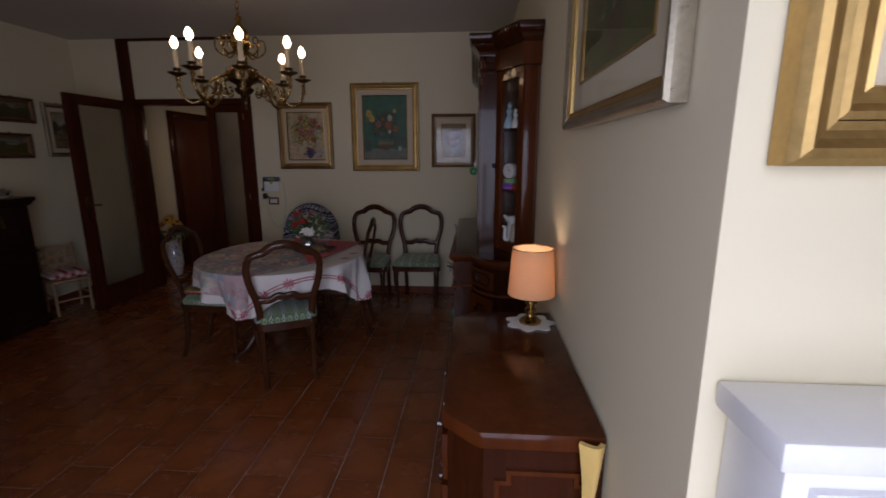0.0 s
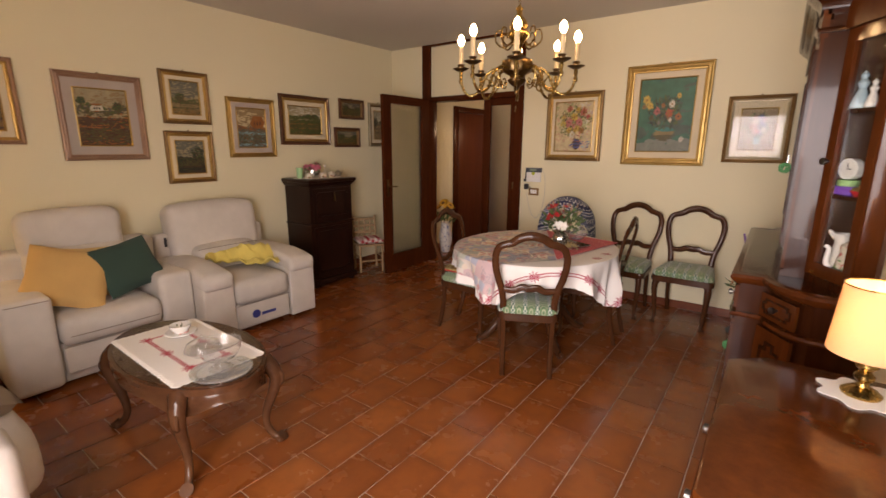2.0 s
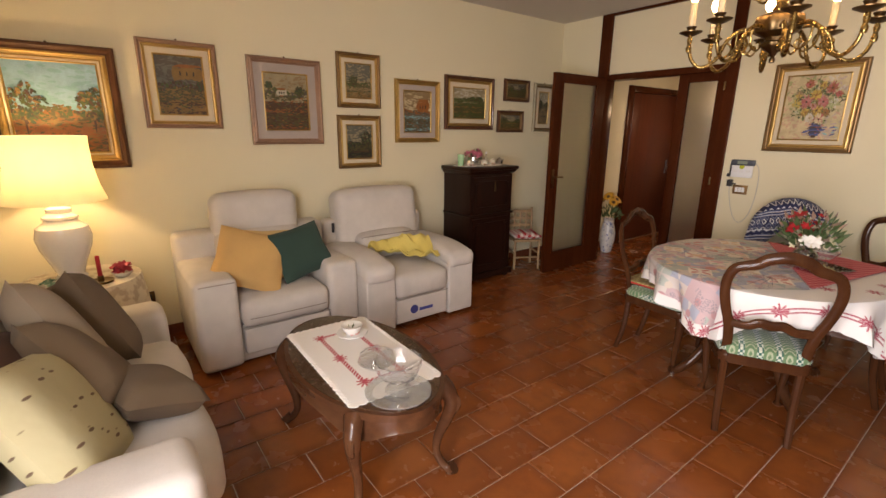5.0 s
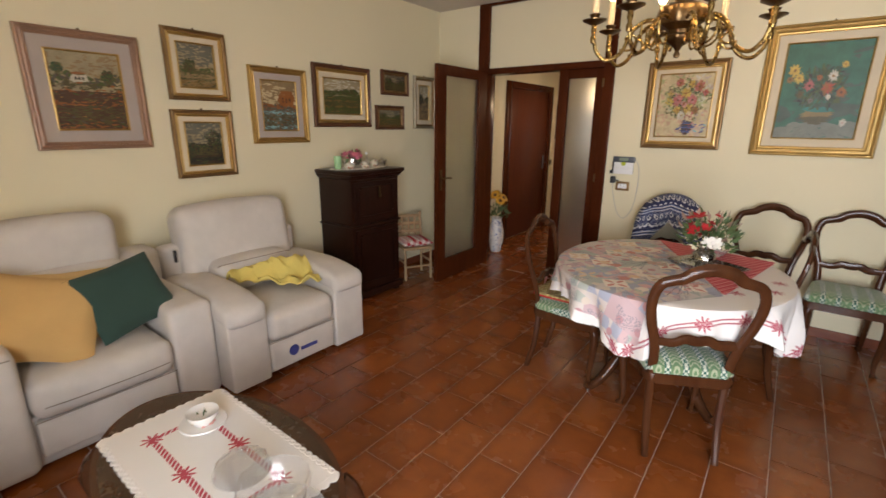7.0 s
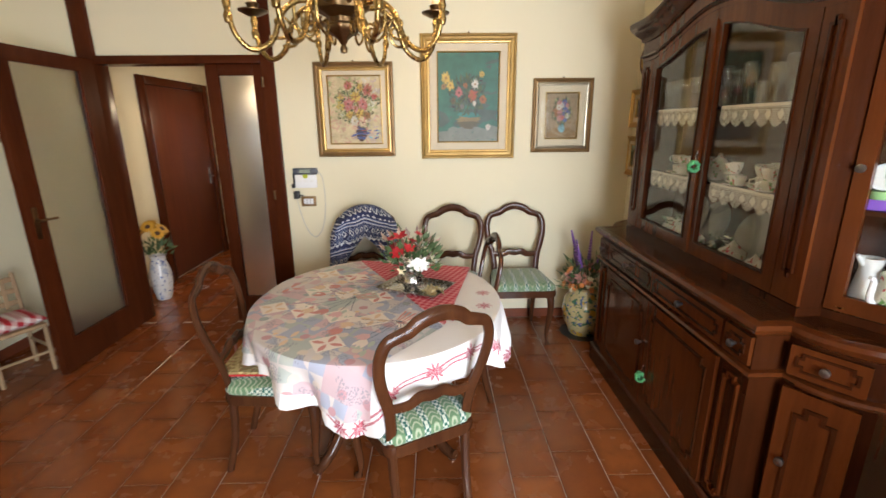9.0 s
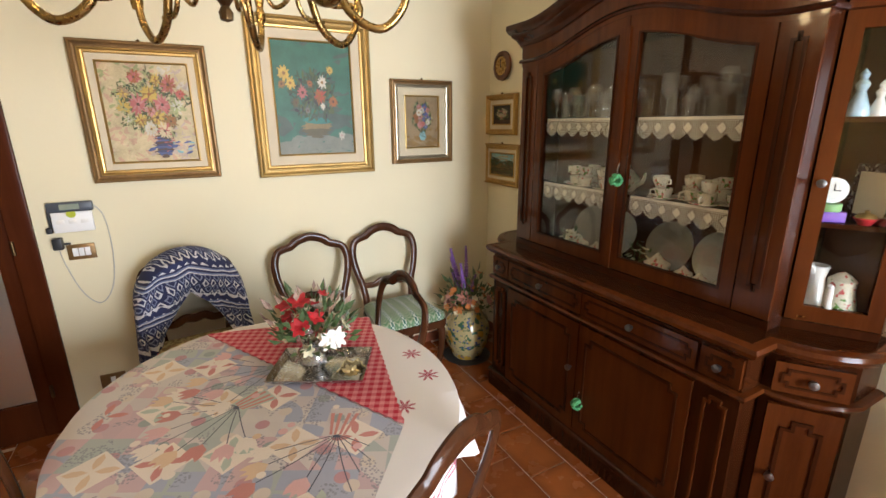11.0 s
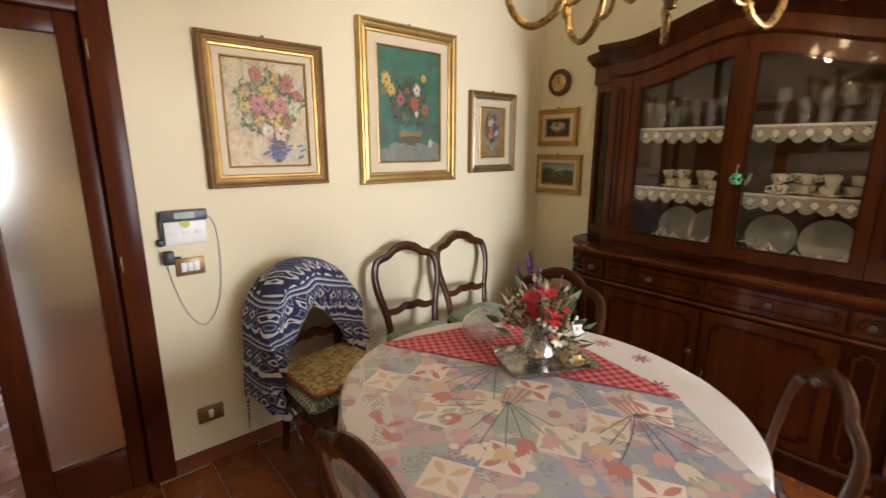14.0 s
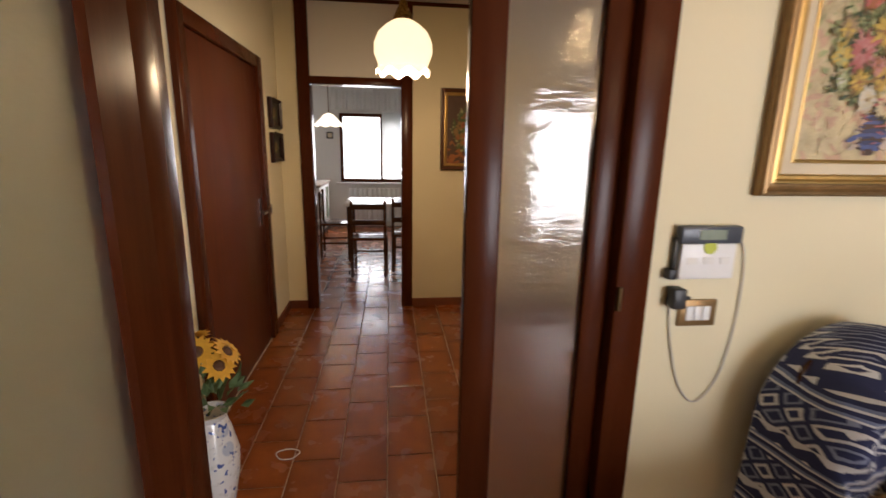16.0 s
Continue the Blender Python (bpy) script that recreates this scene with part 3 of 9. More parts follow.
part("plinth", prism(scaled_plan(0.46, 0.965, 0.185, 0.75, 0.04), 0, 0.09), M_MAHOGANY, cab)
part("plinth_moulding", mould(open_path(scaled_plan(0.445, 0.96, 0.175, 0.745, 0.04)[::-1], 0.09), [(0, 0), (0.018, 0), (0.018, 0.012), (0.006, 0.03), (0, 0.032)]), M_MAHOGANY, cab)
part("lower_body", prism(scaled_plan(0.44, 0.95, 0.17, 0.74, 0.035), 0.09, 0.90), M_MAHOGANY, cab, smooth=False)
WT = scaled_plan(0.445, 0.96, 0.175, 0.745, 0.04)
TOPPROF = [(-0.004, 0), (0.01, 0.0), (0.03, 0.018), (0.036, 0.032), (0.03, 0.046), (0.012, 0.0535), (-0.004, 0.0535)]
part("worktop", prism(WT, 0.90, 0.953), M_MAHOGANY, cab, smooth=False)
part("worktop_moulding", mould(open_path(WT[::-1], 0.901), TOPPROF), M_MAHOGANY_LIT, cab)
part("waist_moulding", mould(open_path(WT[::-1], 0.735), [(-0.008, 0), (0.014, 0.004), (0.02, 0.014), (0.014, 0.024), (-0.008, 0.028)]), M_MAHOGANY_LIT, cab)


def front_put(x):
    return lambda a, b, d: (x - d, -a, b)


def cant_put(sign, p0, p1):
    """Along the canted side from p0 to p1; a runs along it, b up, d outwards."""
    e = (Vector((*p1, 0)) - Vector((*p0, 0)))
    along = e.normalized()
    nrm = Vector((-abs(along.y), sign * abs(along.x), 0))
    return lambda a, b, d: tuple(Vector((p0[0], p0[1], b)) + along * a + nrm * d), e.length


def arched(a0, a1, z0, z1, rise=lambda a: 0.0, n=12):
    pts = [(a0, z0), (a1, z0)]
    return pts + [(a1 + (a0 - a1) * i / n, z1 + rise(a1 + (a0 - a1) * i / n)) for i in range(n + 1)]


def notched(a0, a1, z0, z1, k=0.03):
    return [(a0, z0 + k), (a0 + k, z0 + k), (a0 + k, z0), (a1 - k, z0), (a1 - k, z0 + k), (a1, z0 + k), (a1, z1 - k), (a1 - k, z1 - k), (a1 - k, z1), (a0 + k, z1), (a0 + k, z1 - k), (a0, z1 - k)]


def inset_loop(poly, d):
    ca, cb = sum(p[0] for p in poly) / len(poly), sum(p[1] for p in poly) / len(poly)
    return [(a + (d if a < ca else -d), b + (d if b < cb else -d)) for a, b in poly]


def panel_door(parent, put, a0, a1, z0, z1, name="cabinet_door", knob=None):
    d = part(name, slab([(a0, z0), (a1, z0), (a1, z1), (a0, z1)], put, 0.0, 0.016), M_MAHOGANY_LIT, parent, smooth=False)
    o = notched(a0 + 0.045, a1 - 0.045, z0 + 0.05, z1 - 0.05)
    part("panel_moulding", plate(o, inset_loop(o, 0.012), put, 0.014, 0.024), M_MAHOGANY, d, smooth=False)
    if knob:
        p, q = Vector(put(*knob, 0.016)), Vector(put(*knob, 0.05))
        part("knob", tube([p, p.lerp(q, 0.45), p.lerp(q, 0.5), p.lerp(q, 0.9), q], lambda t: (0.006, 0.007, 0.014, 0.015, 0.005)[round(t * 4)], 12), M_PEWTER, d, "dark pewter knob")
    return d


def drawer_front(parent, put, a0, a1, z0, z1):
    d = part("drawer", slab([(a0, z0), (a1, z0), (a1, z1), (a0, z1)], put, 0.0, 0.014), M_MAHOGANY_LIT, parent, smooth=False)
    o = notched(a0 + 0.02, a1 - 0.02, z0 + 0.02, z1 - 0.02, 0.016)
    part("panel_moulding", plate(o, inset_loop(o, 0.008), put, 0.012, 0.02), M_MAHOGANY, d, smooth=False)
    c = ((a0 + a1) / 2, (z0 + z1) / 2)
    p, q = Vector(put(*c, 0.014)), Vector(put(*c, 0.045))
    part("knob", tube([p, p.lerp(q, 0.45), p.lerp(q, 0.5), p.lerp(q, 0.9), q], lambda t: (0.006, 0.007, 0.014, 0.015, 0.005)[round(t * 4)], 12), M_PEWTER, d, "dark pewter knob")


fp = front_put(-0.44)
for s in (-1, 1):
    a0, a1 = (0.004, 0.575) if s > 0 else (-0.575, -0.004)
    panel_door(cab, fp, a0, a1, 0.13, 0.725, knob=(a1 - 0.03, 0.48) if s < 0 else None)
    drawer_front(cab, fp, a0, a1, 0.775, 0.885)
    b0, b1 = (0.59, 0.735) if s > 0 else (-0.735, -0.59)
    o = notched(b0 + 0.03, b1 - 0.03, 0.16, 0.70, 0.02)
    part("pilaster_moulding", plate(o, inset_loop(o, 0.01), fp, 0.0, 0.012), M_MAHOGANY_LIT, cab, smooth=False)
    drawer_front(cab, fp, b0, b1, 0.775, 0.885)
    cp, cl = cant_put(s, (-0.350, s * 0.76), (-0.208, s * 0.96))
    panel_door(cab, cp, 0.02, cl - 0.015, 0.13, 0.725, knob=(0.06, 0.45))
    drawer_front(cab, cp, 0.02, cl - 0.015, 0.775, 0.885)
# key with a green tassel in the lower door
key = thing("key_tassel", "small key with a green yarn tassel in the cabinet door", "tassel", (E0 - 0.47, 3.34, 0.33))
part("cord", tube([(0, 0, 0.06), (-0.004, 0.004, 0.03), (-0.003, 0.0, 0.0)], 0.003, 6), M_SILVER, key)
bm = bmesh.new()
rr = random.Random(5)
for i in range(46):
    a, b = rr.uniform(0, 6.28), rr.uniform(-1.2, 1.2)
    c = Vector((math.cos(a) * math.cos(b), math.sin(a) * math.cos(b), math.sin(b))) * 0.024
    bmesh.ops.create_icosphere(bm, subdivisions=1, radius=0.008, matrix=Matrix.Translation(c + Vector((-0.012, 0, -0.015))))
M_GREENYARN = fabric("green_yarn", (0.08, 0.32, 0.12))
part("tassel", bm, M_GREENYARN, key)
key2 = copy_thing(key, pose(E0 - 0.335, 3.345, 1.43))
key2["label"] = "small key with a green yarn tassel in the glazed door"

# upper part
UF, UH, UC, UT, US = 0.30, 0.945, 0.08, 0.715, 0.09
UP = scaled_plan(UF, UH, UC, UT, step=US)


def arch(y):
    return 0.13 * (0.5 + 0.5 * math.cos(math.pi * min(1.0, abs(y) / 0.64)))


part("back_panel", B(-0.016, 0, -UH + 0.01, UH - 0.01, 0.954, 2.06), M_CABINSIDE, cab, smooth=False)
part("upper_floor", prism(UP, 0.9535, 0.985), M_MAHOGANY, cab, smooth=False)
part("upper_roof", prism(scaled_plan(UF - 0.03, UH - 0.02, UC - 0.01, UT - 0.01, step=US), 2.03, 2.05), M_MAHOGANY, cab, smooth=False)
for s in (-1, 1):
    part("side_panel", B(-UC, -0.016, s * UH - (0.018 if s > 0 else 0), s * UH + (0 if s > 0 else 0.018), 0.985, 2.05, 0.002), M_MAHOGANY_LIT, cab)
    part("partition", B(-UF + 0.012, -0.016, s * (UT - 0.011) - 0.009, s * (UT - 0.011) + 0.009, 0.985, 2.03), M_MAHOGANY, cab, smooth=False)
up = front_put(-UF + 0.022)
top_rise = lambda a: arch(a)  # noqa: E731
for s in (-1, 1):
    a0, a1 = (0.002, 0.58) if s > 0 else (-0.58, -0.002)
    outer = arched(a0, a1, 0.99, 1.965, top_rise)
    inner = arched(a0 + 0.05, a1 - 0.05, 1.05, 1.905, lambda a: arch(a) * 0.95)
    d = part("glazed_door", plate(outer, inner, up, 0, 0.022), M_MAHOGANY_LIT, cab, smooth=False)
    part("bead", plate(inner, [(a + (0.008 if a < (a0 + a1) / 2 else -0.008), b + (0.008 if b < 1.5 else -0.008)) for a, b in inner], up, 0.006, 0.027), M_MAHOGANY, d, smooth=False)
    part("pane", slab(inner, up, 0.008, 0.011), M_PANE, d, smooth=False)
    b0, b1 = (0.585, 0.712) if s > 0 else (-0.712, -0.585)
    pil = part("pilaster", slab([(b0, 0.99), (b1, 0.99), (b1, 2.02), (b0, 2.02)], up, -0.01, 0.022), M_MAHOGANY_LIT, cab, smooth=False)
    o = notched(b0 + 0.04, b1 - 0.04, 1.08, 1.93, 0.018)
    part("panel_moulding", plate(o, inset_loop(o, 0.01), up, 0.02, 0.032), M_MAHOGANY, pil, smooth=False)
    cp, cl = cant_put(s, (-UF + US, s * UT), (-UC, s * UH))
    o = [(0.004, 0.99), (cl - 0.004, 0.99), (cl - 0.004, 1.99), (0.004, 1.99)]
    i2 = [(0.05, 1.045), (cl - 0.045, 1.045), (cl - 0.045, 1.93), (0.05, 1.93)]
    d = part("corner_door", plate(o, i2, cp, -0.02, 0.006), M_MAHOGANY_LIT, cab, smooth=False)
    part("pane", slab(i2, cp, -0.012, -0.009), M_PANE, d, smooth=False)
    p, q = Vector(cp(0.025, 1.47, 0.006)), Vector(cp(0.025, 1.47, 0.035))
    part("knob", tube([p, p.lerp(q, 0.45), p.lerp(q, 0.5), p.lerp(q, 0.9), q], lambda t: (0.006, 0.007, 0.013, 0.014, 0.005)[round(t * 4)], 12), M_PEWTER, d)
    for z in (1.32, 1.66):
        part("shelf", prism([(-0.016, s * 0.716), (-UF + US + 0.022, s * 0.72), (-UC, s * 0.915), (-0.016, s * 0.92)], z, z + 0.016), M_MAHOGANY, cab, smooth=False)
part("cover_strip", slab([(-0.012, 0.99), (0.012, 0.99), (0.012, 2.05), (-0.012, 2.05)], up, 0.022, 0.032), M_MAHOGANY_LIT, cab, smooth=False)
for z in (1.33, 1.67):
    part("shelf", B(-UF + 0.05, -0.016, -0.69, 0.69, z, z + 0.012), M_MAHOGANY, cab, smooth=False)
# fascia and cornice, rising to an arch in the middle
N = 40
ys = [UT - 2 * UT * i / N for i in range(N + 1)]
fas = bmesh.new()
loops(fas, [[(-UF + 0.022, y, 1.962 + arch(y)), (-UF - 0.004, y, 1.962 + arch(y)), (-UF - 0.004, y, 2.09 + arch(y)), (-UF + 0.022, y, 2.09 + arch(y))] for y in ys])
part("fascia", fas, M_MAHOGANY_LIT, cab)
for s in (-1, 1):
    part("fascia", mould([(-UF + US, s * UT, 1.985), (-UC, s * UH, 1.985), (0, s * UH, 1.985)][::-s], [(0.02, 0), (0.0, 0), (0.0, 0.105), (0.02, 0.105)]), M_MAHOGANY_LIT, cab, smooth=False)
CP = [(0, UH, 2.085), (-UC, UH, 2.085), (-UF + US, UT, 2.085)] + [(-UF, y, 2.085 + arch(y)) for y in ys] + [(-UF + US, -UT, 2.085), (-UC, -UH, 2.085), (0, -UH, 2.085)]
part("cornice", mould(CP[::-1], [(0.02, -0.015), (-0.012, -0.015), (-0.018, 0.005), (-0.024, 0.012), (-0.045, 0.03), (-0.05, 0.042), (-0.058, 0.046), (-0.070, 0.068), (-0.070, 0.092), (0.02, 0.092)][::-1]), M_MAHOGANY, cab)
part("cornice_bead", mould([(x, y, z - 0.105) for x, y, z in CP][::-1], [(0.0, 0), (-0.012, 0.002), (-0.016, 0.01), (-0.01, 0.02), (0.0, 0.022)][::-1]), M_MAHOGANY, cab)
part("top_board", prism(scaled_plan(UF - 0.01, UH - 0.01, UC, UT, step=US), 2.05, 2.10), M_MAHOGANY, cab, smooth=False)

# lace edgings on the shelves
for z in (1.33, 1.67):
    for a0, a1 in ((-0.525, -0.06), (0.06, 0.525)):
        n = 120
        rows = []
        for i in range(n + 1):
            y = 3.385 - (a0 + (a1 - a0) * i / n)
            d = 0.062 + 0.026 * abs(math.sin(math.pi * 6 * i / n)) + 0.004 * math.sin(i * 1.9)
            rows.append([(E0 - UF + 0.036, y, z + 0.014), (E0 - UF + 0.033, y, z + 0.014 - d * 0.5), (E0 - UF + 0.033, y, z + 0.014 - d)])
        lace = part("lace_edging", sheet(rows, 0.0012), M_OPENLACE, None)
        uvl = lace.data.uv_layers.new(name="lace")
        for lp_ in lace.data.loops:
            co = lace.data.vertices[lp_.vertex_index].co
            uvl.data[lp_.index].uv = (3.385 - a0 - co.y, z + 0.014 - co.z)
        tagged(lace, "white crocheted lace edging hanging from a cabinet shelf", "lace", "shelf edgings")


def small(name, label, category, at, build, group="", turn=0.0):
    ob = thing(name, label, category, at, turn, group)
    for pname, bmm, mm in build:
        part(pname, bmm, mm, ob)
    return ob


def stem_glass(h=0.15, r=0.032):
    return lathe([(0.0, 0.003), (r * 0.95, 0), (r * 0.9, 0.004), (0.006, 0.01), (0.005, h * 0.42), (0.012, h * 0.46), (r * 0.9, h * 0.6), (r, h * 0.8), (r * 0.93, h), (r * 0.6, h * 0.985), (0.0, h * 0.98)], 14)


def tumbler(h=0.10, r=0.03):
    return lathe([(0, 0), (r * 0.8, 0), (r, h), (r * 0.6, h * 0.985), (0, h * 0.98)], 14)


gl = small("wine_glass", "clear cut crystal stem glass on the top cabinet shelf", "glass", (E0 - 0.226, 3.76, 1.683), [("bowl", stem_glass(), M_CRYSTAL)], "glasses on the shelf")
tb = small("tumbler", "clear crystal tumbler on the top cabinet shelf", "glass", (E0 - 0.234, 3.80, 1.683), [("bowl", tumbler(), M_CRYSTAL)], "glasses on the shelf")
rr = random.Random(11)
k = 0
for row, x in enumerate((E0 - 0.226, E0 - 0.156, E0 - 0.086)):
    for i in range(13):
        y = 3.385 + 0.50 - 0.083 * i + 0.012 * row
        if abs(y - 3.33) < 0.05:
            continue
        src = gl if (i * 7 + row * 3) % 5 < 3 else tb
        c = copy_thing(src, pose(x + rr.uniform(-0.008, 0.008), y + rr.uniform(-0.01, 0.01), 1.683))
        c.scale = (1, 1, rr.choice((0.85, 1.0, 1.15)))


def cup_bm(r=0.036, h=0.05):
    b = lathe([(0.0, 0), (r * 0.6, 0), (r * 0.72, 0.006), (r, h * 0.7), (r * 1.02, h), (r * 0.94, h), (r * 0.9, h * 0.7), (0.0, 0.008)], 16)
    return tube([(r * 0.95, 0, h * 0.85), (r * 1.5, 0, h * 0.75), (r * 1.5, 0, h * 0.4), (r * 0.85, 0, h * 0.3)], 0.004, 6, b)


M_CHINA = None
m, nt, p = nodes_of("rose_patterned_china")
v = coords(nt)
c = mix(nt, ramp(nt, noise_tex(nt, v, 48, 1), [(0.62, (0, 0, 0)), (0.66, (1, 1, 1))]), (0.70, 0.65, 0.52), (0.55, 0.10, 0.10))
c = mix(nt, ramp(nt, noise_tex(nt, v, 42, 2), [(0.62, (0, 0, 0)), (0.66, (1, 1, 1))]), c, (0.14, 0.28, 0.08))
nt.links.new(c, p.inputs["Base Color"])
p.inputs["Roughness"].default_value, p.inputs["Coat Weight"].default_value = 0.15, 0.5
M_CHINA = m
cu = small("teacup", "white china cup with red roses on a saucer", "cup", (E0 - 0.211, 3.72, 1.343),
           [("saucer", lathe([(0, 0), (0.035, 0), (0.066, 0.012), (0.066, 0.015), (0.03, 0.006), (0, 0.005)], 20), M_CHINA), ("cup", cup_bm(), M_CHINA)], "cups on the shelf", 40)
part("cup", cup_bm(0.034, 0.046), M_CHINA, cu, m=pose(0.01, 0.012, 0.055, 4, 0, 150))
for i, (dx, y) in enumerate(((-0.02, 3.64), (0.06, 3.56), (-0.02, 3.50), (-0.03, 3.18), (0.02, 3.08), (-0.03, 2.99), (0.03, 2.91), (0.08, 3.70), (0.10, 3.14), (0.11, 3.0))):
    copy_thing(cu, pose(E0 - 0.211 + dx, y, 1.343, 0, 0, 37 * i))
small("teapot", "white china teapot with red roses", "teapot", (E0 - 0.172, 3.43, 1.343), [
    ("body", lathe([(0, 0), (0.035, 0), (0.06, 0.03), (0.062, 0.06), (0.03, 0.095), (0.028, 0.1), (0.012, 0.11), (0.01, 0.125), (0, 0.13)], 20), M_CHINA),
    ("spout", tube(smooth_path([(0, -0.05, 0.04), (0, -0.085, 0.05), (0, -0.1, 0.095)], 4), lambda t: 0.014 - 0.007 * t), M_CHINA),
    ("handle", tube(smooth_path([(0, 0.05, 0.085), (0, 0.095, 0.08), (0, 0.095, 0.045), (0, 0.055, 0.03)], 4), 0.005), M_CHINA)])
# porcelain below
pl = small("china_plate", "patterned china plate standing in the cabinet", "plate", (E0 - 0.078, 3.0, 0.986),
           [("plate", lathe([(0, 0), (0.06, 0), (0.115, 0.018), (0.118, 0.022), (0.06, 0.006), (0, 0.006)], 28), plain("pale_grey_china", (0.30, 0.29, 0.25), 0.2, var=0.25, scale=45, coat=0.4))], "china in the cabinet")
pl.matrix_basis = pose(E0 - 0.078, 2.98, 1.10, 0, -72, 0)
for y in (3.22, 3.52, 3.70):
    copy_thing(pl, pose(E0 - 0.078, y, 1.10, 0, -72, 0))
bd = small("sugar_bowl", "small patterned china bowl with lid", "bowl", (E0 - 0.195, 3.68, 0.986), [("bowl", lathe([(0, 0), (0.03, 0), (0.05, 0.03), (0.048, 0.05), (0.02, 0.07), (0.008, 0.085), (0, 0.09)], 18), M_CHINA)], "china in the cabinet")
for dx, y, s in ((0.02, 3.58, 0.8), (-0.02, 3.48, 1.1), (0.0, 3.20, 1.2), (0.03, 3.09, 0.8), (-0.03, 2.98, 0.9), (0.0, 2.88, 1.1), (0.05, 3.78, 1.1)):
    c = copy_thing(bd, pose(E0 - 0.195 + dx, y, 0.986))
    c.scale = (s, s, s)
M_BLOSSOM = plain("cream_silk_petals", (0.72, 0.66, 0.45), 0.7)
rr = random.Random(8)


def blossoms(n, spread, rmin, rmax, seed, petals=6, squash=0.6):
    """Many small flowers of curled petals, in a dome."""
    q, bm = random.Random(seed), bmesh.new()
    for _ in range(n):
        a, e, rad = q.uniform(0, 6.28), q.uniform(0.05, 1.0), q.uniform(0.55, 1.0)
        c = Vector((spread[0] * rad * math.cos(a) * math.cos(e), spread[1] * rad * math.sin(a) * math.cos(e), spread[2] * rad * math.sin(e)))
        out = (c + Vector((0, 0, 0.02))).normalized()
        rot = out.to_track_quat("Z", "Y").to_matrix().to_4x4()
        r = q.uniform(rmin, rmax)
        for k in range(petals):
            w = 2 * math.pi * k / petals + q.uniform(-0.2, 0.2)
            m = Matrix.Translation(c) @ rot @ Matrix.Rotation(w, 4, "Z")
            pts = [(0.0, 0, 0), (r * 0.5, r * 0.33, r * 0.22), (r, r * 0.1, r * squash * 0.6), (r, -r * 0.1, r * squash * 0.6), (r * 0.5, -r * 0.33, r * 0.22)]
            top = [bm.verts.new(m @ Vector(p_)) for p_ in pts]
            low = [bm.verts.new(m @ (Vector(p_) - Vector((0, 0, r * 0.12)))) for p_ in pts]
            bm.faces.new(top)
            bm.faces.new(low[::-1])
            for i in range(5):
                bm.faces.new((top[i], low[i], low[(i + 1) % 5], top[(i + 1) % 5]))
    return bm


def leaves(n, spread, length, seed, low=0.0):
    q, bm = random.Random(seed), bmesh.new()
    for _ in range(n):
        a, e, rad = q.uniform(0, 6.28), q.uniform(low, 1.1), q.uniform(0.35, 1.0)
        c = Vector((spread[0] * rad * math.cos(a) * math.cos(e), spread[1] * rad * math.sin(a) * math.cos(e), spread[2] * rad * math.sin(e)))
        out = (c + Vector((q.uniform(-0.05, 0.05), q.uniform(-0.05, 0.05), 0.03))).normalized()
        m = Matrix.Translation(c) @ out.to_track_quat("X", "Z").to_matrix().to_4x4() @ Matrix.Rotation(q.uniform(0, 6.28), 4, "X")
        L = length * q.uniform(0.6, 1.2)
        pts = [(0, 0, 0), (L * 0.4, L * 0.2, L * 0.06), (L, 0, -L * 0.1), (L * 0.4, -L * 0.2, L * 0.06)]
        top = [bm.verts.new(m @ Vector(p_)) for p_ in pts]
        bot = [bm.verts.new(m @ (Vector(p_) - Vector((0, 0, 0.0016)))) for p_ in pts]
        bm.faces.new(top)
        bm.faces.new(bot[::-1])
        for i in range(4):
            bm.faces.new((top[i], bot[i], bot[(i + 1) % 4], top[(i + 1) % 4]))
    return bm


M_LEAF = plain("dull_green_leaves", (0.075, 0.12, 0.04), 0.6, var=0.4, scale=40)
M_RED = plain("deep_red_petals", (0.42, 0.015, 0.02), 0.55, var=0.3)
M_PINK = plain("dusty_pink_petals", (0.62, 0.30, 0.26), 0.6, var=0.25)
M_PURPLE = plain("violet_petals", (0.20, 0.09, 0.36), 0.6, var=0.3)
M_YELLOW = plain("golden_yellow_petals", (0.62, 0.33, 0.03), 0.6, var=0.3)
sil = small("silk_flowers", "small cream silk flower arrangement in the cabinet", "flowers", (E0 - 0.203, 3.77, 0.986), [("blossom", blossoms(16, (0.07, 0.06, 0.13), 0.012, 0.02, 3), M_BLOSSOM), ("foliage", leaves(30, (0.08, 0.07, 0.13), 0.03, 4), M_LEAF)])
copy_thing(sil, pose(E0 - 0.203, 3.30, 0.986, 0, 0, 90))
# right corner of the cabinet: jug, clock, figurines
jug = small("milk_jug", "tall plain white porcelain jug", "jug", (E0 - 0.108, 2.64, 0.986), [("body", lathe([(0, 0), (0.05, 0), (0.052, 0.012), (0.036, 0.11), (0.03, 0.15), (0.036, 0.19), (0.03, 0.19), (0.026, 0.15), (0, 0.02)], 20), M_PORCELAIN), ("spout", tube([(-0.026, 0, 0.17), (-0.045, 0, 0.193), (-0.052, 0, 0.2)], lambda t: 0.012 - 0.006 * t), M_PORCELAIN)])
small("coffee_pot", "white porcelain coffee pot with a curved spout", "coffee pot", (E0 - 0.081, 2.57, 0.986), [("body", lathe([(0, 0), (0.045, 0), (0.055, 0.05), (0.04, 0.12), (0.042, 0.15), (0.02, 0.17), (0, 0.18)], 18), M_CHINA), ("spout", tube(smooth_path([(-0.04, 0.0, 0.04), (-0.075, 0.0, 0.07), (-0.075, 0.0, 0.13), (-0.09, 0.0, 0.145)], 4), lambda t: 0.012 - 0.005 * t), M_PORCELAIN)])
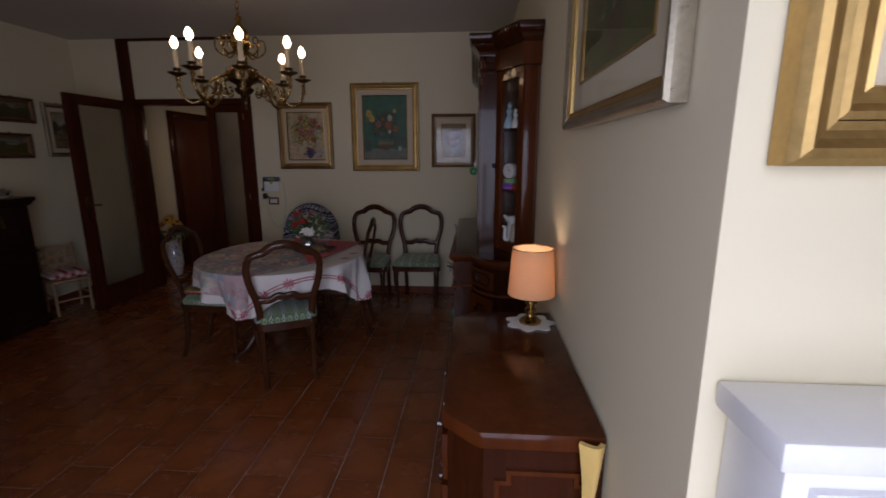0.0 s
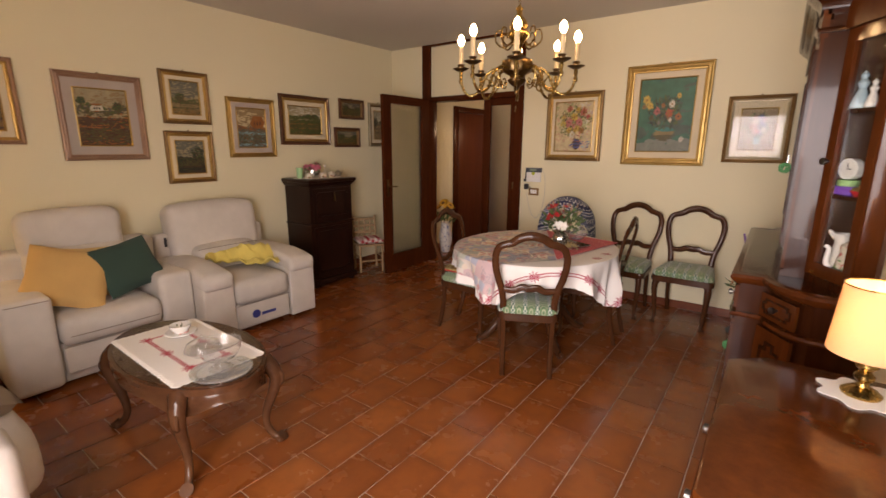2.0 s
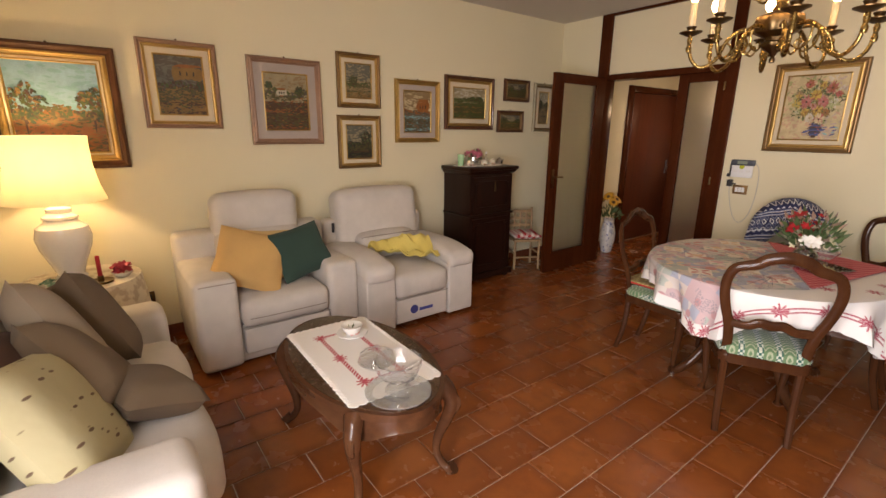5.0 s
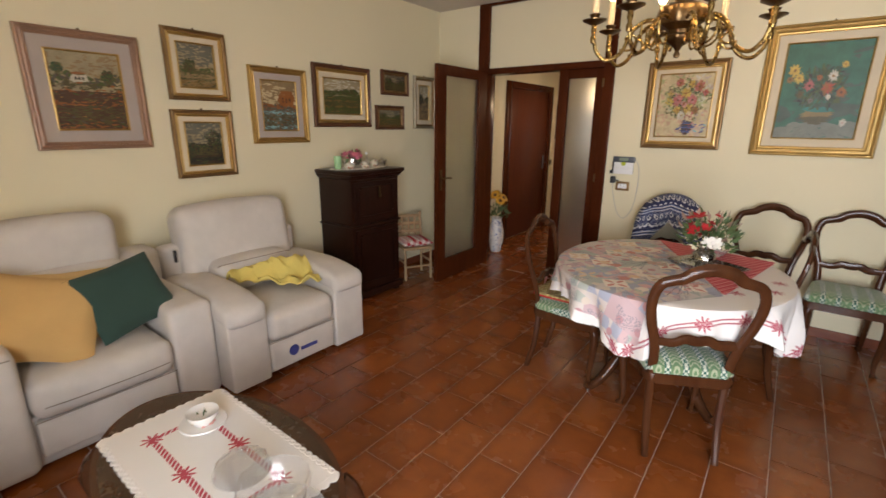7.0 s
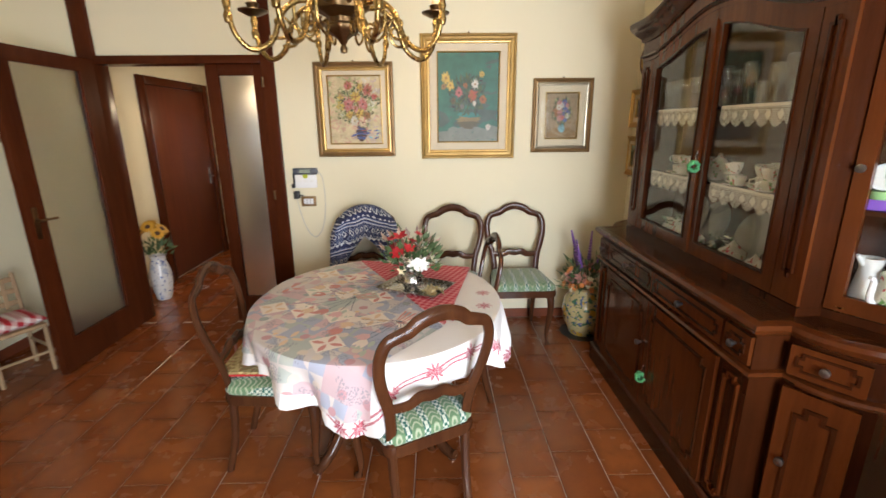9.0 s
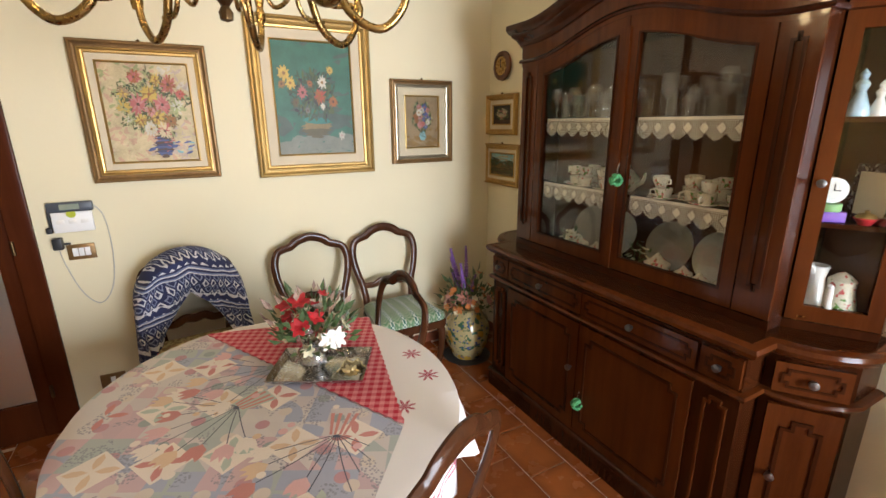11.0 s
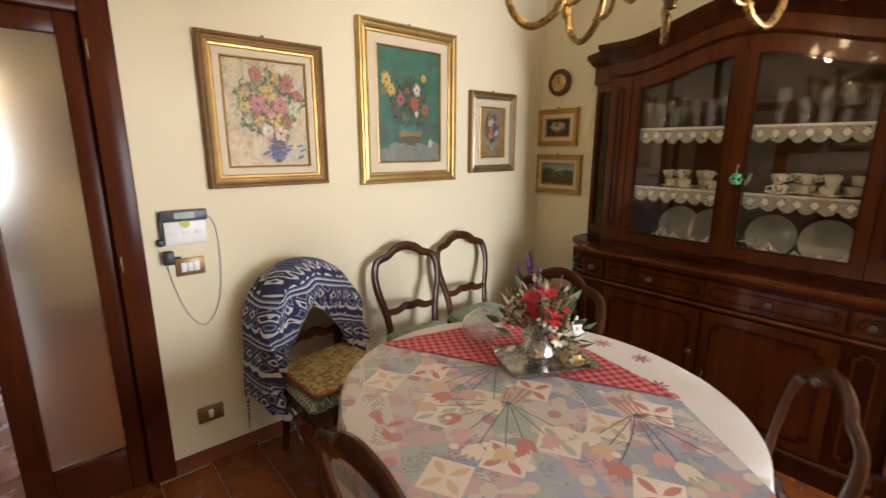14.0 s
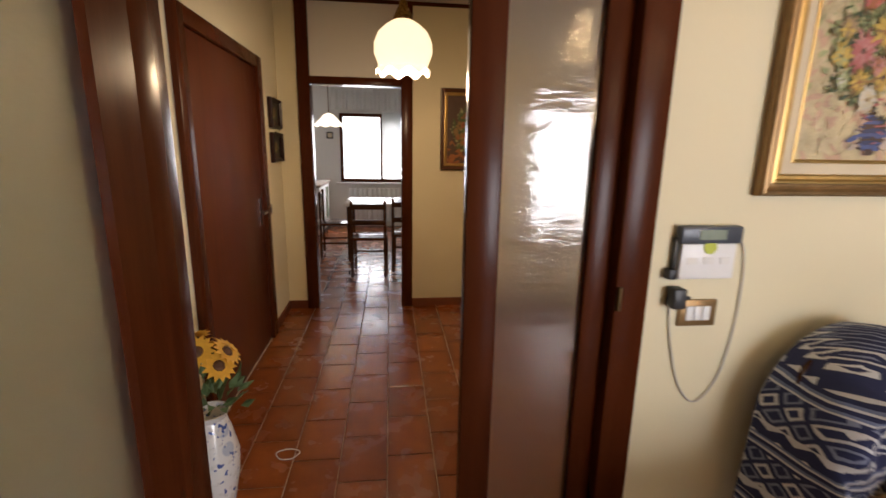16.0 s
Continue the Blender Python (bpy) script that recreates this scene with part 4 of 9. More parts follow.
small("flower_dish", "small dish of painted fruit and flowers", "ornament", (E0 - 0.158, 2.645, 0.986), [("dish", lathe([(0, 0), (0.035, 0.0), (0.045, 0.02), (0, 0.012)], 14), M_BRASS), ("fruit", blossoms(10, (0.03, 0.03, 0.04), 0.01, 0.016, 6), M_RED), ("foliage", leaves(10, (0.035, 0.035, 0.04), 0.025, 7), M_YELLOW)])
clk = small("desk_clock", "small white alarm clock on a purple and green box", "clock", (E0 - 0.130, 2.64, 1.337), [("box", B(-0.03, 0.03, -0.045, 0.045, 0, 0.035, 0.002), plain("purple_card", (0.22, 0.08, 0.5), 0.5)), ("tin", lathe([(0, 0.035), (0.035, 0.035), (0.037, 0.04), (0.037, 0.06), (0, 0.062)], 20), plain("pale_green_tin", (0.28, 0.5, 0.2), 0.5))], turn=42)
bm = tube([(0.016, 0, 0.105), (-0.016, 0, 0.105)], 0.042, 24)
part("case", bm, M_WHITE, clk)
part("dial", tube([(-0.0162, 0, 0.105), (-0.0175, 0, 0.105)], 0.033, 24), M_PORCELAIN, clk, "white round dial")
part("clock_hand", B(-0.0195, -0.0185, -0.002, 0.002, 0.103, 0.128), M_BLACK, clk)
part("clock_hand", B(-0.0195, -0.0185, -0.018, 0.002, 0.103, 0.107), M_BLACK, clk)
small("photo_frame", "small silver filigree picture frame", "picture frame", (E0 - 0.062, 2.555, 1.337), [("frame", plate([(-0.075, 0), (0.075, 0), (0.075, 0.19), (-0.075, 0.19)], [(-0.05, 0.025), (0.05, 0.025), (0.05, 0.165), (-0.05, 0.165)], lambda a, b, d: (d + 0.1 * b, a, b), -0.006, 0.006), M_SILVER), ("mount", B(-0.002, 0.022, -0.05, 0.05, 0.025, 0.165), M_LINEN)], turn=-20)
small("trinket_dish", "small red and gilt porcelain trinket dish", "dish", (E0 - 0.099, 2.545, 1.337), [("dish", lathe([(0, 0), (0.018, 0), (0.02, 0.006), (0.034, 0.022), (0.032, 0.024), (0, 0.01)], 16), M_RED), ("lid", lathe([(0.031, 0.024), (0.024, 0.034), (0.006, 0.04), (0.008, 0.046), (0, 0.05)], 16), M_GOLD)])
small("flower_sprig", "sprig of dusty pink silk flowers in the cabinet", "flowers", (E0 - 0.062, 2.64, 0.986), [("stem", tube([(0, 0, 0), (0.004, 0.003, 0.08), (0, 0, 0.15)], 0.003, 6), M_LEAF), ("blossom", blossoms(9, (0.04, 0.04, 0.2), 0.011, 0.017, 31), M_PINK)])
M_FIGBLUE = plain("pale_blue_glaze", (0.35, 0.48, 0.55), 0.2, coat=0.5)
for i, (y, c, s) in enumerate(((2.615, M_FIGBLUE, 1.0), (2.575, M_PORCELAIN, 0.75), (2.535, M_RED, 0.65))):
    f = lathe([(0, 0), (0.03, 0), (0.032, 0.008), (0.028, 0.03), (0.012, 0.075), (0.02, 0.095), (0.009, 0.11), (0.014, 0.125), (0, 0.142)], 14)
    bmesh.ops.scale(f, vec=(s, s, s), verts=f.verts)
    tagged(part("figurine", f, c, None, m=pose(E0 - 0.146 + 0.03 * i, y, 1.677)), "small painted porcelain figurine in the cabinet", "figurine", "figurines")

# ---- low cabinet with a lamp ----
low = thing("low_cabinet", "low dark mahogany cabinet with a moulded top", "cabinet", (E0 - 0.003, 1.41, 0))
LP = [(0, -0.44), (-0.31, -0.44), (-0.41, -0.35), (-0.41, 0.35), (-0.31, 0.44), (0, 0.44)]
lpi = [(x * 0.96, y * 0.965) for x, y in LP]
part("body", prism(lpi, 0.07, 0.82), M_MAHOGANY, low, smooth=False)
part("plinth", prism([(x, y) for x, y in LP], 0, 0.07, bev=0.005), M_MAHOGANY, low)
part("top", prism([(x * 1.005, y * 1.005) for x, y in LP], 0.82, 0.87, bev=0.012), M_MAHOGANY_LIT, low)
lf = front_put(-0.394)
for s in (-1, 1):
    a0, a1 = (0.004, 0.325) if s > 0 else (-0.325, -0.004)
    panel_door(low, lf, a0, a1, 0.10, 0.62, knob=(a0 + 0.03 if s > 0 else a1 - 0.03, 0.42))
    drawer_front(low, lf, a0, a1, 0.64, 0.78)
sp = lambda a, b, d: (a - 0.29, -0.4246 - d, b)  # noqa: E731
o = notched(0.02, 0.26, 0.14, 0.76)
part("panel_moulding", plate(o, inset_loop(o, 0.012), sp, 0, 0.01), M_MAHOGANY_LIT, low, smooth=False)
dl = bmesh.new()
rings = [[(r * (1 + 0.13 * (r > 0.07) * math.cos(7 * a)) * math.cos(a), r * (1 + 0.13 * (r > 0.07) * math.cos(7 * a)) * math.sin(a), z) for a in (2 * math.pi * i / 56 for i in range(56))] for r, z in ((0.005, 0.003), (0.05, 0.003), (0.105, 0.002), (0.105, 0.0), (0.005, 0.0))]
loops(dl, rings)
tagged(part("doily", dl, M_LACE, None, m=pose(E0 - 0.103, 1.715, 0.871) @ Matrix.Diagonal((0.86, 0.86, 1, 1))), "round white crocheted doily under the small lamp", "doily")


def shade_material(name, colour, rough=0.8):
    m, nt, p = nodes_of(name)
    v = coords(nt)
    tl, mx = nt.nodes.new("ShaderNodeBsdfTranslucent"), nt.nodes.new("ShaderNodeMixShader")
    c = mix(nt, calc(nt, "MULTIPLY", noise_tex(nt, v, 300, 2), 0.2), colour, dark(colour, 0.8))
    nt.links.new(c, p.inputs["Base Color"])
    nt.links.new(c, tl.inputs[0])
    p.inputs["Roughness"].default_value = rough
    mx.inputs[0].default_value = 0.55
    nt.links.new(p.outputs[0], mx.inputs[1])
    nt.links.new(tl.outputs[0], mx.inputs[2])
    nt.links.new(mx.outputs[0], nt.nodes["Material Output"].inputs[0])
    return m


M_SHADE_SMALL = shade_material("cream_cloth_shade", (0.80, 0.58, 0.36))
M_SHADE_BIG = shade_material("pale_silk_shade", (0.86, 0.80, 0.64))
lp = thing("table_lamp", "small lit table lamp with brass base and cream shade", "lamp", (E0 - 0.103, 1.715, 0.874))
lp.scale = (0.86, 0.86, 0.88)
part("base", lathe([(0, 0), (0.05, 0), (0.052, 0.008), (0.04, 0.018), (0.018, 0.03), (0.014, 0.04), (0.026, 0.055), (0.026, 0.065), (0.014, 0.078), (0.03, 0.095), (0.03, 0.105), (0.012, 0.12), (0.009, 0.17), (0, 0.17)], 24), M_BRASS, lp, "turned brass base")
part("shade", lathe([(0.108, 0.135), (0.092, 0.345), (0.0905, 0.345), (0.1065, 0.135)], 36), M_SHADE_SMALL, lp, "cream drum shade")
bmr = bmesh.new()
tube([(0.0915 * math.cos(2 * math.pi * i / 32), 0.0915 * math.sin(2 * math.pi * i / 32), 0.345) for i in range(32)], 0.0025, 6, bmr, closed=True)
part("rim", bmr, M_BRASS, lp)
part("bulb", lathe([(0, 0.17), (0.012, 0.175), (0.024, 0.215), (0.02, 0.24), (0, 0.25)], 16), M_BULB, lp)
lamp("table_lamp_light", "POINT", pose(E0 - 0.103, 1.715, 0.874 + 0.245), 5, WARM, 0.02)
# yellow cloth and lead beside the low cabinet
M_YCLOTH = fabric("mustard_yellow_cloth", (0.70, 0.48, 0.14))
grid = [[(E0 - 0.055 + 0.016 * math.sin(2.2 * u + v * 5), 0.955 - 0.02 * math.sin(math.pi * u) - 0.008 * v, 0.86 - 0.55 * v) for u in (i / 8 for i in range(9))] for v in (j / 10 for j in range(11))]
grid = [[(p[0] + 0.05 * (i / 8) - 0.02, p[1], p[2]) for i, p in enumerate(row)] for row in grid]
tagged(part("cloth", sheet(grid, 0.012), M_YCLOTH, None), "folded mustard yellow cloth hanging at the cabinet's side", "cloth")
tagged(part("cable", tube(smooth_path([(E0 - 0.012, 0.955, 0.70), (E0 - 0.014, 0.90, 0.5), (E0 - 0.012, 0.92, 0.2), (E0 - 0.03, 0.94, 0.006)], 6), 0.004), M_WHITE, None), "white mains lead along the wall", "cable")

# white enclosure under the painting in the alcove
wc = thing("heater_cover", "white painted heater cover with a steel catch", "heater", (1.30, ALC, 0))
part("body", B(-0.47, 0.55, -0.13, -0.002, 0, 1.18, 0.004), M_WHITE, wc)
part("top", B(-0.49, 0.57, -0.15, -0.002, 1.18, 1.22, 0.006), M_WHITE, wc)
part("front_panel", plate([(-0.44, 0.06), (0.52, 0.06), (0.52, 1.15), (-0.44, 1.15)], [(-0.40, 0.1), (0.48, 0.1), (0.48, 1.11), (-0.40, 1.11)], lambda a, b, d: (a, -0.13 - d, b), 0, 0.012), M_WHITE, wc, smooth=False)
part("catch", B(-0.428, -0.405, -0.152, -0.142, 1.125, 1.145, 0.002), M_CHROME, wc, "small steel catch")

# ---- dining chairs ----


def seat_material():
    m, nt, p = nodes_of("green_striped_seat_fabric")
    tc = nt.nodes.new("ShaderNodeTexCoord")
    sep = nt.nodes.new("ShaderNodeSeparateXYZ")
    nt.links.new(tc.outputs["Object"], sep.inputs[0])
    ck = nt.nodes.new("ShaderNodeTexChecker")
    ck.inputs["Scale"].default_value = 75
    nt.links.new(tc.outputs["Object"], ck.inputs["Vector"])
    stripe = calc(nt, "SINE", calc(nt, "MULTIPLY", sep.outputs[0], 78.0))
    wide = ramp(nt, stripe, [(0.45, (0, 0, 0)), (0.55, (1, 1, 1))])
    wv = calc(nt, "SINE", calc(nt, "ADD", calc(nt, "MULTIPLY", sep.outputs[1], 260.0), calc(nt, "MULTIPLY", calc(nt, "ABSOLUTE", calc(nt, "SINE", calc(nt, "MULTIPLY", sep.outputs[0], 78.0))), 5.0)))
    chev = mix(nt, ramp(nt, wv, [(0.45, (0, 0, 0)), (0.6, (1, 1, 1))]), (0.11, 0.20, 0.09), (0.36, 0.40, 0.26))
    chk = mix(nt, ck.outputs["Fac"], (0.014, 0.10, 0.075), (0.55, 0.58, 0.48))
    nt.links.new(mix(nt, wide, chev, chk), p.inputs["Base Color"])
    p.inputs["Roughness"].default_value, p.inputs["Sheen Weight"].default_value = 0.85, 0.3
    bump(nt, p, noise_tex(nt, tc.outputs["Object"], 500, 2), 0.3, 0.002)
    return m


M_SEAT = seat_material()


def rounded_plan(wf, wb, d, n=6, r=0.05):
    """A seat plan, front at -y."""
    corners = [(-wf / 2, -d / 2), (wf / 2, -d / 2), (wb / 2, d / 2), (-wb / 2, d / 2)]
    out = []
    for i, c in enumerate(corners):
        a, b = Vector(corners[i - 1]), Vector(corners[(i + 1) % 4])
        c = Vector(c)
        p, q = c + (a - c).normalized() * r, c + (b - c).normalized() * r
        for k in range(n + 1):
            t = k / n
            out.append(tuple((1 - t) ** 2 * p + 2 * t * (1 - t) * c + t * t * q))
    return out


def dining_chair(name, label, at, turn, group="chairs in the dining corner"):
    ch = thing(name, label, "chair", at, turn, group)
    yb = lambda z: 0.185 + max(0.0, z - 0.46) * 0.20  # noqa: E731
    half = [(0.165, 0.44), (0.168, 0.52), (0.180, 0.60), (0.205, 0.68), (0.222, 0.76), (0.222, 0.83), (0.200, 0.885), (0.155, 0.905), (0.118, 0.915), (0.075, 0.945), (0.0, 0.962)]
    half = [(x, 0.46 + (z - 0.46) * 1.04) for x, z in half]
    path = [(-x, yb(z), z) for x, z in half] + [(x, yb(z), z) for x, z in half[-2::-1]]
    part("back_frame", tube(smooth_path(path, 4), lambda t: 0.0235 + 0.006 * math.exp(-((t - 0.5) / 0.12) ** 2), 10, flat=0.55, side=(0, 1, 0.2)), M_WALNUT, ch)
    rail = [(-0.175, yb(0.60), 0.605), (-0.10, yb(0.60), 0.60), (-0.05, yb(0.6), 0.622), (0, yb(0.6), 0.615), (0.05, yb(0.6), 0.622), (0.10, yb(0.6), 0.60), (0.175, yb(0.6), 0.605)]
    part("cross_rail", tube(smooth_path(rail, 4), lambda t: 0.020 + 0.006 * math.sin(math.pi * t), 8, flat=0.6, side=(0, 1, 0)), M_WALNUT, ch)
    pl = rounded_plan(0.495, 0.395, 0.43)
    part("seat_frame", prism(pl, 0.385, 0.435, bev=0.012), M_WALNUT, ch)
    rings = []
    for s, z in ((0.96, 0.435), (0.985, 0.452), (0.96, 0.475), (0.85, 0.492), (0.55, 0.503), (0.2, 0.506)):
        rings.append([(x * s, y * s, z) for x, y in pl])
    part("seat", loops(bmesh.new(), rings), M_SEAT, ch, "green and white striped upholstered seat")
    for s in (-1, 1):
        part("rear_leg", tube(smooth_path([(s * 0.165, 0.185, 0.45), (s * 0.163, 0.185, 0.36), (s * 0.16, 0.20, 0.18), (s * 0.158, 0.245, 0.0)], 5), lambda t: 0.023 - 0.006 * t, 8), M_WALNUT, ch)
        part("front_leg", tube(smooth_path([(s * 0.19, -0.175, 0.42), (s * 0.205, -0.195, 0.34), (s * 0.20, -0.19, 0.22), (s * 0.188, -0.178, 0.09), (s * 0.19, -0.185, 0.035), (s * 0.195, -0.20, 0.0)], 5),
                               lambda t: 0.031 - 0.02 * min(1, t * 1.25) + (0.012 * max(0, t - 0.85) / 0.15), 10), M_WALNUT, ch)
    return ch


TC = (-1.06, 3.42)
chA = dining_chair("dining_chair", "dark walnut balloon-back chair drawn up to the table", (-0.885, 2.945, 0), 207.0)
copy_thing(chA, pose(-1.54, 3.255, 0, 0, 0, 92))
copy_thing(chA, pose(-0.70, 3.745, 0, 0, 0, -86))
n2 = copy_thing(chA, pose(-0.125, 4.52, 0, 0, 0, 0))
n1 = copy_thing(chA, pose(-0.645, 4.48, 0, 0, 0, -4))
n2["label"] = n1["label"] = "dark walnut balloon-back chair standing against the wall"
bc = copy_thing(chA, pose(-1.29, 4.47, 0, 0, 0, 6))
bc["label"] = "dark walnut chair under a blue patterned throw"

# ---- dining table and its cloths ----
tab = thing("dining_table", "oval dark walnut dining table on curved legs", "table", (TC[0], TC[1], 0))
TA, TB = 0.625, 0.685


def oval(a, b, n=72):
    return [(a * math.cos(2 * math.pi * i / n), b * math.sin(2 * math.pi * i / n)) for i in range(n)]


part("tabletop", prism(oval(TA - 0.018, TB - 0.018), 0.725, 0.752, bev=0.008), M_WALNUT, tab)
part("apron", plate(oval(TA - 0.09, TB - 0.09), oval(TA - 0.115, TB - 0.115), lambda a, b, d: (a, b, d), 0.63, 0.725), M_WALNUT, tab)
part("pedestal", lathe([(0, 0.16), (0.05, 0.16), (0.075, 0.24), (0.05, 0.34), (0.06, 0.36), (0.045, 0.40), (0.075, 0.56), (0.09, 0.63), (0, 0.63)], 24), M_WALNUT, tab)
for k in range(4):
    a = radians(52 + 90 * k)
    leg = [(0.04, 0.30), (0.13, 0.30), (0.25, 0.22), (0.36, 0.08), (0.44, 0.025), (0.48, 0.03)]
    part("leg", tube(smooth_path([(r * math.cos(a), r * math.sin(a), z) for r, z in leg], 5), lambda t: 0.036 - 0.014 * t, 10), M_WALNUT, tab)
    part("castor", lathe([(0, 0), (0.02, 0), (0.024, 0.02), (0.018, 0.035), (0, 0.036)], 12, (0.46 * math.cos(a), 0.46 * math.sin(a), 0)), M_SILVER, tab, "metal castor")


CLOTH_TURN = radians(-49)


def square_norm(x, y):
    """A rounded square's measure, turned as the cloth lies."""
    u, v = x * math.cos(CLOTH_TURN) + y * math.sin(CLOTH_TURN), -x * math.sin(CLOTH_TURN) + y * math.cos(CLOTH_TURN)
    return (abs(u) ** 5 + abs(v) ** 5) ** 0.2


def square_drop(size):
    def drop(a):
        reach = size / square_norm(math.cos(a), math.sin(a))
        return max(0.05, reach - 1 / math.hypot(math.cos(a) / TA, math.sin(a) / TB)) + 0.006 * abs(math.sin(46 * a))
    return drop


def cloth_grid(lift, drop, seed, rim=0.0, n=192):
    """A cloth over the oval table: rows from the middle outwards and down."""
    q = random.Random(seed)
    ph = [q.uniform(0, 6.28) for _ in range(4)]
    rows = []
    for k in range(27):
        row = []
        for i in range(n + 1):
            a = 2 * math.pi * (i % n) / n
            t = math.atan2(TA * math.sin(a), TB * math.cos(a))
            dr = drop(a)
            if k <= 10:
                r, z = k / 10 * 0.985, 0.7535 + lift
            else:
                s = (k - 10) / 16
                fold = 0.046 * math.sin(12 * a + ph[0]) + 0.036 * math.sin(21 * a + ph[1]) + 0.016 * math.sin(35 * a + ph[2])
                hang = max(0.0, s * dr - 0.012)
                r = 0.985 + 0.022 * min(1, s * 5) + (fold - 0.006) * min(1.5, hang / 0.15) * 0.9 + rim
                z = 0.7535 + lift - 0.012 * min(1, s * 4) ** 2 - hang
            row.append((TC[0] + TA * r * math.cos(t), TC[1] + TB * r * math.sin(t), z))
        rows.append(row)
    return rows


def white_cloth_material():
    m, nt, p = nodes_of("white_linen_with_red_embroidery")
    geo = nt.nodes.new("ShaderNodeTexCoord")
    sep = nt.nodes.new("ShaderNodeSeparateXYZ")
    nt.links.new(geo.outputs["UV"], sep.inputs[0])
    u, v_ = sep.outputs[0], sep.outputs[1]

    au, av = calc(nt, "ABSOLUTE", u), calc(nt, "ABSOLUTE", v_)
    far, side = calc(nt, "MAXIMUM", au, av), calc(nt, "MINIMUM", au, av)

    def near(x, centre, w):
        return calc(nt, "LESS_THAN", calc(nt, "ABSOLUTE", calc(nt, "SUBTRACT", x, centre)), w)

    red = calc(nt, "MAXIMUM", near(far, 0.694, 0.0045), near(far, 0.714, 0.0045))
    for ring_, off in ((0.704, 0.0), (0.44, 0.5)):
        cu_ = calc(nt, "SUBTRACT", calc(nt, "FRACT", calc(nt, "ADD", calc(nt, "DIVIDE", side, 0.21), 0.5 + off)), 0.5)
        du, dv = calc(nt, "MULTIPLY", cu_, 0.21), calc(nt, "SUBTRACT", far, ring_)
        rad = calc(nt, "SQRT", calc(nt, "ADD", calc(nt, "MULTIPLY", du, du), calc(nt, "MULTIPLY", dv, dv)))
        lim = calc(nt, "ADD", 0.026, calc(nt, "MULTIPLY", calc(nt, "COSINE", calc(nt, "MULTIPLY", calc(nt, "ARCTAN2", dv, du), 8.0)), 0.015))
        red = calc(nt, "MAXIMUM", red, calc(nt, "LESS_THAN", rad, lim))
    red = calc(nt, "MULTIPLY", red, calc(nt, "LESS_THAN", calc(nt, "FRACT", calc(nt, "MULTIPLY", calc(nt, "ADD", u, v_), 150.0)), 0.8))
    cloth = mix(nt, calc(nt, "MULTIPLY", noise_tex(nt, geo.outputs["UV"], 8, 3), 0.3), (0.78, 0.75, 0.71), (0.68, 0.65, 0.62))
    nt.links.new(mix(nt, red, cloth, (0.36, 0.018, 0.05)), p.inputs["Base Color"])
    p.inputs["Roughness"].default_value = 0.9
    bump(nt, p, noise_tex(nt, geo.outputs["Object"], 600, 2), 0.2, 0.002)
    return m


def uv_cloth(ob, fu, fv):
    me = ob.data
    uv = me.uv_layers.new(name="cloth")
    for lp_ in me.loops:
        co = me.vertices[lp_.vertex_index].co
        uv.data[lp_.index].uv = (fu(co), fv(co))


wcl = part("tablecloth", sheet(cloth_grid(0.0, square_drop(0.80), 4), 0.003), white_cloth_material(), None)


def unrolled(co, k, turn):
    """The flat place of a cloth's spot, its hanging part unrolled outwards."""
    d = Vector((co.x - TC[0], co.y - TC[1]))
    t = math.atan2(d.y, d.x)
    edge = 1 / math.hypot(math.cos(t) / TA, math.sin(t) / TB)
    r = edge + 0.75 - co.z if co.z < 0.745 else d.length
    return (r * math.cos(t - turn), r * math.sin(t - turn))[k]


uv_cloth(wcl, lambda co: unrolled(co, 0, CLOTH_TURN), lambda co: unrolled(co, 1, CLOTH_TURN))
tagged(wcl, "white linen tablecloth with red cross-stitch and lace hem", "tablecloth")


